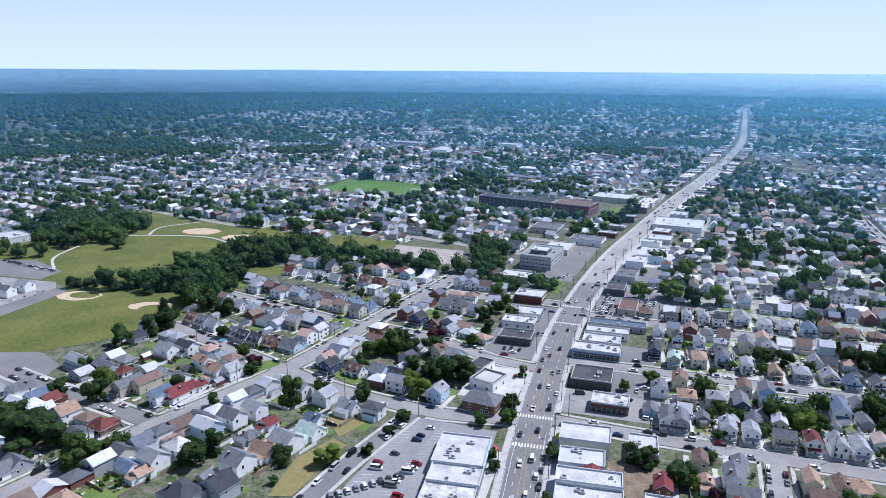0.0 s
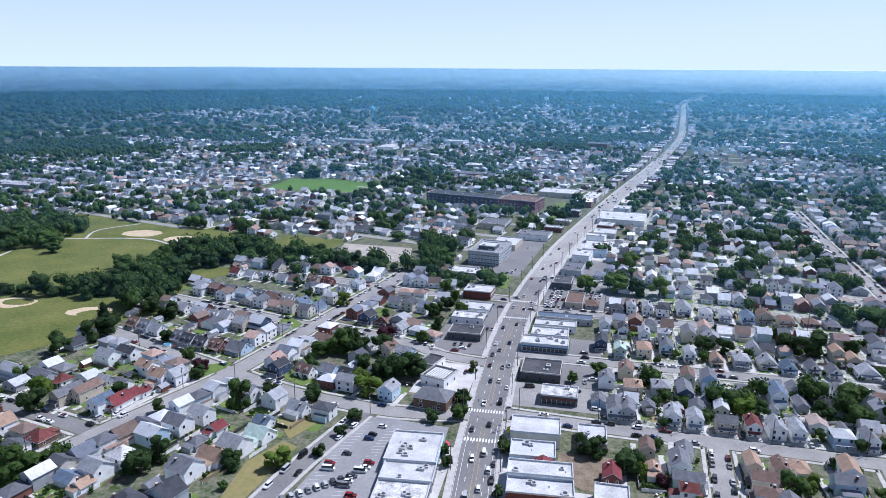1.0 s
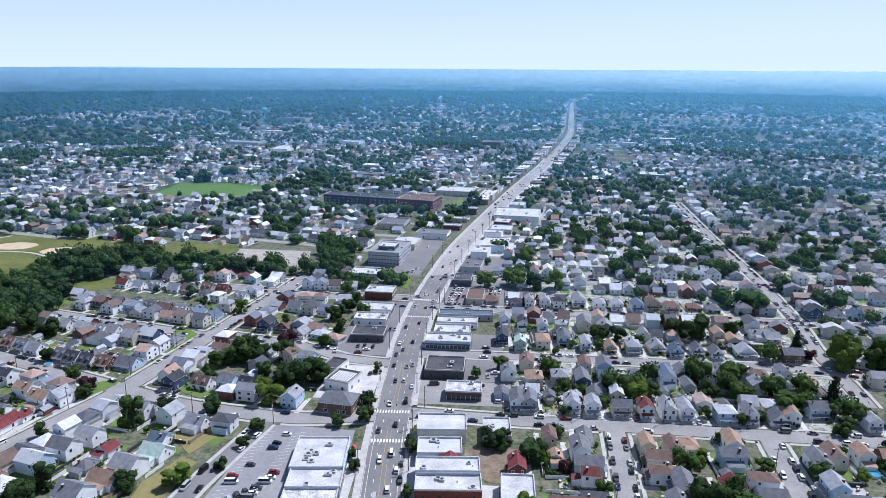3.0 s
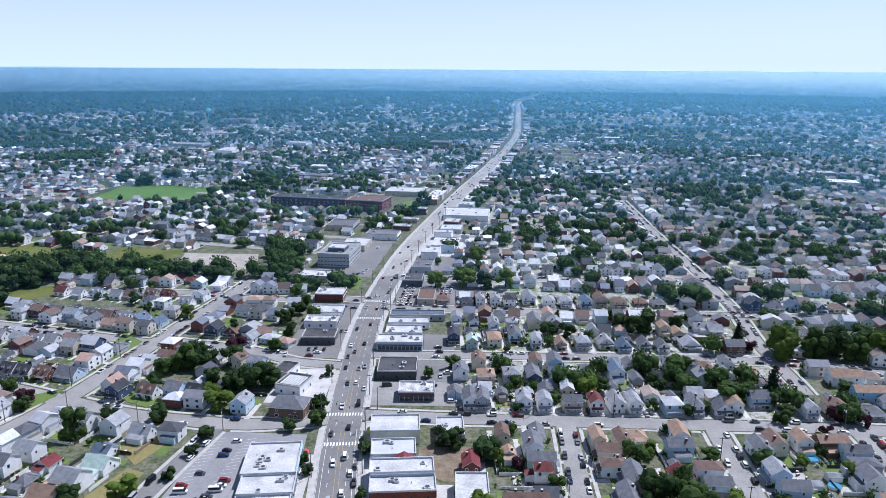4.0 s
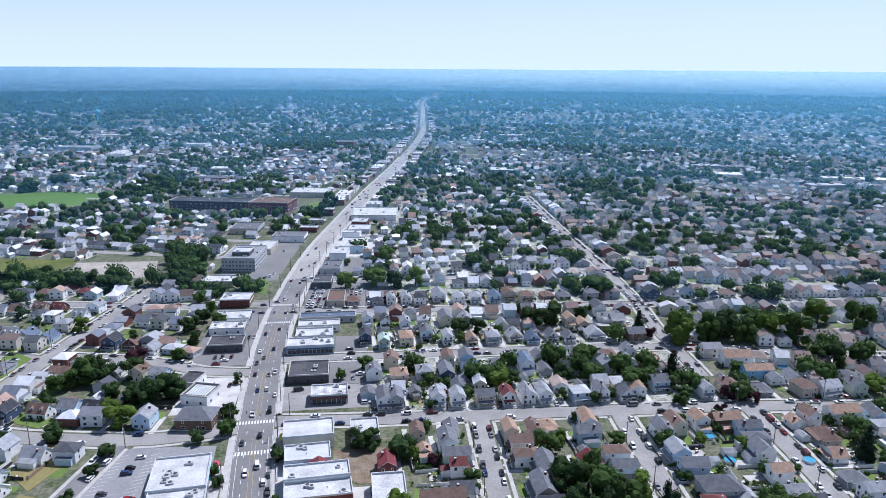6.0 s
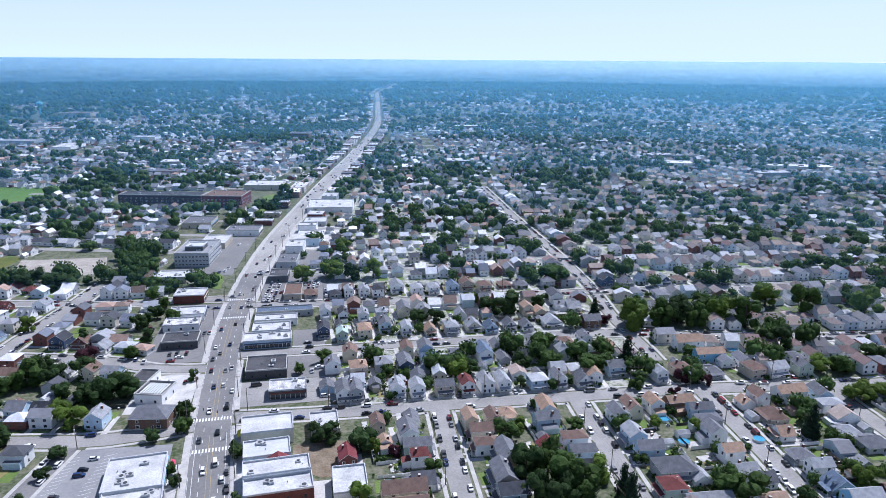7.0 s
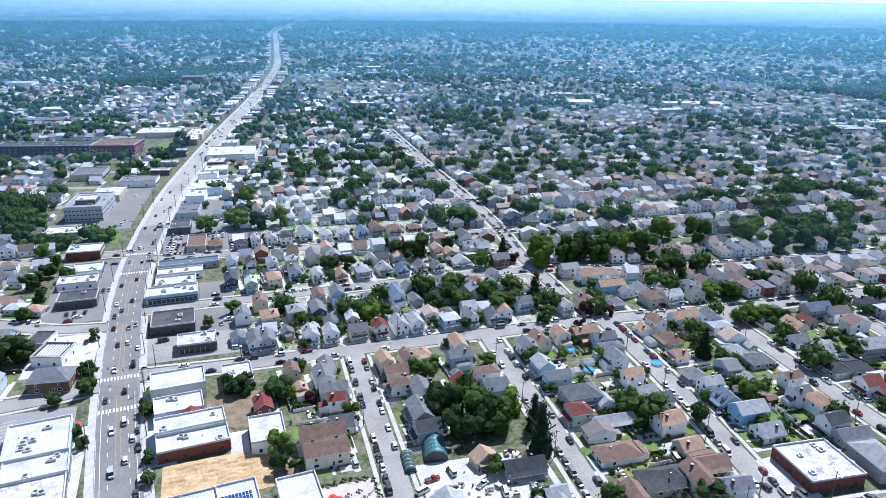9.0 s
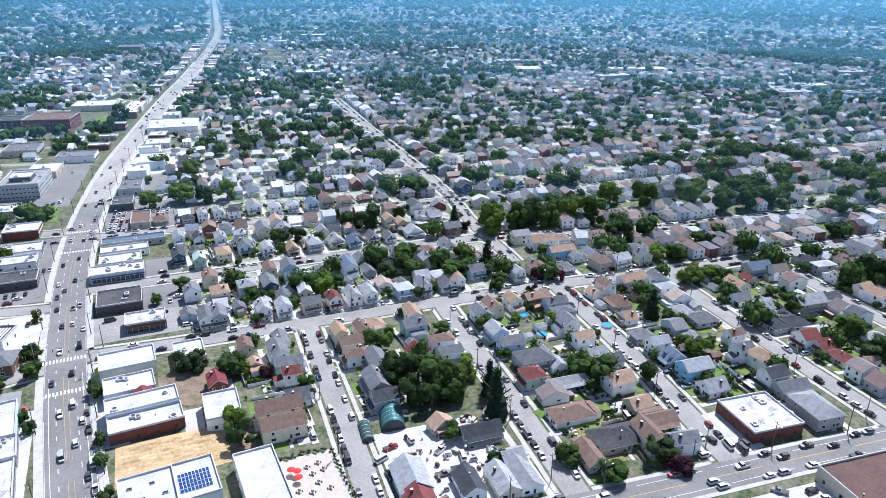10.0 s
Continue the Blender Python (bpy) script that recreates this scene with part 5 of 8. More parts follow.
SOLAR_BLOCK = flat(-8.2, 192, 5, 211.5, 5.8, "w", "w", 4, units=0, seed=15, label="white-roofed block with solar panels on top")
flat(11.5, 178, 25, 208, 6.5, "w", "w", 3, units=0, seed=16, label="tall plain white-roofed hall")
flat(188, 149.5, 210, 171, 5.2, "r", "a", -6, units=4, shop="", seed=17, label="red-brick workshop with a worn white roof")
flat(191, 105, 226, 126.5, 6.0, "b", "o", -6, units=3, seed=18, label="long brick building with a rusty brown roof")
flat(-91, 346, -81, 360, 5.0, "w", "k", -17, units=0, seed=41, label="low white building with a black tarred roof")
flat(-84.5, 328.5, -70.5, 343.5, 5.5, "w", "k", -17, units=0, seed=19, label="low white building with a slatted dark roof")
flat(-86, 396, -66, 411, 5.0, "d", "k", 0, units=1, shop="e", seed=20)
flat(-90, 441, -68, 456, 5.0, "w", "w", 0, units=3, shop="e", seed=21)
flat(-90, 424, -69, 437, 4.6, "w", "a", 0, units=3, shop="e", seed=22)
flat(-92, 476, -72, 492, 6.0, "r", "w", -3, units=3, shop="e", seed=23)
flat(-113, 524, -90, 541, 5.0, "c", "w", -6, units=2, shop="e", seed=24)
flat(-104, 566, -77, 608, 11.5, "g", "s", -7, units=4, storeys=3, bay=2.5, name="office_building", seed=25, label="three-storey slate-grey office block with window bands")
flat(-98, 575, -84, 590, 14.5, "d", "l", -7, units=1, name="roof_house", seed=26, label="grey plant room on the office roof")
flat(-208, 822, -114, 844, 12.0, "u", "d", -13, units=6, storeys=3, name="school_building", seed=28, label="long dark-brick school with three storeys")
flat(-112, 800, -68, 836, 13.0, "v", "b", -13, units=5, storeys=3, name="school_building", seed=29, label="red-brick school block with a flat roof")
flat(-76, 900, -30, 936, 6.5, "c", "w", -10, units=3, name="school_hall", seed=30)

flat(-36, 423, -10, 433.5, 4.6, "w", "w", 0, units=2, shop="w", seed=31, label="long low white-roofed shed beside the road")
flat(-36, 438.5, 0, 448.5, 4.4, "g", "n", 0, units=1, shop="w", seed=32, label="long low shed with a slate-blue roof")
flat(-31, 513, -17, 531, 5.5, "d", "k", -3, units=1, seed=33)
flat(-19, 471, -7, 496, 4.5, "b", "b", -3, units=0, seed=34, label="low brown-roofed workshop beside rows of cars")
flat(-93, 619, -71, 649, 5.5, "b", "w", -7, units=3, seed=35)
flat(-76, 662, -45, 682, 6.0, "w", "g", -8, units=2, shop="e", seed=36)

# ------------------------------------------------------------------ houses in rows
YARDS = []  # x, y, turn, width, depth of every built house plot


def placed_house(x, y, turn, w, d, code, wing=None):
    house(x, y, turn, w, d, code, wing)
    claim(x, y, min(w, d) / 2 + 1.2)
    YARDS.append((x, y, turn, w, d))


def placed_tree(x, y, radius, height, leaf_kind):
    tree(x, y, radius, height, leaf_kind)
    claim(x, y, min(radius * 0.5, 3.0))


for h in [
    (18.5, 319.3, 2, 7, 12, "2ggg", "p"), (39.2, 318.0, 2, 7, 11, "2gws", "p"), (48.9, 316.6, 2, 7, 9, "2gws", "p"),
    (62.5, 315.2, 2, 9, 7, "2sbg", "p"), (73.9, 316.2, 2, 6.5, 10, "2gwm", "p"), (83.9, 316.3, 2, 7, 11, "2gws"),
    (92.5, 316.0, 2, 6.5, 11, "2gws", "p"), (110.7, 314.2, 2, 9, 9, "2hll", "p"), (121.7, 314.6, 2, 6, 11, "2gwg", "p"),
    (134.3, 312.6, 2, 8.5, 8, "cgwg", "p"), (155.6, 321.2, 2, 9, 8, "2slg"), (175.7, 311.5, 2, 6.5, 10, "2gws"),
    (189.7, 312.5, 2, 9, 12, "2hbb"), (227.9, 307.3, 5, 9, 11, "2hbb"), (239.1, 304.6, 5, 11, 8, "2sws"),
]:
    placed_house(*h)

for h in [
    (25.8, 284.0, 182, 6, 9, "2gbb"), (38.3, 275.2, 182, 8, 12, "2gwg", "b"), (27.6, 270.5, 182, 6, 6, "1gwt"),
    (40.0, 254.6, 90, 6.5, 7, "2gwm"), (67.5, 281.4, 182, 6, 10, "2gct"), (78.0, 279.9, 182, 6, 10, "2gcb"),
    (86.8, 286.4, 182, 7, 7, "1hwt"), (101.6, 274.5, 182, 11, 7, "2slg", "b"), (96.0, 254.2, 182, 9, 8, "1gwr"),
    (75.9, 249.8, -90, 15, 8, "2sbg"), (70.6, 235.4, -90, 14, 8, "2sbg"), (70.2, 223.3, -90, 8, 10, "2ggd"),
]:
    placed_house(*h)

for h in [
    (136.0, 273.4, 182, 7, 11, "2gwg", "p"), (144.6, 278.3, 182, 7, 11, "2gcb"), (157.0, 280.2, 182, 7, 9, "2gwt", "b"),
    (169.2, 278.8, 182, 13, 7, "2sot"), (134.8, 254.7, -90, 10, 8, "2sls"), (139.2, 227.8, -3, 15, 11, "2hgg"),
    (132.0, 216.1, -93, 9, 9, "2hem"), (147.3, 222.2, -93, 8, 7, "1sws"), (143.1, 208.6, -3, 18, 6, "1sgs"),
    (170.5, 250.5, 90, 9, 8, "2swg"), (168.6, 234.7, 90, 7, 9, "2gwt"), (165.5, 219.8, 90, 7, 9, "2gws"),
    (171.0, 215.3, 90, 7, 8, "cgwg"), (162.4, 199.1, 90, 9, 11, "2gwt"), (161.6, 184.7, 90, 8, 9, "1gbt"),
    (133.7, 189.5, -93, 10, 17, "1hwb"),
]:
    placed_house(*h)

for h in [
    (162.1, 173.1, -5, 13, 8, "1swb"), (151.4, 165.2, -5, 8, 14, "2gcb"), (100.3, 174.6, 90, 9, 8, "1gls"),
    (92.3, 165.6, -3, 8, 14, "1gcs"), (99.9, 165.3, -3, 8, 15, "1gws"), (81.3, 168.4, -3, 8, 12, "1gwd"),
    (64.5, 178.3, -3, 11, 15, "1gls"), (63.4, 166.7, -3, 10, 10, "1gbm"), (85.1, 201.9, 10, 9, 6, "1gbt"),
    (126.7, 165.6, -5, 7, 13, "1gbb"),
]:
    placed_house(*h)

for h in [
    (211.1, 278.2, 182, 7, 9, "2gwb"), (228.3, 278.7, 182, 15, 8, "2swt"), (202.5, 275.6, 182, 7, 7, "1gwt"),
    (208.3, 262.5, -93, 12, 9, "1hbb"), (202.1, 246.9, -93, 9, 7, "1gwt"), (231.4, 243.0, -3, 9, 9, "1hgs"),
    (235.5, 231.6, -3, 12, 9, "1hgg"), (234.7, 211.0, 90, 6, 8, "2gwb"), (227.9, 198.8, 90, 8, 8, "2gwg"),
    (231.1, 192.3, 90, 10, 9, "2hwt"), (224.8, 178.5, 90, 8, 10, "2gwd"), (226.9, 171.1, -6, 14, 8, "1sgg"),
    (198.4, 229.3, -93, 9, 8, "1hgg"), (197.5, 218.0, -93, 7, 9, "2gws"), (197.2, 206.9, -93, 8, 10, "csgn"),
    (198.3, 195.4, -93, 9, 13, "2gts"), (197.0, 182.9, -93, 9, 10, "cgws"), (221.7, 154.9, -7, 12, 17, "2hgs"),
]:
    placed_house(*h)

for h in [
    (276.1, 252.3, -93, 12, 8, "2sct"), (303.4, 265.7, -6, 14, 9, "2sgn"), (291.5, 259.3, -6, 7, 8, "1gbm"),
    (268.6, 241.9, -93, 9, 8, "1gwg"), (267.0, 225.9, -93, 7, 10, "2gws"), (263.5, 214.3, -93, 11, 9, "1hgd"),
    (274.5, 211.6, -6, 11, 9, "1hgd"), (294.7, 223.6, -6, 16, 10, "2sbs"), (263.5, 196.5, -93, 9, 9, "2gwm"),
    (267.4, 191.0, -93, 9, 8, "1gwm"), (267.1, 180.4, -93, 10, 8, "1hbm"), (334.9, 216.4, 90, 13, 8, "2swt"),
    (335.4, 224.0, 90, 7, 8, "2gct"), (342.4, 267.3, -6, 11, 9, "1hgd"), (338.1, 241.6, -6, 10, 8, "csws"),
    (296.7, 186.0, 90, 10, 9, "1hws"),
]:
    placed_house(*h)

for h in [
    (30.8, 232.3, 0, 17, 9, "2scb"), (30.3, 221.0, 0, 16, 9, "2scb"), (-16.5, 261.8, 4, 13, 3.6, "1gwr"),
    (11.1, 259.0, 2, 7, 10, "2grr"), (97.0, 192.6, -3, 15, 8, "1sgd"), (141.0, 170.7, -5, 17, 12, "1hbk"),
]:
    placed_house(*h)

for h in [
    (8.7, 350.8, 182, 8, 8, "2gwg"), (22.0, 346.0, 182, 9, 10, "2hbt"), (35.8, 348.5, 182, 9, 10, "2hgs"),
    (47.1, 346.0, 182, 7.5, 13, "2gng"), (61.4, 352.9, 182, 10, 10, "1swn"), (77.7, 359.2, 182, 8, 8, "1hgg"),
    (92.0, 353.6, 182, 8, 13, "2gwn"), (101.7, 347.9, 182, 6, 10, "1ggg"), (115.1, 348.3, 182, 12, 8, "1hgd"),
    (136.4, 346.0, 182, 8, 9, "2ggs"), (150.9, 351.4, 182, 9, 8, "1gws"), (165.7, 357.3, 182, 9, 8, "1hbt"),
    (5.1, 328.4, 182, 7, 8, "1glg"), (12.7, 319.5, 2, 7, 12, "2gwg"), (28.9, 327.6, 182, 6, 6, "1gbg"),
]:
    placed_house(*h)

for h in [
    (5.5, 403.8, 1, 7, 12, "2gnd", "p"), (16.2, 393.7, 1, 6.5, 9, "2gee", "p"), (29.9, 399.0, 1, 8, 12, "2hct"),
    (42.6, 405.6, 1, 7, 13, "2glg", "p"), (54.7, 396.9, 1, 6, 10, "2gws", "p"), (69.0, 394.8, 1, 7, 9, "cgbt", "p"),
    (82.0, 394.6, 1, 8, 11, "2hgs"), (96.3, 397.2, 1, 9, 10, "cgcs"), (106.1, 392.0, 1, 8, 9, "cgln"),
    (119.1, 395.3, 1, 7, 9, "cgwg"), (128.8, 391.6, 1, 7, 9, "cgwg"), (146.4, 394.9, 1, 11, 10, "1gws"),
    (169.8, 388.3, 1, 11, 8, "2sog"), (170.2, 420.2, 1, 9, 8, "1sws"),
]:
    placed_house(*h)

for h in [
    (7.5, 434.1, 181, 6.5, 10, "2gws"), (18.6, 427.8, 181, 6, 10, "2gwd"), (31.0, 423.7, 181, 6.5, 10, "2gws"),
    (42.8, 425.9, 181, 7, 7, "2hgs"), (57.6, 430.0, 181, 8, 13, "2gcg"), (70.0, 423.6, 181, 9, 10, "2gbs"),
    (92.8, 417.3, 181, 7, 9, "cgws"), (137.3, 418.1, 181, 7, 9, "2gct"), (145.0, 414.9, 181, 7, 9, "1gbt"),
    (164.0, 424.0, 181, 12, 8, "1sws"),
]:
    placed_house(*h)

for h in [
    (-1.1, 478.5, 1, 9, 9, "1hgb"), (15.7, 474.1, 1, 8, 9, "1hgd"), (24.8, 473.3, 1, 6, 9, "2gws"),
    (35.5, 473.2, 1, 6.5, 10, "2gws"), (45.3, 471.8, 1, 8, 9, "2hwd"), (59.3, 477.8, 1, 9, 12, "2gws"),
    (72.6, 470.8, 1, 8, 10, "2hws"), (84.5, 470.4, 1, 8, 10, "2hws"), (98.3, 469.3, 1, 8, 9, "2gln"),
    (109.4, 473.8, 1, 9, 10, "2gbb"), (121.3, 468.5, 1, 9, 9, "2hcb"), (137.8, 473.9, 1, 9, 9, "1hrb"),
    (150.0, 472.9, 1, 9, 9, "1hwg"), (169.5, 469.0, 1, 9, 8, "2hgg"), (213.4, 465.8, 1, 9, 10, "2gnd"),
    (227.9, 463.8, 1, 11, 8, "chgg"), (241.6, 466.0, 1, 8, 9, "cgln"), (257.5, 462.1, 1, 8, 9, "cgns"),
]:
    placed_house(*h)

for h in [
    (271.0, 463.2, 1, 9, 9, "1hcb"), (289.1, 468.4, 1, 10, 9, "1hct"),
]:
    placed_house(*h)

for h in [
    (212.2, 346.6, -3, 16, 9, "2swt"), (214.6, 328.2, -3, 16, 7, "2stt"), (206.4, 311.1, -3, 9, 9, "1hgg"),
]:
    placed_house(*h)

for h in [
    (-74, 310, -8, 17, 13, "2hog"),
]:
    placed_house(*h)

for h in [
    (-164.5, 325.7, -15, 8, 9, "2gnd"), (-149.4, 326.8, -15, 10, 8, "cswb"), (-135.2, 326.1, -15, 9, 9, "2slg"),
    (-124.8, 327.0, -15, 11, 9, "csnd"), (-98.1, 312.5, -8, 8, 10, "2gls"), (-165.9, 294.1, 165, 11, 9, "2sws"),
    (-150.2, 291.0, 165, 9, 9, "2gws"), (-135.0, 285.7, 165, 10, 8, "csws"), (-145.4, 270.5, 165, 8, 7, "1swn"),
    (-142.0, 259.0, 165, 11, 9, "cswe"), (-146.6, 245.4, 165, 11, 11, "2sws"), (-151.9, 237.7, 165, 12, 9, "cswt"),
    (-157.3, 224.9, 165, 11, 11, "2swg"), (-181.3, 257.3, 165, 11, 9, "2swg"), (-175.9, 268.0, 165, 10, 8, "2sws"),
    (-163.8, 260.0, 165, 7, 7, "1gwr"), (-165.9, 246.7, 165, 7, 7, "1hgg"), (-211.9, 302.9, -15, 9, 9, "2gws"),
]:
    placed_house(*h)

for h in [
    (-298.2, 287.8, -15, 16, 8, "2sgs"), (-278.7, 286.0, -15, 15, 7, "2sgg"), (-269.3, 288.1, -15, 9, 8, "1hwm"),
    (-252.2, 271.9, -12, 7, 15, "2gbg"), (-245.3, 277.0, -12, 7, 14, "2gbb"), (-229.0, 267.0, -12, 8, 11, "2gwn"),
    (-224.4, 271.9, -12, 10, 10, "cgwr"), (-221.7, 279.6, -12, 7, 7, "cgwr"), (-219.1, 284.9, -12, 6, 6, "1gwr"),
    (-298.8, 249.9, -12, 9, 11, "2gwg"), (-286.9, 248.4, -12, 9, 10, "cgln"), (-278.3, 247.9, -12, 7, 8, "cgrm"),
    (-258.2, 237.3, 165, 10, 10, "2gwt"), (-235.0, 234.7, -12, 10, 9, "chom"), (-192.0, 216.1, 165, 10, 9, "2sws"),
    (-199.6, 209.7, 165, 9, 7, "1swn"), (-191.2, 207.9, 165, 6, 7, "1gwt"), (-187.9, 227.1, 165, 10, 9, "2hww"),
]:
    placed_house(*h)

for h in [
    (-186.9, 245.8, 165, 12, 9, "2sll"), (-246.6, 197.8, -15, 14, 9, "csgg"), (-245.5, 190.6, -15, 8, 9, "cgwg"),
    (-206.8, 183.3, 165, 11, 9, "1hwt"), (-164.5, 198.0, 165, 14, 12, "2hgd"), (-154.0, 207.3, 165, 12, 10, "2ggd"),
]:
    placed_house(*h)

for h in [
    (-263.2, 316.5, 165, 12, 9, "2sws"), (-255.1, 323.6, 165, 12, 8, "2swd"), (-233.2, 308.9, 165, 10, 8, "2swt"),
    (-219.4, 300.4, 165, 11, 9, "2swt"), (-296.6, 330.3, 165, 9, 8, "cggd"), (-283.8, 370.1, -15, 8, 9, "csbb"),
    (-273.6, 366.4, -15, 8, 9, "cslg"), (-263.3, 362.7, -15, 8, 9, "csws"), (-242.3, 355.0, -15, 9, 9, "csgg"),
    (-234.2, 352.0, -15, 9, 9, "cswd"), (-224.1, 349.0, -15, 9, 9, "cswd"), (-213.0, 347.8, -15, 9, 9, "csrb"),
    (-200.1, 347.4, -15, 12, 9, "cslg"), (-247.0, 293.0, -15, 8, 6, "1sgs"), (-235.1, 291.4, -15, 8, 6, "1swg"),
]:
    placed_house(*h)

for h in [
    (-276.7, 398.7, -15, 8, 9, "csws"), (-269.3, 401.1, -15, 8, 9, "csws"), (-253.2, 393.4, -15, 9, 8, "2sws"),
    (-242.9, 393.7, -15, 9, 8, "csws"), (-233.8, 394.3, -15, 8, 9, "csws"), (-216.4, 381.9, -15, 9, 9, "2sbs"),
    (-206.1, 385.3, -15, 11, 10, "2snl"), (-191.5, 382.9, -15, 9, 9, "1hgg"), (-283.0, 445.5, -15, 9, 8, "2sws"),
    (-269.2, 442.5, -15, 9, 8, "2srb"), (-259.3, 445.7, -15, 9, 8, "csrg"), (-243.8, 436.2, -15, 10, 8, "2sls"),
    (-233.1, 439.9, -15, 9, 8, "csgg"), (-221.5, 436.7, -15, 10, 8, "csob"), (-208.8, 434.1, -15, 9, 8, "csws"),
    (-197.5, 431.2, -15, 8, 10, "cgln"), (-183.8, 425.3, -15, 8, 10, "cgln"),
]:
    placed_house(*h)

for h in [
    (-277.9, 487.9, -15, 9, 8, "cswm"), (-263.3, 484.1, -15, 8, 8, "csws"), (-250.8, 484.6, -15, 9, 8, "csws"),
    (-234.4, 480.4, -15, 9, 8, "csws"), (-223.9, 480.6, -15, 9, 8, "csgb"), (-210.3, 482.9, -15, 9, 8, "csbb"),
    (-198.2, 481.1, -15, 9, 8, "csrm"), (-179.0, 464.8, -15, 9, 8, "csws"), (-274.2, 525.0, -15, 11, 8, "1hgg"),
    (-258.1, 524.5, -15, 11, 8, "1hgg"), (-240.7, 520.9, -15, 10, 8, "1hgg"), (-221.7, 518.0, -15, 10, 8, "1hbb"),
    (-206.2, 523.2, -15, 10, 8, "1gwm"), (-194.4, 518.1, -15, 9, 8, "1hrm"), (-173.3, 477.5, -15, 9, 9, "2gws"),
]:
    placed_house(*h)

for h in [
    (-444, 388, -95, 9, 11, "2gws"), (-446, 374, -95, 8, 11, "2gwg"), (-447, 360, -95, 9, 10, "2gwd"), (-470, 384, 85, 9, 10, "2gws"), (-474, 368, 85, 9, 10, "cgwg"),
]:
    placed_house(*h)

for h in [
    (-142.9, 411.6, -15, 9, 9, "2gnd"), (-131.0, 410.6, -15, 9, 8, "cgrb"), (-118.0, 400.5, -15, 8, 9, "cgws"),
    (-128.7, 370.5, -15, 8, 9, "cgws"), (-114.6, 364.7, -15, 8, 9, "2gcb"), (-102.9, 359.7, -15, 9, 8, "2sls"),
    (-156.7, 372.8, -15, 12, 8, "1swb"),
]:
    placed_house(*h)


TOKENS_RIGHT = "2gwg 2hgg 2gwd cgwg 2gcb 2hwt 2gws 2gwg 1hgb 2gwm 2glg csws 2hwg 2gwg 2gwd 2gln 2geg 2hwb 1gwg 2gwt".split()
TOKENS_LEFT = "csws csrg csws 2swg csbb cswd cgwn 2gwg csrd cslg cswt 2slg csob csgs 2sws".split()


def row(line, side, setback, lot, tokens, lo=0.0, hi=1e9, w0=7.0, d0=10.5, limit=400):
    """Houses at even lots along one side of a street, fronts to the kerb, wherever the plot is free."""
    a = offset_line(line, side * setback)
    r = random.Random(int(setback * 10 + side * 3 + len(line) * 17 + abs(line[0][0])))
    d, want, k = 0.0, lo + lot / 2, 0
    for (x0, y0), (x1, y1) in zip(a, a[1:]):
        L = math.hypot(x1 - x0, y1 - y0)
        an = math.degrees(math.atan2(y1 - y0, x1 - x0))
        while want < d + L and want < hi:
            t = (want - d) / L
            x, y = x0 + (x1 - x0) * t, y0 + (y1 - y0) * t
            code = tokens[(k * 7 + r.randrange(3)) % len(tokens)]
            w = w0 * r.uniform(0.92, 1.1)
            dd = d0 * r.uniform(0.9, 1.12)
            if code[0] == "c":
                w, dd = max(w, 8.2), min(dd, 9.0)
            if len(YARDS) < 285 and math.hypot(x, y) < limit and not on_open(x, y) and is_free(x, y, 5.2) and all(near_line(LINES[n], x, y) > HALF[n] + 6.0 for n in LINES):
                placed_house(x, y, an + (180 if side < 0 else 0), w, dd, code)
            want += lot * r.uniform(0.96, 1.06)
            k += 1
        d += L


for n in ("street_first", "street_second", "street_third", "street_fourth"):
    for sd in (1, -1):
        row(LINES[n], sd, 15.5, 10.4, TOKENS_RIGHT)
for n in ("street_a", "street_b", "street_c", "street_north", "street_d", "street_e", "avenue"):
    for sd in (1, -1):
        row(LINES[n], sd, 14.5, 11.5, TOKENS_RIGHT, 10)
for n in ("lane_first", "lane_second", "lane_third", "lane_fourth", "lane_car_lot", "lane_wide", "lane_alley"):
    for sd in (1, -1):
        row(LINES[n], sd, 16.0, 12.2, TOKENS_LEFT)

# ------------------------------------------------------------------ trees
for q in [
    (80, 236, 7, 15, "d"), (90, 238, 7, 14, "g"), (93, 226, 8, 15, "g"), (98, 222, 8, 15, "g"), (79, 221, 6, 13, "d"), (88, 218, 7, 12, "d"),
    (110, 231, 5, 10, "y"), (108, 202, 6, 20, "n"), (112, 216, 4.5, 15, "n"), (76, 233, 3, 6, "d"), (157, 205, 8, 12, "g"), (155, 214, 6, 11, "g"),
    (178, 200, 4, 9, "d"), (18, 269, 6, 11, "d"), (23, 267, 3, 7, "y"), (31, 263, 3, 5, "p"), (44, 243, 4, 8, "g"), (81, 267, 6, 9, "g"),
]:
    placed_tree(*q)

for q in [
    (88, 273, 4, 7, "y"), (113, 270, 4, 6, "g"), (70, 334, 5, 9, "y"), (79, 334, 5, 9, "d"), (93, 316, 3, 6, "p"), (259, 271, 6, 9, "y"),
    (267, 272, 6, 9, "y"), (274, 269, 6, 9, "y"), (280, 266, 4.5, 8, "g"), (262, 223, 6, 10, "p"), (286, 226, 6, 10, "g"), (211, 208, 5, 9, "y"),
    (292, 196, 8, 11, "g"), (287, 177, 8, 9, "d"), (215, 245, 5.5, 15, "n"), (141, 321, 6, 10, "g"), (153, 324, 5, 9, "g"), (168, 257, 5, 7, "y"),
]:
    placed_tree(*q)

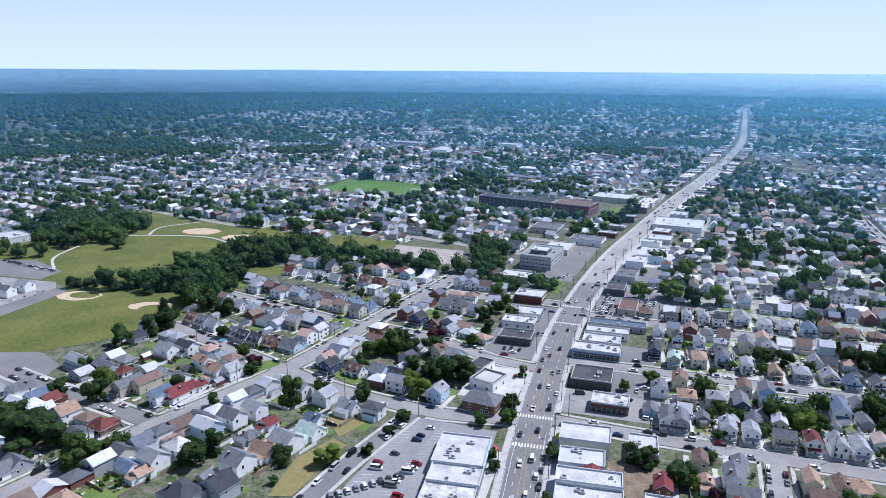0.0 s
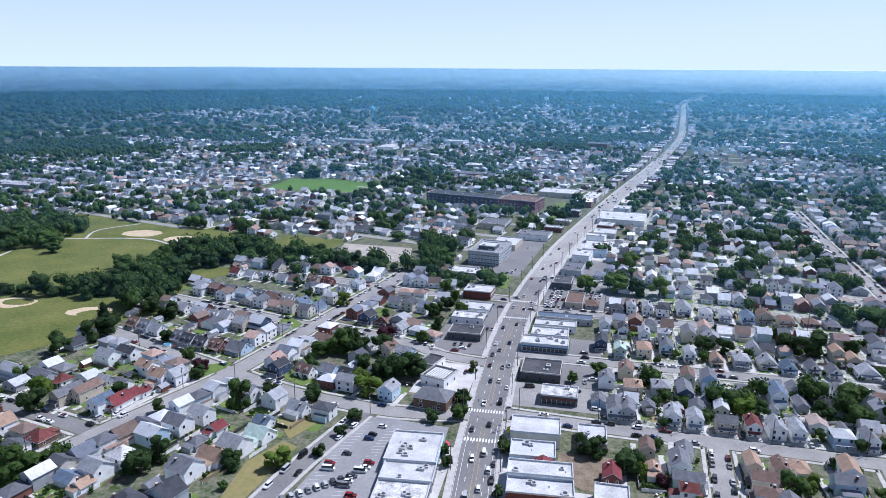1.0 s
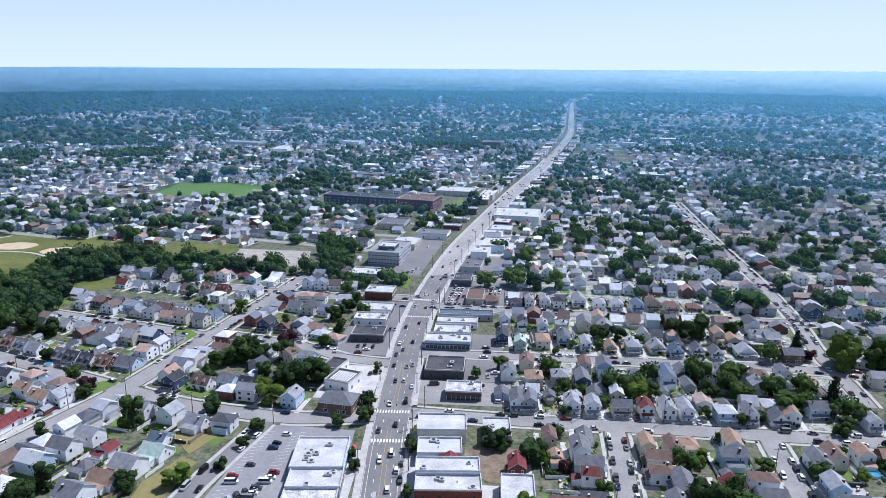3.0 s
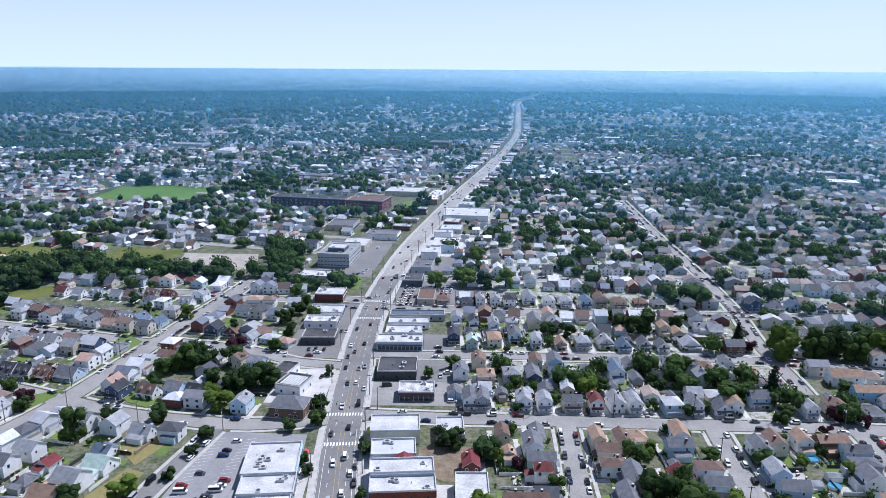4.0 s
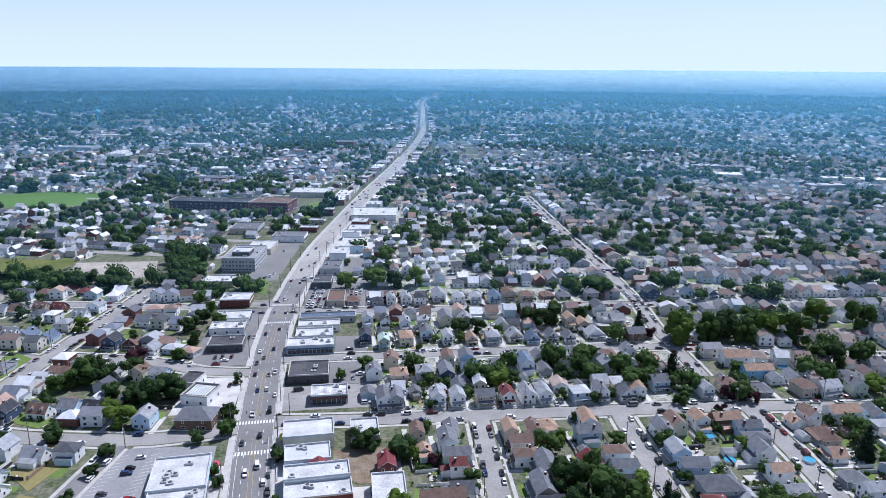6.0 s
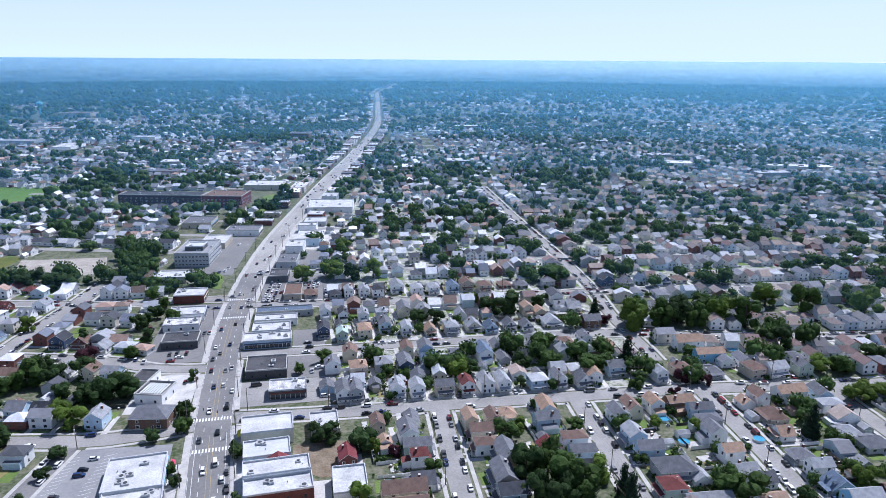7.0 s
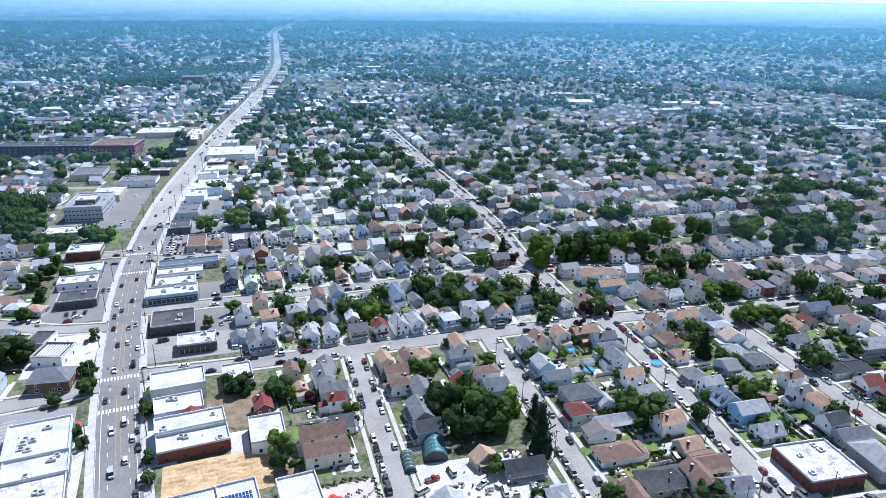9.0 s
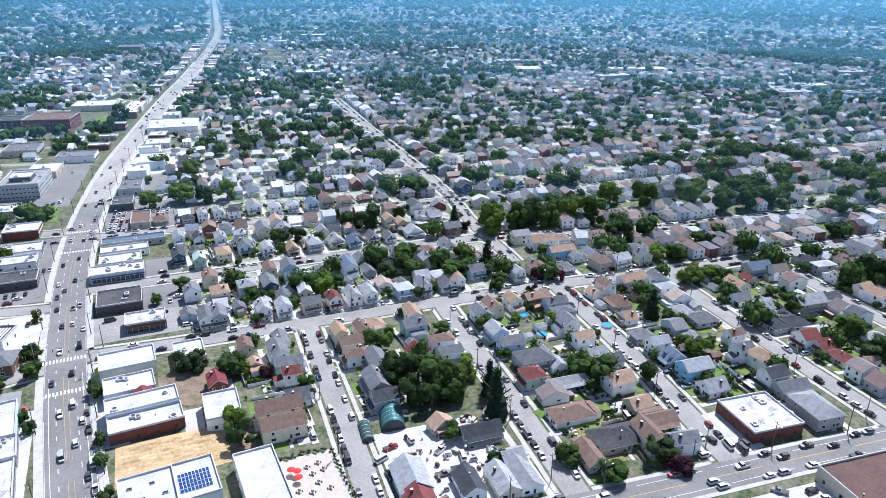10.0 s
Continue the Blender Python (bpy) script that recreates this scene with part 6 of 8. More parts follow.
for q in [
    (151, 266, 3, 5, "y"), (197, 300, 3, 6, "p"), (174, 291, 3, 5, "p"), (160, 303, 4, 7, "g"), (-34, 273, 3.4, 6, "g"), (-32, 239, 2.8, 5, "g"),
    (-31, 227, 2.8, 5, "g"), (-29, 208, 2.8, 5, "g"), (-60, 313, 3.5, 7, "g"), (-56, 257, 2.8, 5, "d"), (14, 230, 5, 10, "y"), (15, 220, 5, 9, "d"),
    (-0, 280, 5, 8, "d"), (6, 280, 5, 8, "d"), (96, 176, 4, 6, "d"), (87, 195, 4, 6, "g"), (119, 168, 5, 7, "g"), (128, 155, 5, 7, "g"),
]:
    placed_tree(*q)

for q in [
    (149, 157, 6, 9, "d"), (153, 149, 4, 6, "p"), (254, 380, 8, 18, "y"), (265, 370, 9, 18, "g"), (301, 402, 9, 18, "y"), (316, 384, 9, 20, "g"),
    (352, 372, 10, 19, "y"), (367, 361, 9, 18, "g"), (386, 357, 9, 18, "g"), (404, 355, 8, 17, "g"), (266, 337, 8, 14, "d"), (266, 305, 6, 9, "y"),
    (277, 302, 7, 10, "g"), (304, 311, 6, 11, "d"), (313, 307, 4, 8, "d"), (357, 233, 9, 18, "d"), (395, 293, 6, 10, "d"), (406, 341, 6, 10, "g"),
]:
    placed_tree(*q)

for q in [
    (4, 363, 4.5, 8, "g"), (128, 359, 7, 11, "g"), (109, 337, 6, 9, "d"), (126, 335, 7, 10, "g"), (148, 329, 7, 10, "g"), (165, 327, 6, 18, "n"),
    (122, 417, 9, 14, "d"), (114, 423, 7, 12, "d"), (64, 411, 6, 10, "d"), (76, 411, 5, 9, "d"), (74, 335, 6, 10, "y"), (110, 443, 4, 8, "y"),
    (195, 382, 9, 19, "y"), (201, 392, 8, 18, "g"), (215, 384, 8, 17, "g"), (227, 385, 9, 18, "d"), (237, 378, 7, 15, "g"),
]:
    placed_tree(*q)

for q in [
    (252, 392, 8, 16, "d"), (178, 475, 9, 15, "g"), (178, 402, 5, 13, "n"), (181, 391, 4, 7, "p"), (-7, 509, 8, 14, "y"), (14, 515, 9, 15, "y"),
    (30, 512, 7, 13, "d"), (46, 513, 8, 15, "y"), (27, 585, 8, 14, "y"), (135, 441, 5, 9, "d"), (-9, 352, 3, 6, "g"), (21, 371, 3, 6, "y"),
    (149, 429, 5, 9, "d"), (186, 307, 4, 7, "p"), (127, 313, 3, 6, "d"), (102, 315, 3.5, 6, "d"), (163, 309, 4, 7, "d"), (67, 320, 2.5, 5, "g"),
]:
    placed_tree(*q)

for q in [
    (-165, 284, 6, 14, "g"), (-125, 241, 6, 8, "y"), (-143, 236, 5, 8, "d"), (-143, 361, 8, 14, "g"), (-151, 355, 6, 10, "g"), (-131, 360, 6, 11, "d"),
    (-109, 313, 7, 10, "y"), (-134, 301, 5, 8, "d"), (-149, 333, 4, 8, "d"), (-98, 338, 8, 14, "d"), (-103, 333, 6, 11, "d"), (-92, 339, 6, 11, "d"),
    (-122, 385, 6, 9, "p"), (-223, 209, 9, 13, "g"), (-259, 221, 10, 13, "d"), (-245, 218, 7, 11, "d"), (-268, 222, 9, 12, "d"), (-260, 258, 6, 12, "d"),
]:
    placed_tree(*q)

for q in [
    (-270, 274, 6, 11, "y"), (-283, 258, 5, 9, "d"), (-176, 222, 6, 11, "d"), (-175, 233, 5, 10, "d"), (-180, 220, 4, 7, "d"), (-205, 317, 5, 9, "p"),
    (-222, 330, 5, 8, "g"), (-231, 284, 4, 7, "d"), (-200, 271, 4, 7, "d"), (-300, 322, 7, 12, "d"), (-296, 344, 7, 12, "d"), (-291, 355, 8, 14, "d"),
    (-387, 411, 9, 15, "d"), (-354, 415, 9, 15, "d"), (-342, 422, 9, 15, "d"), (-319, 410, 9, 16, "d"), (-325, 432, 9, 15, "d"), (-324, 448, 9, 15, "d"),
]:
    placed_tree(*q)

for q in [
    (-301, 425, 9, 15, "d"), (-354, 458, 9, 14, "g"), (-357, 484, 9, 14, "g"), (-351, 496, 9, 14, "g"), (-329, 482, 9, 15, "d"), (-320, 494, 9, 15, "d"),
    (-313, 508, 9, 14, "d"), (-304, 521, 9, 14, "d"), (-303, 549, 9, 14, "d"), (-299, 566, 9, 14, "d"), (-333, 457, 9, 15, "g"), (-310, 461, 8, 13, "d"),
    (-354, 444, 9, 14, "d"), (-308, 401, 8, 13, "d"), (-290, 395, 7, 12, "d"), (-273, 390, 7, 11, "d"), (-313, 377, 6, 11, "n"), (-401, 407, 6, 9, "d"),
]:
    placed_tree(*q)

for q in [
    (-417, 406, 6, 9, "d"), (-373, 416, 6, 9, "d"), (-537, 538, 12, 15, "g"), (-537, 560, 12, 15, "g"), (-494, 535, 12, 15, "g"), (-517, 503, 9, 13, "d"),
    (-618, 577, 11, 15, "d"), (-594, 535, 10, 14, "d"), (-639, 561, 10, 14, "d"), (-539, 598, 10, 14, "d"), (-652, 626, 10, 14, "d"), (-183, 528, 8, 12, "d"),
    (-171, 523, 8, 12, "d"), (-204, 530, 8, 12, "d"), (-200, 547, 7, 11, "d"), (-131, 571, 8, 13, "g"), (-120, 546, 8, 13, "g"), (-123, 521, 8, 12, "d"),
]:
    placed_tree(*q)

for q in [
    (-140, 565, 8, 12, "g"), (-128, 600, 7, 12, "g"), (-244, 553, 6, 9, "d"), (-264, 548, 7, 10, "d"), (-286, 549, 8, 11, "d"), (-111, 253, 3, 5, "d"),
    (-108, 271, 3, 5, "d"), (-106, 285, 4, 6, "d"), (-122, 342, 5, 9, "d"), (-110, 336, 5, 10, "d"), (-87, 442, 5, 9, "g"), (-71, 293, 3.5, 6, "d"),
    (-61, 315, 4, 8, "d"), (-59, 298, 4, 8, "g"), (-59, 266, 2.5, 5, "g"), (-35, 275, 3, 6, "d"), (-153, 596, 6, 10, "g"), (-271, 650, 8, 12, "d"),
]:
    placed_tree(*q)

for q in [
    (-282, 230, 8, 11, "d"), (-248, 202, 6, 9, "d"), (-217, 221, 5, 9, "g"), (-204, 310, 4, 7, "d"), (-217, 469, 5, 8, "d"), (-198, 446, 4, 8, "d"),
    (-170, 440, 5, 9, "y"), (-240, 567, 7, 10, "d"), (-319, 528, 10, 15, "d"), (-344, 545, 9, 14, "d"), (-343, 521, 9, 15, "d"), (-379, 483, 9, 13, "g"),
    (-471, 512, 7, 10, "d"), (-301, 785, 10, 14, "d"), (-289, 812, 9, 13, "d"), (-421, 980, 14, 18, "g"), (-459, 1003, 13, 17, "g"), (-401, 1024, 13, 17, "g"),
]:
    placed_tree(*q)

for q in [
    (-268, 1003, 13, 18, "g"), (-240, 959, 13, 17, "g"), (-245, 1051, 12, 16, "g"), (-36, 781, 7, 14, "d"), (-43, 757, 7, 13, "d"), (-29, 815, 7, 14, "d"), (-33, 798, 6, 13, "d"), (-22, 838, 6, 12, "d"), (-40, 768, 6, 12, "g"),
]:
    placed_tree(*q)

for x, y, rad, h, k in ((-153, 294, 5, 10, "d"), (-119, 365, 6.5, 12, "d"), (-116, 320, 6, 10, "y"), (-106, 432, 5, 10, "d"), (-132, 412, 4.5, 9, "d"), (-108, 490, 5, 9, "g"), (-142, 376, 6, 11, "d"), (-62, 352, 2.6, 6, "g"), (-96, 410, 4, 8, "d"), (-98, 450, 4.5, 9, "d"), (-97, 470, 4, 8, "g"), (-100, 388, 4.5, 8, "g")):
    placed_tree(x, y, rad, h, k)

r_tree = random.Random(9)
for i in range(420):
    x, y = r_tree.uniform(-330, 470), r_tree.uniform(150, 560)
    if math.hypot(x, y) < 620 and abs(math.degrees(math.atan2(x, y)) - 3) < 56 and not on_open(x, y) and is_free(x, y, 1.6) and all(near_line(LINES[n], x, y) > HALF[n] + 1.0 for n in LINES):
        if r_tree.random() < 0.22:
            rad = r_tree.uniform(1.8, 4.2)
            tree(x, y, rad, rad * r_tree.uniform(1.7, 2.2), r_tree.choice("gggddyn" if rad < 3 else "gggdd"))
            claim(x, y, rad * 0.8)

# ------------------------------------------------------------------ cars
r_car = random.Random(21)


def parked(name, lo, hi, fill, sides=(1, -1)):
    line, h = LINES[name], HALF[name]
    for side in sides:
        a = offset_line(line, side * (h - 1.15))
        d, want = 0.0, lo
        for (x0, y0), (x1, y1) in zip(a, a[1:]):
            L = math.hypot(x1 - x0, y1 - y0)
            an = math.degrees(math.atan2(y1 - y0, x1 - x0))
            while want < d + L and want < hi:
                t = (want - d) / L
                x, y = x0 + (x1 - x0) * t, y0 + (y1 - y0) * t
                if r_car.random() < fill * 0.95 and math.hypot(x, y) < 400 and all(n == name or near_line(LINES[n], x, y) > HALF[n] + 2.5 for n in LINES):
                    car(x, y, an + (180 if side > 0 else 0) + r_car.uniform(-2, 2), z=0.11)
                want += 6.2
            d += L


for n, f in (("street_a", 0.6), ("street_b", 0.5), ("street_c", 0.5), ("street_north", 0.4), ("street_d", 0.4), ("street_e", 0.3), ("street_first", 0.32), ("street_second", 0.25), ("street_third", 0.3),
             ("lane_first", 0.3), ("lane_wide", 0.18), ("lane_second", 0.35), ("lane_third", 0.35), ("lane_fourth", 0.3), ("lane_alley", 0.35), ("avenue", 0.25)):
    parked(n, 8, 420, f)

# ------------------------------------------------------------------ yards: lawns, drives, sheds, fences
r_yard = random.Random(5)
yard_lawn, yard_drive, yard_path = [], [], []
yard_dry, yard_paved = [], []
for x, y, turn, w, d in YARDS:
    c, s = math.cos(radians(turn)), math.sin(radians(turn))
    at = lambda u, v: (x + u * c - v * s, y + u * s + v * c)
    left = x < -100
    lift = r_yard.uniform(0.8, 2.0)
    clear = lambda px, py, m: all(near_line(LINES[n], px, py) > HALF[n] + m for n in LINES)
    # front lawn in two pieces beside the path
    for u, lw in ((-w * 0.30, w * 0.62), (w * 0.42, w * 0.38)):
        px, py = at(u, -d / 2 - 2.6)
        if clear(px, py, 4.0) and not on_open(px, py):
            (yard_lawn if r_yard.random() < (0.85 if left else 0.6) else yard_paved if r_yard.random() < 0.6 else yard_dry).append((0, px, py, 0, radians(turn), lw, 3.4, lift))
    # back yard: grass, paving or dry earth
    for u, bw in ((-w * 0.28, w * 0.62), (w * 0.36, w * 0.62)):
        dep = r_yard.uniform(6.5, 9.5)
        px, py = at(u, d / 2 + dep / 2 + 0.6)
        if clear(px, py, 2.8 + dep / 2) and not on_open(px, py):
            k = r_yard.random()
            (yard_lawn if k < (0.72 if left else 0.55) else yard_paved if k < 0.88 else yard_dry).append((0, px, py, 0, radians(turn), bw, dep, lift + 0.15))
    px, py = at(w / 2 + 1.7, -1.5)
    if is_free(px, py, 0.3) and clear(px, py, 3.0):
        yard_drive.append((0, px, py, 0, radians(turn), 2.5, d + 8, 1.0 + 0.2 * r_yard.random()))
        if r_yard.random() < 0.15 and clear(*at(w / 2 + 1.7, -d / 2 - 1.0), 3.0):
            car(*at(w / 2 + 1.7, -d / 2 - 1.0), turn + 90, z=0.07)
    px, py = at(w * 0.08, -d / 2 - 2.6)
    if clear(px, py, 2.0):
        yard_path.append((0, px, py, 0, radians(turn), 1.3, 4.4, 2.3))


def shed(x, y, turn, w, d, wl, rf):
    root = thing("shed", pose(x, y, 0, 0, 0, turn), f"small {WALL_WORD[wl]} backyard garage with a {ROOF_WORD[rf]} roof", "garage", "backyard garages")
    s = Shape()
    gable_walls(s, w, d, 2.3, w * 0.25, "g")
    part("wall", s, WALLS[wl], root)
    s = Shape()
    prism_roof(s, w, d, 2.3, w * 0.25, "g", over=0.2, thick=0.12)
    part("roof", s, ROOFS[rf], root)
    part("garage_door", Shape().box(-w * 0.35, w * 0.35, -0.05, 0, 0.05, 2.0), TRIM, root, m=pose(0, -d / 2, 0))


for x, y, turn, w, d in YARDS:
    a = radians(turn)
    u, v = w * 0.45 + 0.8, d / 2 + r_yard.uniform(6.5, 9.5)
    px, py = x + u * math.cos(a) - v * math.sin(a), y + u * math.sin(a) + v * math.cos(a)
    if r_yard.random() < 0.36 and is_free(px, py, 2.6) and not on_open(px, py) and all(near_line(LINES[n], px, py) > HALF[n] + 4.5 for n in LINES):
        shed(px, py, turn, r_yard.uniform(3.6, 5.2), r_yard.uniform(5, 6.5), r_yard.choice("wwgbcr"), r_yard.choice("gsdgbl"))
        claim(px, py, 3.0)

# hedges and garden bushes close to the houses
r_bush = random.Random(15)
n_bush = 0
for x, y, turn, w, d in YARDS:
    for k in range(2):
        a = radians(turn)
        u, v = r_bush.uniform(-w * 0.8, w * 0.8), r_bush.choice((-d / 2 - 1.2, d / 2 + r_bush.uniform(2, 11), d / 2 + r_bush.uniform(2, 11)))
        px, py = x + u * math.cos(a) - v * math.sin(a), y + u * math.sin(a) + v * math.cos(a)
        if n_bush < 90 and is_free(px, py, 0.3) and not on_open(px, py) and all(near_line(LINES[n], px, py) > HALF[n] + 2.8 for n in LINES):
            bush(px, py, r_bush.uniform(0.8, 1.9), r_bush.uniform(1.2, 2.8), r_bush.choice("ddggyp" if k else "dddg"))
            n_bush += 1

# ------------------------------------------------------------------ tree belts round the park
r_belt = random.Random(33)
belt = []
BELTS = [[(-412, 418), (-330, 420), (-303, 392), (-290, 402), (-300, 440), (-330, 446), (-412, 432)],
         [(-352, 446), (-322, 452), (-318, 505), (-300, 520), (-262, 512), (-240, 545), (-250, 558), (-302, 580), (-340, 556), (-378, 536), (-350, 500)],
         [(-238, 540), (-165, 536), (-150, 545), (-235, 556)], [(-165, 533), (-126, 530), (-126, 544), (-165, 546)], [(-142, 548), (-122, 545), (-128, 620), (-150, 618)],
         [(-550, 497), (-513, 514), (-487, 548), (-498, 592), (-570, 642), (-640, 607), (-592, 552)], [(-600, 452), (-520, 458), (-512, 470), (-590, 476)]]
for q in BELTS:
    xs, ys = [p[0] for p in q], [p[1] for p in q]
    for i in range(int((max(xs) - min(xs)) * (max(ys) - min(ys)) / 105)):
        x, y = r_belt.uniform(min(xs), max(xs)), r_belt.uniform(min(ys), max(ys))
        if inside(q, x, y) and is_free(x, y, 2.2):
            rad = r_belt.uniform(5.2, 9.6)
            belt.append((r_belt.randrange(4), x, y, 0, r_belt.uniform(0, 6.28), rad, rad, rad * r_belt.uniform(1.25, 1.75)))
            claim(x, y, 1.5)

# ------------------------------------------------------------------ traffic and parked cars
def on_main(y, lane, kind=None, colour=None):
    i = min(range(len(MAIN)), key=lambda k: abs(MAIN[k][1] - y))
    (x0, y0), (x1, y1) = MAIN[i - 1], MAIN[i + 1]
    an = math.degrees(math.atan2(y1 - y0, x1 - x0))
    t = (y - y0) / (y1 - y0)
    car(x0 + (x1 - x0) * t + lane, y, an + (180 if lane < 0 else 0), kind, colour, z=0.11)


PAINT_OF = dict(PAINT_SET)
for y, lane in ((172, -2.3), (183, 2.4), (195, -5.2), (205, 2.3), (222, 5.3), (236, -2.4), (243, 2.3), (257, 5.2), (264, -2.3), (270, 2.4), (289, -5.2), (295, 2.3), (316, -2.4), (319, 5.4), (336, 7.0),
                (342, -2.2), (343, 2.3), (362, -5.0), (361, 2.3), (364, 5.4), (377, -5.4), (385, -2.2), (394, -5.4), (397, 2.3), (422, -5.2), (430, 2.4), (461, 2.4), (463, -5.2), (475, 5.3),
                (489, -2.4), (497, 5.2), (529, 2.4), (534, -5.2), (564, -2.3), (575, 2.4), (586, 5.2), (612, -5.2), (634, -2.3), (655, 5.2), (703, -2.3), (728, 2.4), (771, 5.2)):
    on_main(y, lane)
for y in (165, 178, 190, 214, 229, 250, 262):
    on_main(y, 7.0)

for x, y in ((-103, 243), (-104, 247), (-99.6, 256), (-88, 251), (-88.6, 247.6), (-89.6, 244.4), (-91.7, 239.7), (-91.9, 236.2), (-92.4, 233), (-91.9, 282), (-94, 274), (-94.4, 270)):
    car(x, y, 5 + rnd.uniform(-3, 3), z=0.07)
for i in range(9):
    car(-112.5 + 2.9 * i * 0.86, 219 + 2.6 * i, 128, colour=rnd.choice(PAINT_SET[:7]), z=0.07)
for i in range(5):
    car(-87.5, 214 + 3.3 * i, 5, z=0.07)
# dealer's yard: rows of vans and cars, nose to tail
for j in range(8):
    for i in range(12):
        x, y = -33 + 3.1 * i + 0.6 * j, 471.5 + 5.4 * j
        if rnd.random() < 0.9 and not (-21.5 < x < -4.5 and y < 499.5) and not (-33 < x < -15 and y > 510) and x < (10 if y > 490 else -6):
            car(x, y, 82 + rnd.uniform(-4, 4), rnd.choice(("sedan", "suv", "van", "suv", "van")), rnd.choice([PAINT_SET[1], PAINT_SET[1], PAINT_SET[1], PAINT_SET[4], PAINT_SET[5], PAINT_SET[2], PAINT_SET[0]]), z=0.08)
for i in range(5):
    car(9.5 + 3.0 * (i % 2), 474 + 6.4 * (i // 2), 88, "van", PAINT_SET[1], z=0.08)
for x, y, a in ((-78, 378, 0), (-74, 383, 0), (-80, 388, 90), (-76, 388, 90), (-71, 388, 90), (-92, 380, 90), (-97, 384, 90), (-62, 418, 90), (-65, 418, 90), (-96, 416, 0), (-98, 430, 0), (-63, 462, 0), (-70, 465, 0),
                (-72, 348, 90), (-66, 350, 90), (-75, 352, 0), (-6, 340, 0), (4, 322, 0), (-2, 352, 90), (2, 356, 0), (-3, 385, 0), (-4, 392, 0), (2, 402, 90), (-30, 340, 10),
                (-64, 556, 80), (-66, 548, 80), (-70, 545, 80), (-62, 630, 80), (-90, 640, 80), (-84, 641, 80), (-78, 642, 80)):
    car(x, y, a + rnd.uniform(-4, 4), z=0.09)
# avenue traffic and its forecourt
for x, lane in ((120, -2), (150, -4.9), (159, 2), (174, -2), (191, -2), (204, -4.9), (213, -2), (226, -4.9), (232, -4.9), (240, 2), (262, -2), (197, 4.4)):
    car(x, 143.5 - 0.1 * (x - 143) - lane, -6 + (180 if lane < 0 else 0), z=0.1)
for x, y, a in ((176, 128, 130), (186, 124, -5), (187, 120, -5), (165, 122, 90), (181, 150, 85), (184, 152, 85), (151, 152, 0), (166, 152, 0)):
    car(x, y, a, z=0.1)
# contractor's yard
for x, y, a, k in ((59, 193, 20, "van"), (64, 198, 10, "pickup"), (70, 187, 60, "van"), (72, 200, 95, "van"), (59, 184, 95, "pickup"), (80, 190, 30, "pickup"), (86, 184, 80, "van"), (76, 178, 0, "pickup"), (92, 196, 70, "van"),
                   (162, 184, 80, "van"), (154, 182, 80, "van"), (170, 163, 100, "van"), (174, 158, 100, "suv"), (213, 160, 100, "van"), (214, 168, 100, "pickup")):
    car(x, y, a, k, PAINT_SET[1] if k == "van" else None, z=0.09)

# ------------------------------------------------------------------ poles and wires
pole_line(MAIN, -10.2, 130, 760, 36)
pole_line(MAIN, 10.4, 150, 620, 44, wires=False)
for n, k, step in (("street_first", 6.6, 38), ("street_a", 5.8, 36), ("street_b", 5.8, 36), ("street_c", 5.8, 36), ("street_d", 5.8, 36), ("avenue", 7.4, 34), ("street_third", 6.6, 42), ("lane_wide", 7.2, 40),
                   ("lane_first", 6.4, 42)):
    pole_line(LINES[n], k, 14, 300, step, wires=n in ("avenue", "street_first", "street_b"))

SIGNAL_BOX = Shape().box(-0.18, 0.18, -0.16, 0.16, -1.1, 0).box(-0.22, 0.22, -0.2, 0.2, 0, 0.06).mesh("housing", plain("dark_signal_paint", (0.03, 0.035, 0.03), scale=2))
LENS = {k: Shape().tube(0, 0, 0, 0.1, 0.11, 0.13, 10).mesh("lens", plain(k + "_lens", c, scale=3, rough=0.3)) for k, c in (("red", (0.16, 0.01, 0.01)), ("amber", (0.2, 0.09, 0.01)), ("green", (0.01, 0.14, 0.07)))}


def traffic_signal(x, y, z):
    root = thing("traffic_signal", pose(x, y, z), "dark traffic signal hanging from a wire over the crossing", "traffic signal", "traffic signals")
    part("housing", SIGNAL_BOX, None, root)
    part("hanger", Shape().tube(0, 0, 0.06, 0.9, 0.03, 0.03, 5), STEEL, root)
    for face in (0, 180):
        for k, q in (("red", -0.2), ("amber", -0.55), ("green", -0.9)):
            part("lens", LENS[k], None, root, m=pose(0, 0, 0, 0, 0, face) @ pose(0, -0.15, q, 90, 0, 0))


def signal_span(x0, y0, x1, y1, h, n):
    """Two steel poles, the wire between them and the signals that hang from it."""
    for x, y in ((x0, y0), (x1, y1)):
        solid("signal_pole", Shape().tube(x, y, 0, h + 0.6, 0.16, 0.11, 8), STEEL, EYE0, "plain galvanised steel pole at the crossing", "pole", "signal poles")
    sag = lambda t: h - 2.4 * t * (1 - t)
    s = Shape()
    for i in range(10):
        t, u = i / 10, (i + 1) / 10
        s.rod((x0 + (x1 - x0) * t, y0 + (y1 - y0) * t, sag(t)), (x0 + (x1 - x0) * u, y0 + (y1 - y0) * u, sag(u)), 0.03, 0, 4)
    solid("overhead_wire", s, TRIM_DARK, EYE0, "span wire that carries the traffic signals", "wire", "overhead wires")
    for i in range(n):
        t = 0.36 + 0.28 * i / max(1, n - 1)
        traffic_signal(x0 + (x1 - x0) * t, y0 + (y1 - y0) * t, sag(t) - 0.9)


signal_span(-59.5, 311.5, -36.5, 299.0, 8.2, 3)
signal_span(-60.5, 484.0, -37.5, 462.0, 8.2, 3)

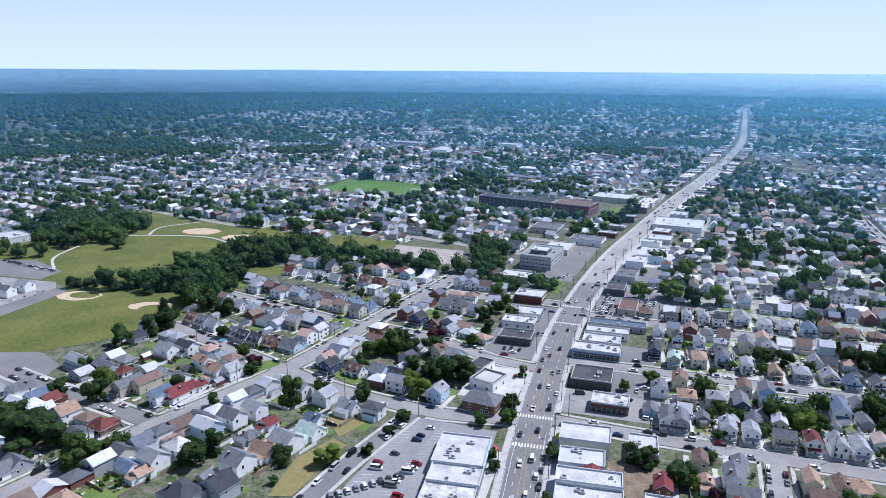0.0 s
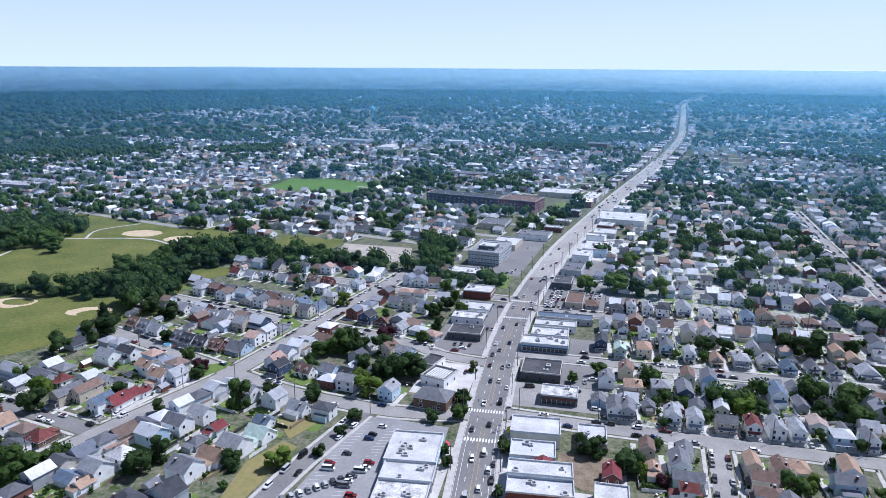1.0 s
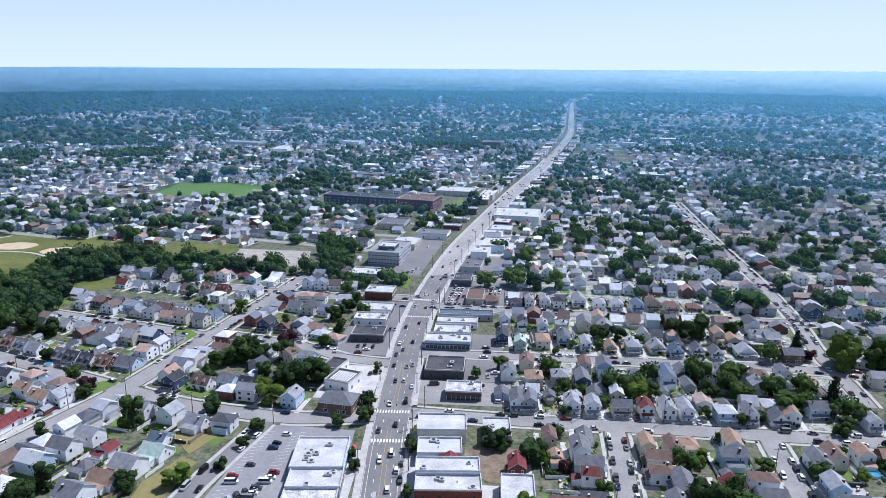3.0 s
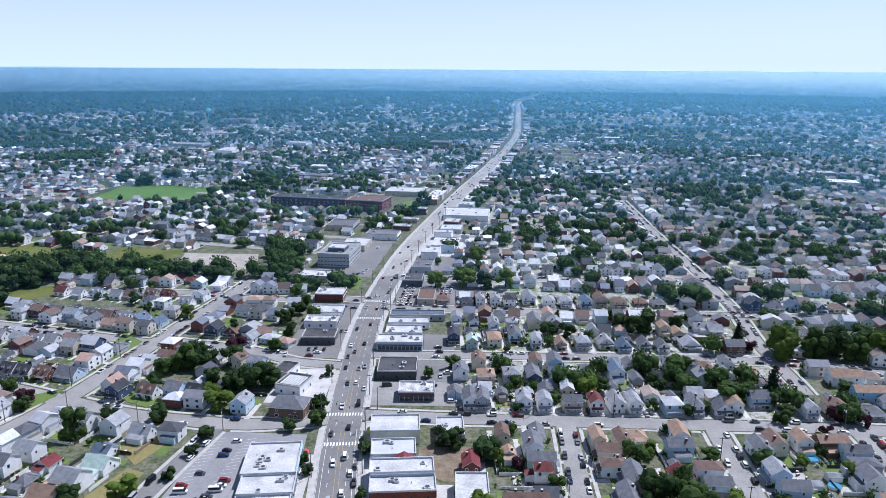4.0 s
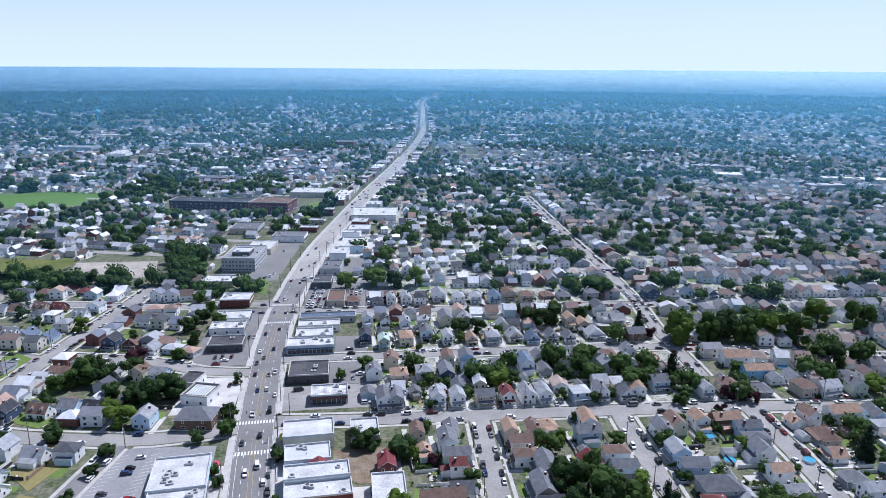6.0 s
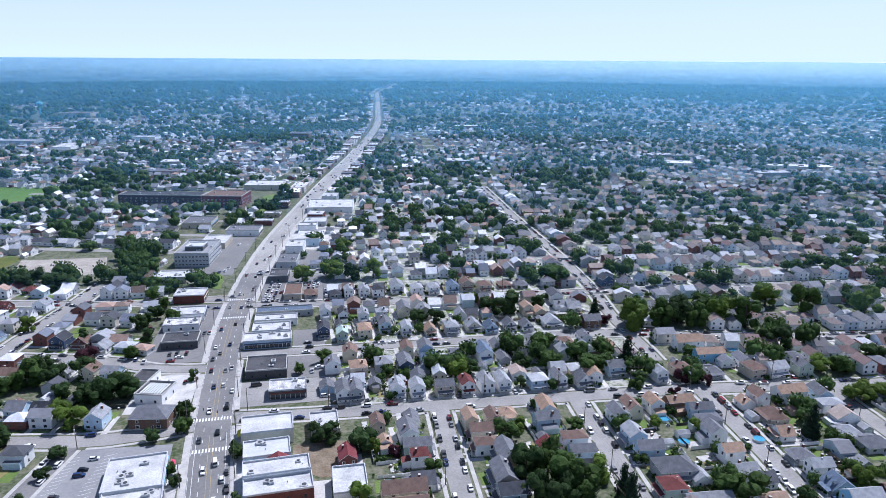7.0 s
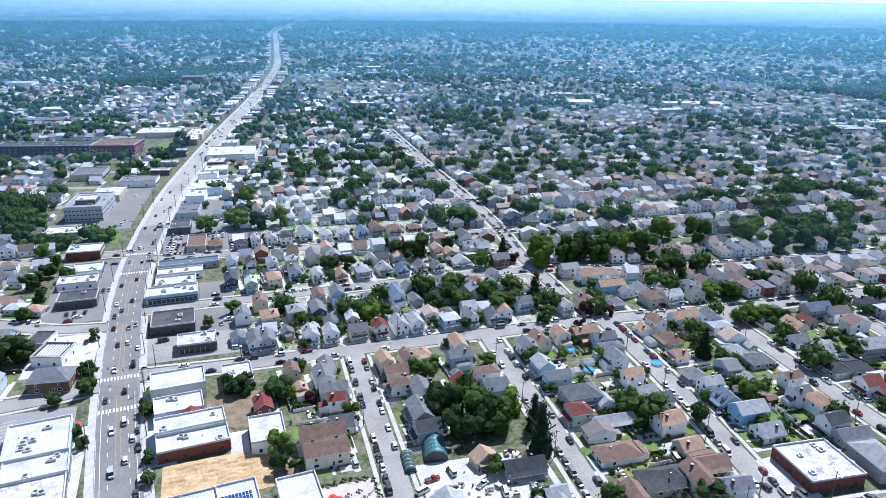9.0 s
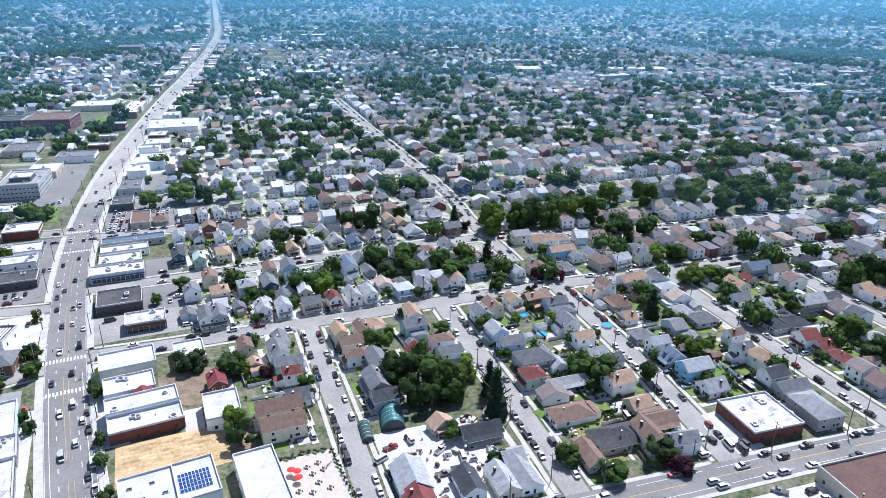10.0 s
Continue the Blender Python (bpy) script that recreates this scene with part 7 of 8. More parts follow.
# ------------------------------------------------------------------ roof, yard and forecourt details
PANEL = Shape().box(-0.5, 0.5, -0.82, 0.82, 0, 0.05, 1).box(-0.46, 0.46, -0.78, 0.78, 0.05, 0.06, 0).mesh("solar_panel", [SOLAR, TRIM])
for i in range(9):
    for j in range(5):
        part("solar_panel", PANEL, None, SOLAR_BLOCK, m=pose(-5.0 + 1.12 * i, -5.2 + 1.95 * j, 5.35, 8, 0, 0))


def slat_roof(x0, y0, x1, y1, h, n, turn):
    root = thing("sun_screen", pose((x0 + x1) / 2, (y0 + y1) / 2, h, 0, 0, turn), "white slatted sun screen laid over a dark roof", "sun screen")
    w, d = x1 - x0, y1 - y0
    me = Shape().box(-0.35, 0.35, -d / 2, d / 2, 0, 0.25).mesh("slat", TRIM)
    for i in range(n):
        part("slat", me, None, root, m=pose(-w / 2 + w * (i + 0.5) / n, 0, 0))


slat_roof(-83, 330.5, -72, 341.5, 4.85, 8, -17)


def awning(x, y, turn, w, colour, label):
    root = thing("awning", pose(x, y, 0, 0, 0, turn), label, "awning")
    s = Shape()
    s.poly([(-w / 2, -1.6, 2.6), (w / 2, -1.6, 2.6), (w / 2, 0, 3.5), (-w / 2, 0, 3.5)]).poly([(-w / 2, -1.6, 2.2), (w / 2, -1.6, 2.2), (w / 2, -1.6, 2.6), (-w / 2, -1.6, 2.6)])
    s.poly([(-w / 2, 0, 3.4), (w / 2, 0, 3.4), (w / 2, -1.58, 2.5), (-w / 2, -1.58, 2.5)])
    part("canopy", s, colour, root)
    for q in (-w / 2 + 0.1, w / 2 - 0.1):
        part("bracket", Shape().rod((q, 0, 2.2), (q, -1.5, 2.4), 0.03), STEEL, root)


awning(-33.4, 288, -87, 6.0, plain("yellow_canvas", (0.62, 0.52, 0.04), scale=2), "bright yellow canvas awning on the corner shop")
awning(-59.2, 268, 95, 7.0, plain("pink_red_canvas", (0.55, 0.06, 0.12), scale=2), "pinkish red canvas awning on the supermarket")


def quonset(x, y, turn, w, d, material, label):
    root = thing("arched_shed", pose(x, y, 0, 0, 0, turn), label, "shed")
    s, n = Shape(), 12
    p = [(-w / 2 * math.cos(math.pi * i / n), w * 0.5 * math.sin(math.pi * i / n)) for i in range(n + 1)]
    for (a, b), (c, e) in zip(p, p[1:]):
        s.poly([(a, -d / 2, b), (c, -d / 2, e), (c, d / 2, e), (a, d / 2, b)][::-1])
    part("arched_roof", s, material, root)
    part("end_wall", Shape().poly([(a, -d / 2 + 0.3, b) for a, b in p][::-1]), WALLS["d"], root)
    part("end_wall", Shape().poly([(a, d / 2 - 0.3, b) for a, b in p]), WALLS["d"], root)
    for k in range(5):
        q = Shape()
        yy = -d / 2 + d * (k + 0.5) / 5
        for (a, b), (c, e) in zip(p, p[1:]):
            q.poly([(a * 1.02, yy - 0.1, b * 1.02), (c * 1.02, yy - 0.1, e * 1.02), (c * 1.02, yy + 0.1, e * 1.02), (a * 1.02, yy + 0.1, b * 1.02)][::-1])
        part("rib", q, STEEL, root)
    claim(x, y, 5)


quonset(70, 214, -12, 9, 12, plain("green_sheet_metal", (0.05, 0.16, 0.16), scale=0.6, rough=0.4, metal=0.3), "green arched metal shed in the contractor's yard")
quonset(58.5, 210, -6, 4.5, 11, plain("dark_green_canvas", (0.035, 0.08, 0.075), scale=0.6), "narrow dark green arched shelter beside the fence")


def round_pool(x, y, rad, label="round blue above-ground garden pool"):
    root = thing("garden_pool", pose(x, y, 0), label, "pool", "garden pools")
    part("pool_wall", Shape().tube(0, 0, 0, 1.2, rad, rad, 20, cap=False), TRIM, root)
    part("water", Shape().tube(0, 0, 1.0, 1.05, rad * 0.97, rad * 0.97, 20), POOL, root)


for x, y, q in ((156.4, 250, 2.6), (157.4, 270.5, 2.8), (26, 242.4, 2.0), (190, 246, 2.6), (236, 338, 3.2), (-246, 346, 2.2)):
    round_pool(x, y, q)


def parasol(x, y):
    root = thing("parasol", pose(x, y, 0.1), "red canvas parasol over a patio table", "parasol", "patio parasols")
    part("pole", Shape().tube(0, 0, 0, 2.4, 0.04, 0.04, 6), STEEL, root)
    s = Shape()
    for i in range(8):
        a, b = 6.28319 * i / 8, 6.28319 * (i + 1) / 8
        s.poly([(1.5 * math.cos(a), 1.5 * math.sin(a), 2.1), (1.5 * math.cos(b), 1.5 * math.sin(b), 2.1), (0, 0, 2.75)])
        s.poly([(0, 0, 2.7), (1.5 * math.cos(b), 1.5 * math.sin(b), 2.05), (1.5 * math.cos(a), 1.5 * math.sin(a), 2.05)])
    part("canopy", s, CANVAS_RED, root)


def patio_table(x, y):
    root = thing("patio_table", pose(x, y, 0.1), "small round patio table with four stools", "table", "patio tables")
    part("tabletop", Shape().tube(0, 0, 0.7, 0.76, 0.6, 0.6, 10), TRIM_DARK, root)
    part("pedestal", Shape().tube(0, 0, 0, 0.7, 0.08, 0.06, 6), STEEL, root)
    for i in range(4):
        part("stool", Shape().tube(1.0 * math.cos(i * 1.571), 1.0 * math.sin(i * 1.571), 0, 0.48, 0.22, 0.22, 8), TRIM_DARK, root)


for x, y in ((28.4, 197.6), (30.2, 196.2), (30.0, 193)):
    parasol(x, y)
for x, y in ((34, 199), (38, 200), (35, 195), (39, 196), (36, 190), (33, 186), (29, 188), (39, 186), (28, 182), (34, 180)):
    patio_table(x, y)
for i in range(7):
    bush(26 + 2.6 * i, 206.5, 1.4, 1.6, "d")
for i in range(10):
    bush(44.2 + 0.1 * i, 204 - 2.6 * i, 1.2, 1.5, "d")

# painted bays of the shop car park
bays = Shape()
for i in range(22):
    x, y = -104 + 0.62 * i * 0.5, 226 + 2.75 * i
    for dx in (-5, 9):
        bays.poly([(x + dx, y, 0.085), (x + dx + 4.8, y + 1.6, 0.085), (x + dx + 4.8, y + 1.75, 0.085), (x + dx, y + 0.15, 0.085)])
solid("bay_marking", bays, LINE_WHITE, EYE0, "thin white bay lines painted on the car park", "road marking", kind="stuff")

# garden fences and yard clutter, too many to count
r_f = random.Random(8)
fences, clutter = [], []
for x, y, turn, w, d in YARDS:
    a = radians(turn)
    for u, v, L, an in ((-w / 2 - 1.6, d / 2 + 4.5, 11, a + math.pi / 2), (1.2, d / 2 + 10.5, w + 2.5, a), (w / 2 + 3.2, d / 2 + 4.5, 9, a + math.pi / 2)):
        px, py = x + u * math.cos(a) - v * math.sin(a), y + u * math.sin(a) + v * math.cos(a)
        if r_f.random() < 0.62 and not on_open(px, py) and all(near_line(LINES[n], px, py) > HALF[n] + 2 + L * 0.45 for n in LINES) and is_free(px, py, -0.5):
            fences.append((r_f.choice((0, 0, 1, 2)), px, py, 0, an, L, 1, r_f.uniform(1.3, 1.8)))
    for k in range(5):
        u, v = r_f.uniform(-w * 0.7, w * 0.7), d / 2 + r_f.uniform(2, 11)
        px, py = x + u * math.cos(a) - v * math.sin(a), y + u * math.sin(a) + v * math.cos(a)
        if is_free(px, py, 0.2) and all(near_line(LINES[n], px, py) > HALF[n] + 3 for n in LINES):
            clutter.append((r_f.randrange(4), px, py, 0, r_f.uniform(0, 3.1), r_f.uniform(0.5, 1.9), r_f.uniform(0.4, 1.4), r_f.uniform(0.3, 1.3)))
for i in range(70):
    px, py = r_f.uniform(60, 99), r_f.uniform(162, 207)
    if is_free(px, py, 0.5):
        clutter.append((r_f.randrange(4), px, py, 0, r_f.uniform(0, 3.1), r_f.uniform(0.6, 3.4), r_f.uniform(0.5, 1.8), r_f.uniform(0.3, 1.8)))
BOARD = [(lambda s: (s.v, s.f, s.m))(Shape().box(-0.5, 0.5, -0.04, 0.04, 0, 1, k)) for k in range(3)]
HEAP = [(lambda s: (s.v, s.f, s.m))(Shape().box(-0.5, 0.5, -0.5, 0.5, 0, 0.7, k).box(-0.4, 0.35, -0.3, 0.4, 0.7, 1, (k + 1) % 4)) for k in range(4)]
scatter("garden_fences", BOARD, fences, [FENCE_W, FENCE_D, plain("weathered_fence_wood", (0.26, 0.20, 0.15), scale=1.0)], "white, dark and wooden fences between the yards", "fences")
scatter("yard_clutter", HEAP, clutter, [HVAC, TRIM_DARK, plain("rusty_tarpaulin", (0.22, 0.14, 0.10), scale=1.0), TRIM], "boxes, tarpaulins and garden clutter in back yards", "clutter")


# ------------------------------------------------------------------ the suburb beyond: too many to count
def far_house(kind, rise, wing, detail):
    s = Shape()
    W, D, z = 0.5, 0.5, 1.0
    gable_walls(s, 1, 1, z, rise, kind, 0)
    t = Shape()
    prism_roof(t, 1, 1, z, rise, kind, over=0.05, thick=0.03)
    k = len(s.v)
    s.v += t.v
    keep = range(len(t.f)) if detail else [i for i in range(len(t.f)) if (i % 6 == 0 if kind != "h" else i < 4)]
    for i in keep:
        s.f.append(tuple(k + j for j in t.f[i]))
        s.m.append(1)
    if wing:
        s.box(-0.42, 0.3, 0.5, 0.78, 0, 0.55, 0, top=1, under=False)
    if detail:
        for x in (-0.28, 0.22):
            for z0 in ((0.14, 0.62) if detail > 1 else (0.35,)):
                s.poly([(x - 0.07, -0.507, z0), (x + 0.07, -0.507, z0), (x + 0.07, -0.507, z0 + 0.22), (x - 0.07, -0.507, z0 + 0.22)], 2)
        for y in (0.1,):
            for z0 in ((0.14, 0.62) if detail > 1 else (0.35,)):
                s.poly([(-0.507, y + 0.06, z0), (-0.507, y - 0.06, z0), (-0.507, y - 0.06, z0 + 0.24), (-0.507, y + 0.06, z0 + 0.24)], 2)
                s.poly([(0.507, y - 0.06, z0), (0.507, y + 0.06, z0), (0.507, y + 0.06, z0 + 0.24), (0.507, y - 0.06, z0 + 0.24)], 2)
    return merged(s.v, s.f, s.m)


def merged(v, f, m):
    """Joins equal corners of one surface, so that walls and roof are two islands."""
    seen, idx, out = {}, [], []
    mats_of = [set() for _ in v]
    for q, mm in zip(f, m):
        for i in q:
            mats_of[i].add(mm)
    for i, p in enumerate(v):
        key = (round(p[0], 3), round(p[1], 3), round(p[2], 3), min(mats_of[i]) if mats_of[i] else -1)
        if key not in seen:
            seen[key] = len(out)
            out.append(p)
        idx.append(seen[key])
    return out, [tuple(idx[i] for i in q) for q in f], m


def far_tree(seed, lobes, blades, size, core=1.0):
    r = random.Random(seed)
    s = Shape()
    cs = []
    for i in range(lobes):
        a = r.uniform(0, 6.28)
        q = 0.0 if lobes == 1 else r.uniform(0.2, 0.5)
        c, rad = Vector((q * math.cos(a), q * math.sin(a), r.uniform(0.45, 0.7))), r.uniform(0.34, 0.5) if lobes > 1 else 0.62
        cs.append((c, rad))
        bm = bmesh.new()
        bmesh.ops.create_icosphere(bm, subdivisions=1, radius=rad * core)
        k = len(s.v)
        for v in bm.verts:
            j = 1 + (0.3 if core == 1 else 0.18) * r.uniform(-1, 1)
            s.v.append((c.x + v.co.x * j, c.y + v.co.y * j, max(0.02, c.z + v.co.z * j * 0.85)))
        for f in bm.faces:
            s.f.append(tuple(k + v.index for v in f.verts))
            s.m.append(0)
        bm.free()
    for i in range(blades):
        c, rad = r.choice(cs)
        d = Vector((r.gauss(0, 1), r.gauss(0, 1), r.gauss(0.2, 1))).normalized()
        o = c + d * rad * r.uniform(0.95, 1.2)
        n = (d + Vector((r.gauss(0, 1), r.gauss(0, 1), r.gauss(0, 1))) * 0.6).normalized()
        u = n.orthogonal().normalized()
        u.rotate(Matrix.Rotation(r.uniform(0, 6.28), 3, n))
        w = n.cross(u)
        q = size * r.uniform(0.6, 1.2)
        s.poly([tuple(o - u * q), tuple(o - w * q * 0.7), tuple(o + u * q), tuple(o + w * q * 0.7)])
    return s.v, s.f, s.m


MID_HOUSES = [far_house("g", 0.42, True, 2), far_house("s", 0.4, False, 2), far_house("h", 0.3, True, 2), far_house("g", 0.6, False, 1), far_house("s", 0.75, True, 1), far_house("h", 0.45, False, 1)]
house_form = lambda st: r.randrange(3) + (0 if st > 5 else 3)
FAR_HOUSES = [far_house("g", 0.45, False, 0), far_house("s", 0.5, False, 0), far_house("h", 0.45, False, 0)]
MID_TREES = [far_tree(i, 2 + i % 2, 9, 0.2) for i in range(6)]
FAR_TREES = [far_tree(20 + i, 1, 1, 0.3) for i in range(5)]
r = random.Random(77)
nz = lambda x, y, k: noise.noise(Vector((x * k, y * k, 3.7)))
SECTOR = lambda x, y: -54 < math.degrees(math.atan2(x, y)) < 60
mid_h, far_h, mid_t, far_t, lawns, drives, far_cars, strips = [], [], [], [], [], [], [], []
lawns += yard_lawn
drives += yard_drive + yard_path
main_np = np.array(MAIN)


def off_main(x, y):
    return float(np.sqrt(((main_np - (x, y)) ** 2).sum(1).min()))


def is_left(x, y):
    i = int(np.abs(main_np[:, 1] - y).argmin())
    return x < main_np[i, 0]


def woods(x, y):
    """How wooded the far suburb is: groves by noise, dense woods out to the west and in the far distance."""
    R, az = math.hypot(x, y), math.degrees(math.atan2(x, y))
    rise = lambda v, lo, hi: max(0.0, min(1.0, (v - lo) / (hi - lo)))
    return nz(x, y, 0.0016) + 0.5 * nz(x, y, 0.006) + 0.42 * rise(-az, 12, 34) * rise(R, 1000, 1900) + 0.3 * rise(R, 2200, 4200)


# landmarks far off
def water_tower(x, y, h, rad, colour, label):
    root = thing("water_tower", pose(x, y, 0), label, "water tower")
    s = Shape()
    n, m = 16, 8
    for j in range(m + 1):
        a = math.pi * j / m
        s.v += [(rad * math.sin(a) * math.cos(6.28319 * i / n), rad * math.sin(a) * math.sin(6.28319 * i / n), h - rad * 0.85 * math.cos(a)) for i in range(n)]
    for j in range(m):
        for i in range(n):
            k = (i + 1) % n
            s.f.append((j * n + i, j * n + k, (j + 1) * n + k, (j + 1) * n + i))
            s.m.append(0)
    part("tank", s, colour, root)
    part("stem", Shape().tube(0, 0, 0, h - rad * 0.7, rad * 0.3, rad * 0.22, 12), colour, root)
    part("walkway", Shape().tube(0, 0, h - 0.3, h + 0.5, rad * 1.06, rad * 1.06, 16), STEEL, root)


water_tower(-700, 2107, 34, 9, plain("teal_tank_paint", (0.20, 0.55, 0.62), scale=0.1), "teal water tower with a round tank above the trees")
water_tower(-232, 2876, 40, 9, plain("pale_tank_paint", (0.66, 0.70, 0.72), scale=0.1), "pale water tower standing over far roofs")
for x0, y0, x1, y1, h, wl_, rf_ in ((-640, 2080, -560, 2130, 12, "b", "b"), (-480, 3440, -400, 3520, 9, "c", "w"), (-560, 1440, -490, 1475, 8, "g", "s"), (-430, 1320, -395, 1385, 9, "w", "w"), (-330, 1470, -285, 1500, 9, "w", "w"),
                                    (-30, 1460, 10, 1492, 13, "o", "g"), (-11, 615, 10, 648, 7, "l", "w"), (-4, 690, 17, 712, 5, "g", "l"), (0, 752, 49, 798, 6, "w", "w"), (-26, 547, -10, 573, 6, "g", "g"),
                                    (-120, 700, -92, 730, 6, "b", "g")):
    parapet_building(x0, y0, x1, y1, h, wl_, rf_, -6 if y0 < 1400 else -12, units=3, shop="w" if x0 > -30 else "e", storeys=1, seed=int(y0))
    claim_box(x0, y0, x1, y1)


def block_rows(turn, x0, y0, v_step, cross, left):
    """Streets of a turned grid with houses on both sides, out to the horizon."""
    c, s = math.cos(radians(turn)), math.sin(radians(turn))
    for iv in range(-8, 84):
        v = iv * v_step
        u = -4600.0
        while u < 4600:
            far = math.hypot(x0 + u * c - v * s, y0 + u * s + v * c)
            lot = 10.4 if far < 1000 else 12.0 if far < 1400 else 17.0 if far < 1800 else 30.0 if far < 3000 else 50.0
            u += lot * r.uniform(0.93, 1.1)
            for side in (-1, 1):
                vv = v + side * 15.0 + r.uniform(-0.8, 0.8)
                x, y = x0 + u * c - vv * s, y0 + u * s + vv * c
                R = math.hypot(x, y)
                if R > 4700 or R < 300 or y < 40 or not SECTOR(x, y) or is_left(x, y) != left or abs((u % cross) - cross / 2) > cross / 2 - 9:
                    continue
                if not left and near_line(LINES["street_north"], x, y) < 12:
                    continue
                dm = off_main(x, y)
                if dm < (46 if y < 1900 else 28) or on_open(x, y) or not is_free(x, y, 4.0):
                    continue
                if R < 660 and (not is_free(x, y, 5.0) or any(near_line(LINES[n], x, y) < HALF[n] + 6 for n in LINES)):
                    continue
                wood = woods(x, y)
                if R > 900 and wood > 0.30 + 0.12 * r.random() or r.random() < 0.08:
                    continue
                w, d = r.uniform(6.2, 8.2), r.uniform(8.2, 11.5)
                st = r.choice((3.4, 5.0, 5.4, 3.6, 4.2, 3.2)) if not left else r.choice((3.6, 4.2, 5.6, 3.8))
                an = radians(turn) + (0 if side > 0 else math.pi)
                if left and r.random() < 0.6:
                    w, d = r.uniform(8.5, 11), r.uniform(7.5, 9)
                if R < 1700:
                    mid_h.append((house_form(st), x, y, 0, an, w, d, st))
                    claim(x, y, 4.6)
                    if R < 1100:
                        if r.random() < 0.75:
                            lawns.append((0, x0 + u * c - (v + side * 7.0) * s + r.uniform(-1, 1), y0 + u * s + (v + side * 7.0) * c, 0, an, w * 0.55, 3.8, 1))
                        if r.random() < 0.6:
                            lawns.append((0, x0 + u * c - (v + side * 25) * s, y0 + u * s + (v + side * 25) * c, 0, an, w * 0.7, 6.0, 1))
                        if r.random() < 0.4:
                            mid_h.append((3, x0 + (u + 2.5) * c - (v + side * 26.5) * s, y0 + u * s + 2.5 * s + (v + side * 26.5) * c, 0, an, 4.2, 5.6, 2.4))
                        if r.random() < 0.5:
                            drives.append((0, x0 + (u + 5.2) * c - (v + side * 14) * s, y0 + (u + 5.2) * s + (v + side * 14) * c, 0, an, 2.6, 17.0, 1))
                        if r.random() < 0.45:
                            far_cars.append((0, x0 + (u + 5.2) * c - (v + side * 9) * s, y0 + (u + 5.2) * s + (v + side * 9) * c, 0.03, an + math.pi / 2, 1, 1, 1))
                else:
                    far_h.append((r.randrange(3), x, y, 0, an, w * (1.25 if R > 2500 else 1.1), d * 1.15, st))
        # the street itself, as long concrete-grey strips
        for k in range(-60, 60):
            u0 = k * 76.0
            x, y = x0 + u0 * c - v * s, y0 + u0 * s + v * c
            R = math.hypot(x, y)
            if 560 < R < 2600 and SECTOR(x, y) and is_left(x, y) == left and off_main(x, y) > 40 and not on_open(x, y):
                strips.append((0, x, y, 0.0, radians(turn), 76.0, 8.4, 1))


def street_rows(name, side, setback, lot, left):
    """Houses on both sides of a mapped street where no nearer house stands."""
    a = offset_line(LINES[name], side * setback)
    for (x0, y0), (x1, y1) in zip(a, a[1:]):
        L = math.hypot(x1 - x0, y1 - y0)
        an = math.atan2(y1 - y0, x1 - x0) + (math.pi if side < 0 else 0)
        for k in range(int(L / lot + r.random())):
            t = (k + 0.5) * lot / L
            x, y = x0 + (x1 - x0) * t, y0 + (y1 - y0) * t
            if math.hypot(x, y) < 230 or not SECTOR(x, y) or on_open(x, y) or not is_free(x, y, 4.6) or any(near_line(LINES[n], x, y) < HALF[n] + 6.5 for n in LINES):
                continue
            w, d = (r.uniform(8.5, 10.5), r.uniform(7.5, 9)) if left else (r.uniform(6.8, 8.4), r.uniform(9.5, 12))
            st = r.choice((3.6, 4.4, 5.7, 5.9))
            mid_h.append((house_form(st), x, y, 0, an, w, d, st))
            claim(x, y, 4.8)
            yx, yy = x + math.sin(an) * 8, y - math.cos(an) * 8
            if r.random() < 0.6:
                lawns.append((0, yx, yy, 0, an, w * 0.6, 3.6, 1.2))
            lawns.append((0, x - math.sin(an) * 11, y + math.cos(an) * 11, 0, an, w * 0.9, 7.5, 1.2))
            drives.append((0, x + math.cos(an) * (w / 2 + 1.6), y + math.sin(an) * (w / 2 + 1.6), 0, an, 2.4, 16, 1))


for n in LINES:
    if n not in ("main_road", "lane_alley"):
        for sd in (1, -1):
            street_rows(n, sd, 15.5, 10.4, n.startswith("lane"))
block_rows(-3.0, 190, 609, 60.0, 230.0, False)
block_rows(-15.0, -150, 560, 60.0, 210.0, True)

# shops along the road, farther off
shop_rows = []
for side in (-1, 1):
    line = offset_line(MAIN, side * 24)
    d = 0.0
    nxt = 0.0
    for (x0, y0), (x1, y1) in zip(line, line[1:]):
        L = math.hypot(x1 - x0, y1 - y0)
        while nxt < d + L:
            t = (nxt - d) / L
            x, y = x0 + (x1 - x0) * t, y0 + (y1 - y0) * t
            an = math.degrees(math.atan2(y1 - y0, x1 - x0)) - 90
            front = r.uniform(9, 24)
            dep = r.uniform(13, 22)
            nxt += front + (r.choice((1.5, 2, 3, 9)) if y < 1700 else 4)
            if y < 545 or on_open(x, y) or not is_free(x, y, 6):
                continue
            if y < 820:
                parapet_building(x - dep / 2, y - front / 2, x + dep / 2, y + front / 2, r.choice((4.6, 5.2, 6.0, 7.5)), r.choice("wcbrgwo"), r.choice("wwwalkw"), an,
                                 units=2, shop="e" if side > 0 else "w", seed=int(nxt))
                claim(x, y, 12)
            elif y < 4300:
                strips_h = r.choice((4.6, 5.5, 7.0))
                shop_rows.append((0, x, y, 0, radians(an), dep * 0.9, front, strips_h))
        d += L

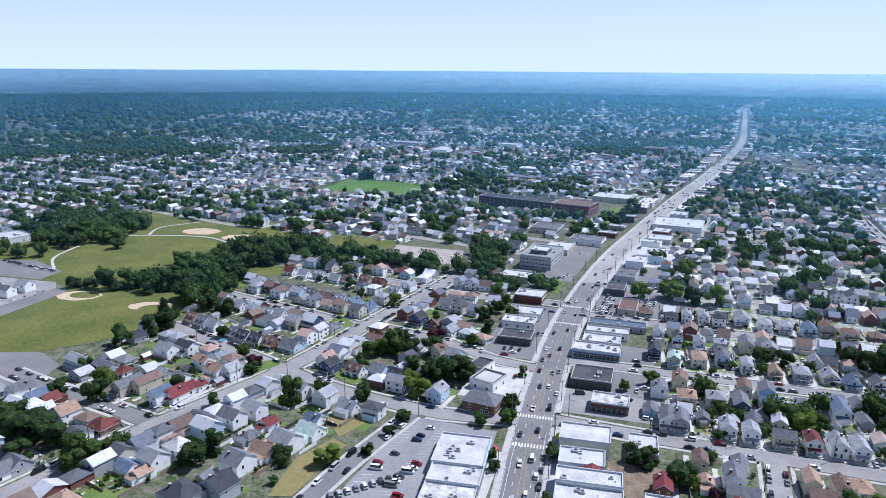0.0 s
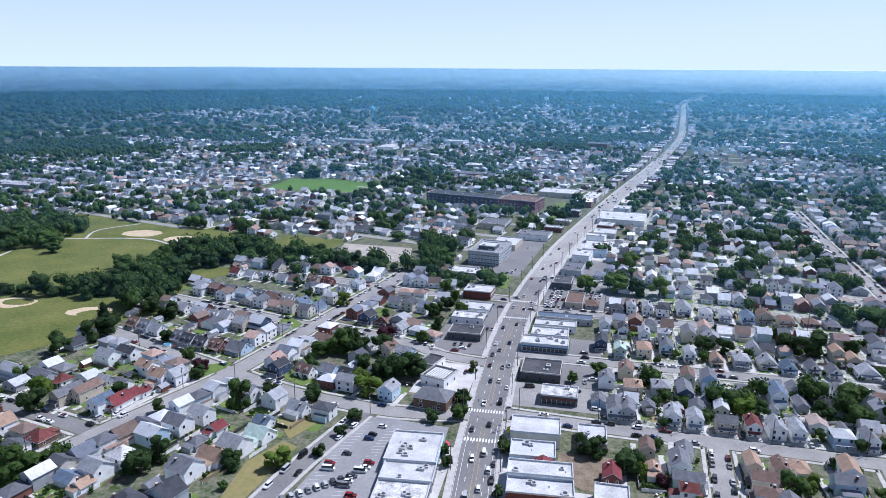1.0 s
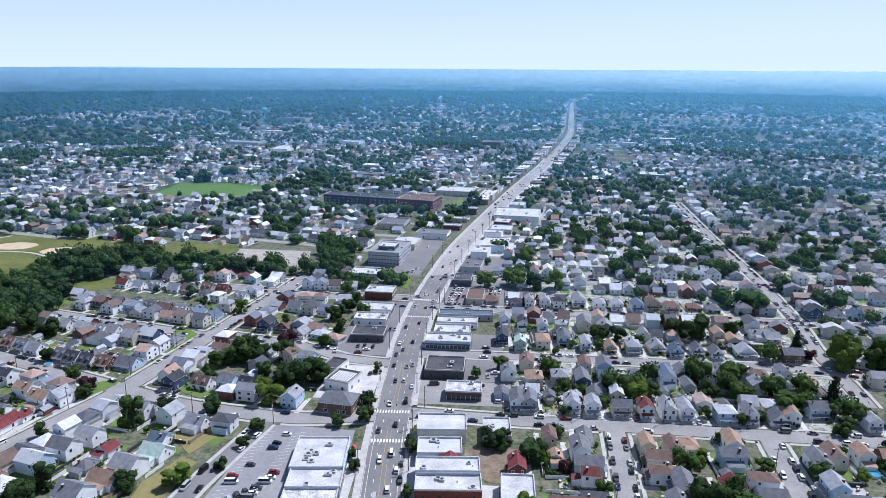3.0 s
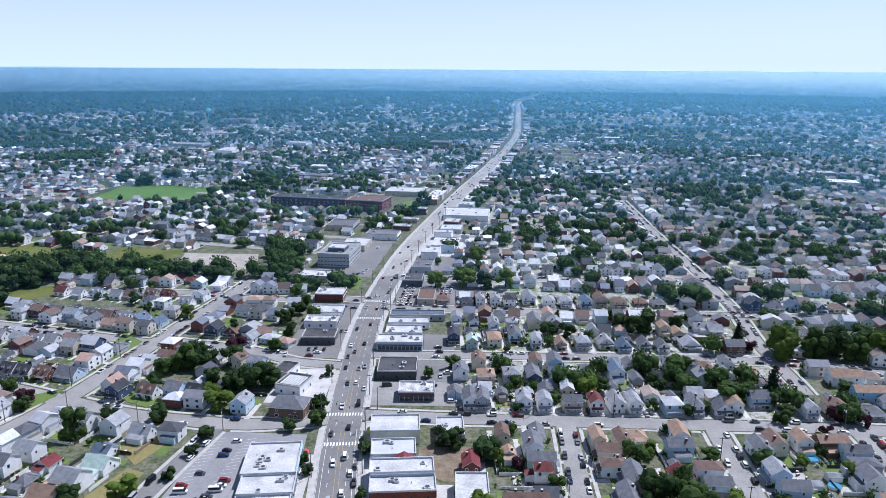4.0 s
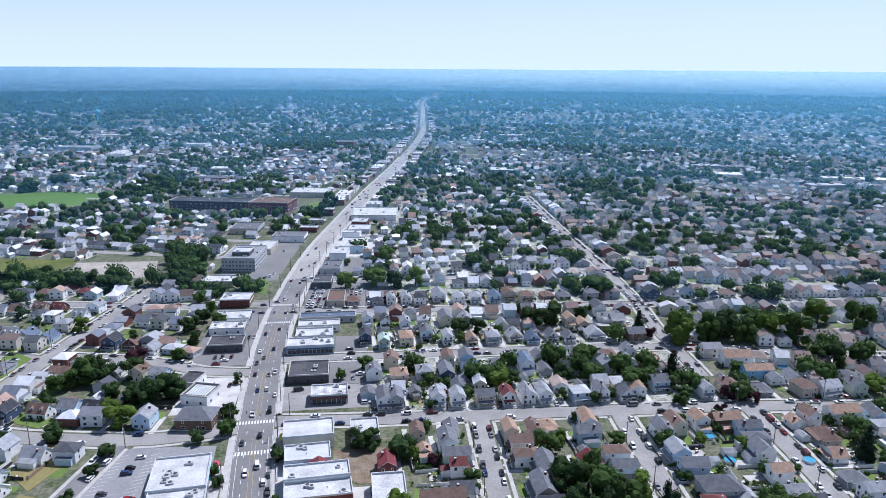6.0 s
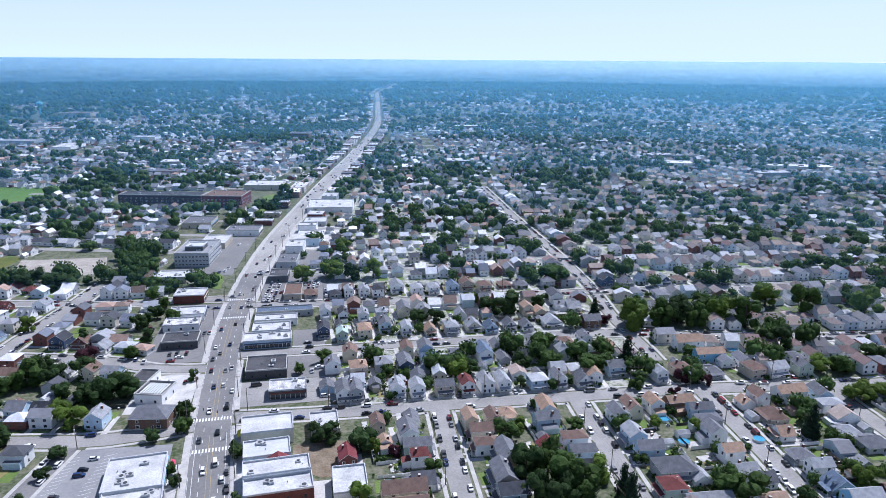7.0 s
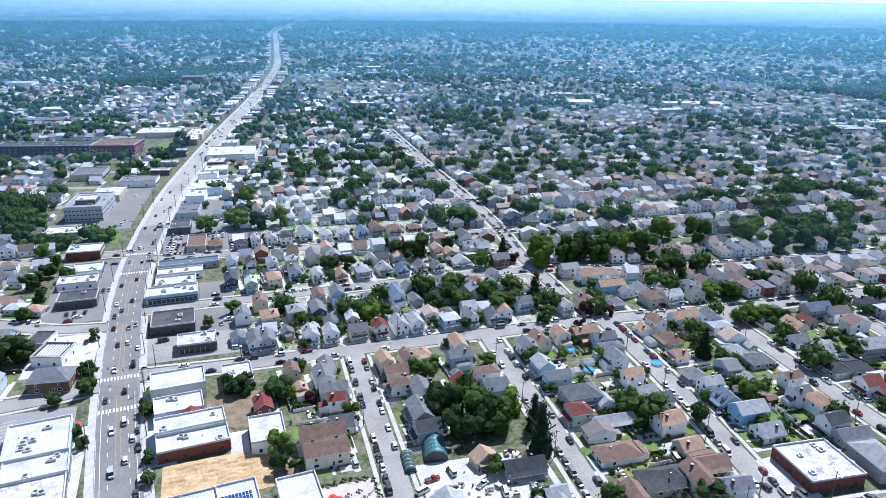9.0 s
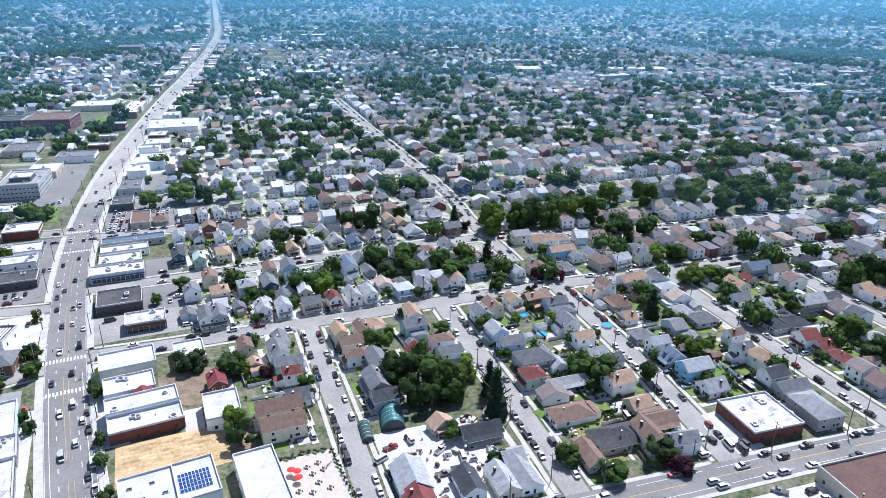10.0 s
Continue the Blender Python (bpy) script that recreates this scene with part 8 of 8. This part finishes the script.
# big flat roofs among the far streets
flat_h = []
for i in range(420):
    a, R = radians(r.uniform(-52, 58)), 1000 + 3600 * r.random() ** 0.8
    x, y = R * math.sin(a), R * math.cos(a)
    if off_main(x, y) > 70 and not on_open(x, y):
        flat_h.append((0, x, y, 0, radians(r.choice((-15, -3))), r.uniform(16, 62), r.uniform(12, 30), r.uniform(5, 8)))

# far trees: yards first, then woods that thicken with distance
for i in range(20500):
    a, q = radians(r.uniform(-54, 60)), r.random()
    R = math.sqrt(560 ** 2 + q * (4750 ** 2 - 560 ** 2))
    x, y = R * math.sin(a), R * math.cos(a)
    wood = woods(x, y) + 0.1
    if off_main(x, y) < 24 or on_open(x, y):
        continue
    if R < 1750:
        continue
    if r.random() < 0.42 + max(0, wood) * 1.3:
        rad = r.uniform(6.0, 13.0) * (1.5 if R > 2600 else 1.15)
        far_t.append((r.randrange(5), x, y, 0, r.uniform(0, 6.28), rad * r.uniform(0.9, 1.5), rad, min(15.0, rad * r.uniform(0.75, 1.15))))
for i in range(19500):
    a, q = radians(r.uniform(-54, 60)), r.random()
    R = math.sqrt(260 ** 2 + q * (1750 ** 2 - 260 ** 2))
    x, y = R * math.sin(a), R * math.cos(a)
    wood = nz(x, y, 0.004) + 0.6 * nz(x, y, 0.012)
    if off_main(x, y) < 20 or on_open(x, y) or not is_free(x, y, 0.6):
        continue
    if R < 1150 and any(near_line(LINES[n], x, y) < HALF[n] + (3.5 if n == "street_north" else 1.5) for n in LINES):
        continue
    if R < 300 and r.random() < 0.6:
        continue
    grove = woods(x, y) > 0.32 and R > 880
    if r.random() < (1.0 if grove else (0.46 if R > 720 else 0.34) + wood * 1.3 + (0.36 if a > 0.38 and R > 400 else 0.2 if a > 0.2 and R > 400 else 0)):
        rad = r.uniform(2.8, 5.2) if r.random() < 0.5 and not grove else r.uniform(6.0, 10.5)
        if R < 330:
            rad *= 0.6
        (mid_t if R > 720 else belt).append((r.randrange(6 if R > 720 else 4), x, y, 0, r.uniform(0, 6.28), rad, rad, rad * r.uniform(0.95, 1.4)))
# traffic on the far stretch of the road
for i in range(110):
    y = r.uniform(780, 2300)
    k = int(np.abs(main_np[:, 1] - y).argmin())
    if 0 < k < len(MAIN) - 1:
        (ax, ay), (bx, by) = MAIN[k - 1], MAIN[k + 1]
        an = math.atan2(by - ay, bx - ax)
        q = r.choice((-7.2, -5.2, -2.4, 2.4, 5.2, 7.2))
        far_cars.append((0, MAIN[k][0] + q * math.sin(an) + (y - MAIN[k][1]) * math.cos(an), MAIN[k][1] - q * math.cos(an) + (y - MAIN[k][1]) * math.sin(an), 0.1, an, 1, 1, 1))
# parked cars on the mapped streets farther off, and in the lot by the park
for n in LINES:
    if n == "main_road":
        continue
    for side in (-1, 1):
        a = offset_line(LINES[n], side * (HALF[n] - 1.1))
        for (x0, y0), (x1, y1) in zip(a, a[1:]):
            if math.hypot(x0, y0) > 400 and SECTOR(x0, y0):
                for t in (0.1, 0.75):
                    if r.random() < 0.42:
                        far_cars.append((0, x0 + (x1 - x0) * t, y0 + (y1 - y0) * t, 0.1, math.atan2(y1 - y0, x1 - x0), 1, 1, 1))
for i in range(16):
    far_cars.append((0, -530 + 4.3 * i + r.uniform(-0.5, 0.5), 448 - 0.9 * i + r.uniform(-1, 1), 0.09, radians(70), 1, 1, 1))
# groves round the school
for q in ([(-262, 925), (-217, 925), (-232, 985), (-290, 1000)], [(-180, 1028), (-104, 1030), (-100, 1078), (-190, 1080)], [(-66, 774), (-48, 770), (-44, 800), (-62, 798)], [(-205, 800), (-120, 790), (-118, 806), (-203, 814)]):
    xs, ys = [p[0] for p in q], [p[1] for p in q]
    for i in range(int((max(xs) - min(xs)) * (max(ys) - min(ys)) / 70)):
        x, y = r.uniform(min(xs), max(xs)), r.uniform(min(ys), max(ys))
        if inside(q, x, y) and off_main(x, y) > 20 and is_free(x, y, 2.0):
            rad = r.uniform(4.5, 9.0) if y > 900 else r.uniform(2.5, 4.5)
            mid_t.append((r.randrange(6), x, y, 0, r.uniform(0, 6.28), rad, rad, rad * r.uniform(1.1, 1.5)))
# shrubs and hedges in the yards
r_sh = random.Random(33)
shrubs = []
for x, y, turn, w, d in YARDS:
    c, s = math.cos(radians(turn)), math.sin(radians(turn))
    for k in range(5):
        u, v = r_sh.choice(((r_sh.uniform(-w, w) * 0.7, d / 2 + r_sh.uniform(3, 12)), (r_sh.choice((-1, 1)) * (w / 2 + r_sh.uniform(0.8, 1.6)), r_sh.uniform(-d, d) * 0.5), (r_sh.uniform(-w, w) * 0.5, -d / 2 - 1.0)))
        px, py = x + u * c - v * s, y + u * s + v * c
        if on_open(px, py) or not is_free(px, py, 0.1) and k < 3 or any(near_line(LINES[n], px, py) < HALF[n] + 3.2 for n in LINES):
            continue
        q = r_sh.uniform(0.8, 1.9)
        shrubs.append((r_sh.randrange(4), px, py, 0, r_sh.uniform(0, 6.28), q * r_sh.uniform(0.9, 1.7), q, q * r_sh.uniform(1.0, 1.7)))
BLOCK = Shape().box(-0.5, 0.5, -0.5, 0.5, 0, 1.0, 0, top=1, under=False)
BLOCK.box(-0.3, -0.18, -0.2, 0.1, 1.0, 1.16, 0).box(0.15, 0.25, 0.1, 0.3, 1.0, 1.14, 0)
SLAB = Shape().box(-0.5, 0.5, -0.5, 0.5, 0.0, 0.05, 0, under=False)
CARB = Shape().box(-2.3, 2.3, -0.9, 0.9, 0.25, 0.85, 0)
WHITE_CARB = Shape().box(-2.3, 2.3, -0.92, 0.92, 0.25, 0.95, 2)
for q, roof in ((CARB, 0), (WHITE_CARB, 2)):  # glass that leans in, under a painted roof
    lo, hi = [(-1.6, -0.84), (1.1, -0.84), (1.1, 0.84), (-1.6, 0.84)], [(-1.2, -0.66), (0.5, -0.66), (0.5, 0.66), (-1.2, 0.66)]
    for i in range(4):
        j = (i + 1) % 4
        q.poly([(*lo[i], 0.86), (*lo[j], 0.86), (*hi[j], 1.42), (*hi[i], 1.42)], 1)
    q.poly([(*p, 1.42) for p in hi], roof)
as_t = lambda s: (s.v, s.f, s.m)
in_east = lambda q: not is_left(q[1], q[2]) and math.atan2(q[1], q[2]) > radians(17)
scatter("distant_houses", MID_HOUSES, [q for q in mid_h if not in_east(q)], [FAR_WALL, FAR_ROOF, GLASS], "rows of gabled suburban houses in white, grey and tan", "houses")
scatter("distant_houses", MID_HOUSES, [q for q in mid_h if in_east(q)], [FAR_WALL, EAST_ROOF, GLASS], "rows of low houses with brown and charcoal roofs", "houses")
scatter("farthest_houses", FAR_HOUSES, far_h, [FAR_WALL, FAR_ROOF], "tiny pale houses scattered to the horizon", "houses")
scatter("far_flat_roofs", [merged(*as_t(BLOCK))], flat_h + shop_rows, [FAR_SHOP, FAR_FLAT], "pale flat-roofed shops and halls among far houses", "buildings")
scatter("distant_trees", MID_TREES, mid_t, [FAR_LEAVES], "leafy green trees between the far houses", "trees", smooth=True)
scatter("park_trees", [far_tree(50 + i, 8, 190, 0.105, 0.86) for i in range(4)], belt, [FAR_LEAVES], "dense leafy trees round the park and yards", "trees", smooth=True)
scatter("farthest_trees", FAR_TREES, far_t, [FAR_LEAVES], "dark woods and treetops out to the horizon", "trees", smooth=True)
scatter("garden_shrubs", [far_tree(80 + i, 3, 34, 0.2, 0.86) for i in range(4)], shrubs, [FAR_LEAVES], "dark green shrubs and hedges in the yards", "shrubs", smooth=True)
scatter("paved_yards", [as_t(SLAB)], yard_paved, [PAVING], "pale paved back yards and patios", "patio")
scatter("dry_yards", [as_t(SLAB)], yard_dry, [LAWN_DRY], "dry straw-coloured lawn patches", "lawn")
scatter("front_lawns", [as_t(SLAB)], lawns, [LAWN], "small mown lawns in front of houses", "lawn")
scatter("driveways", [as_t(SLAB)], drives, [CONCRETE], "pale concrete drives beside the houses", "driveway")
scatter("far_streets", [as_t(Shape().box(-0.5, 0.5, -0.5, 0.5, 0, 0.07, 0, under=False))], strips, [PALE_STREET], "far grey side streets between rows of houses", "street")
scatter("distant_cars", [merged(*as_t(CARB)), merged(*as_t(WHITE_CARB))], far_cars + FAR_PARKED, [FAR_CAR, CARGLASS, paint("white_car_paint", PAINT_OF["white"])], "far cars on the road and on drives", "cars")
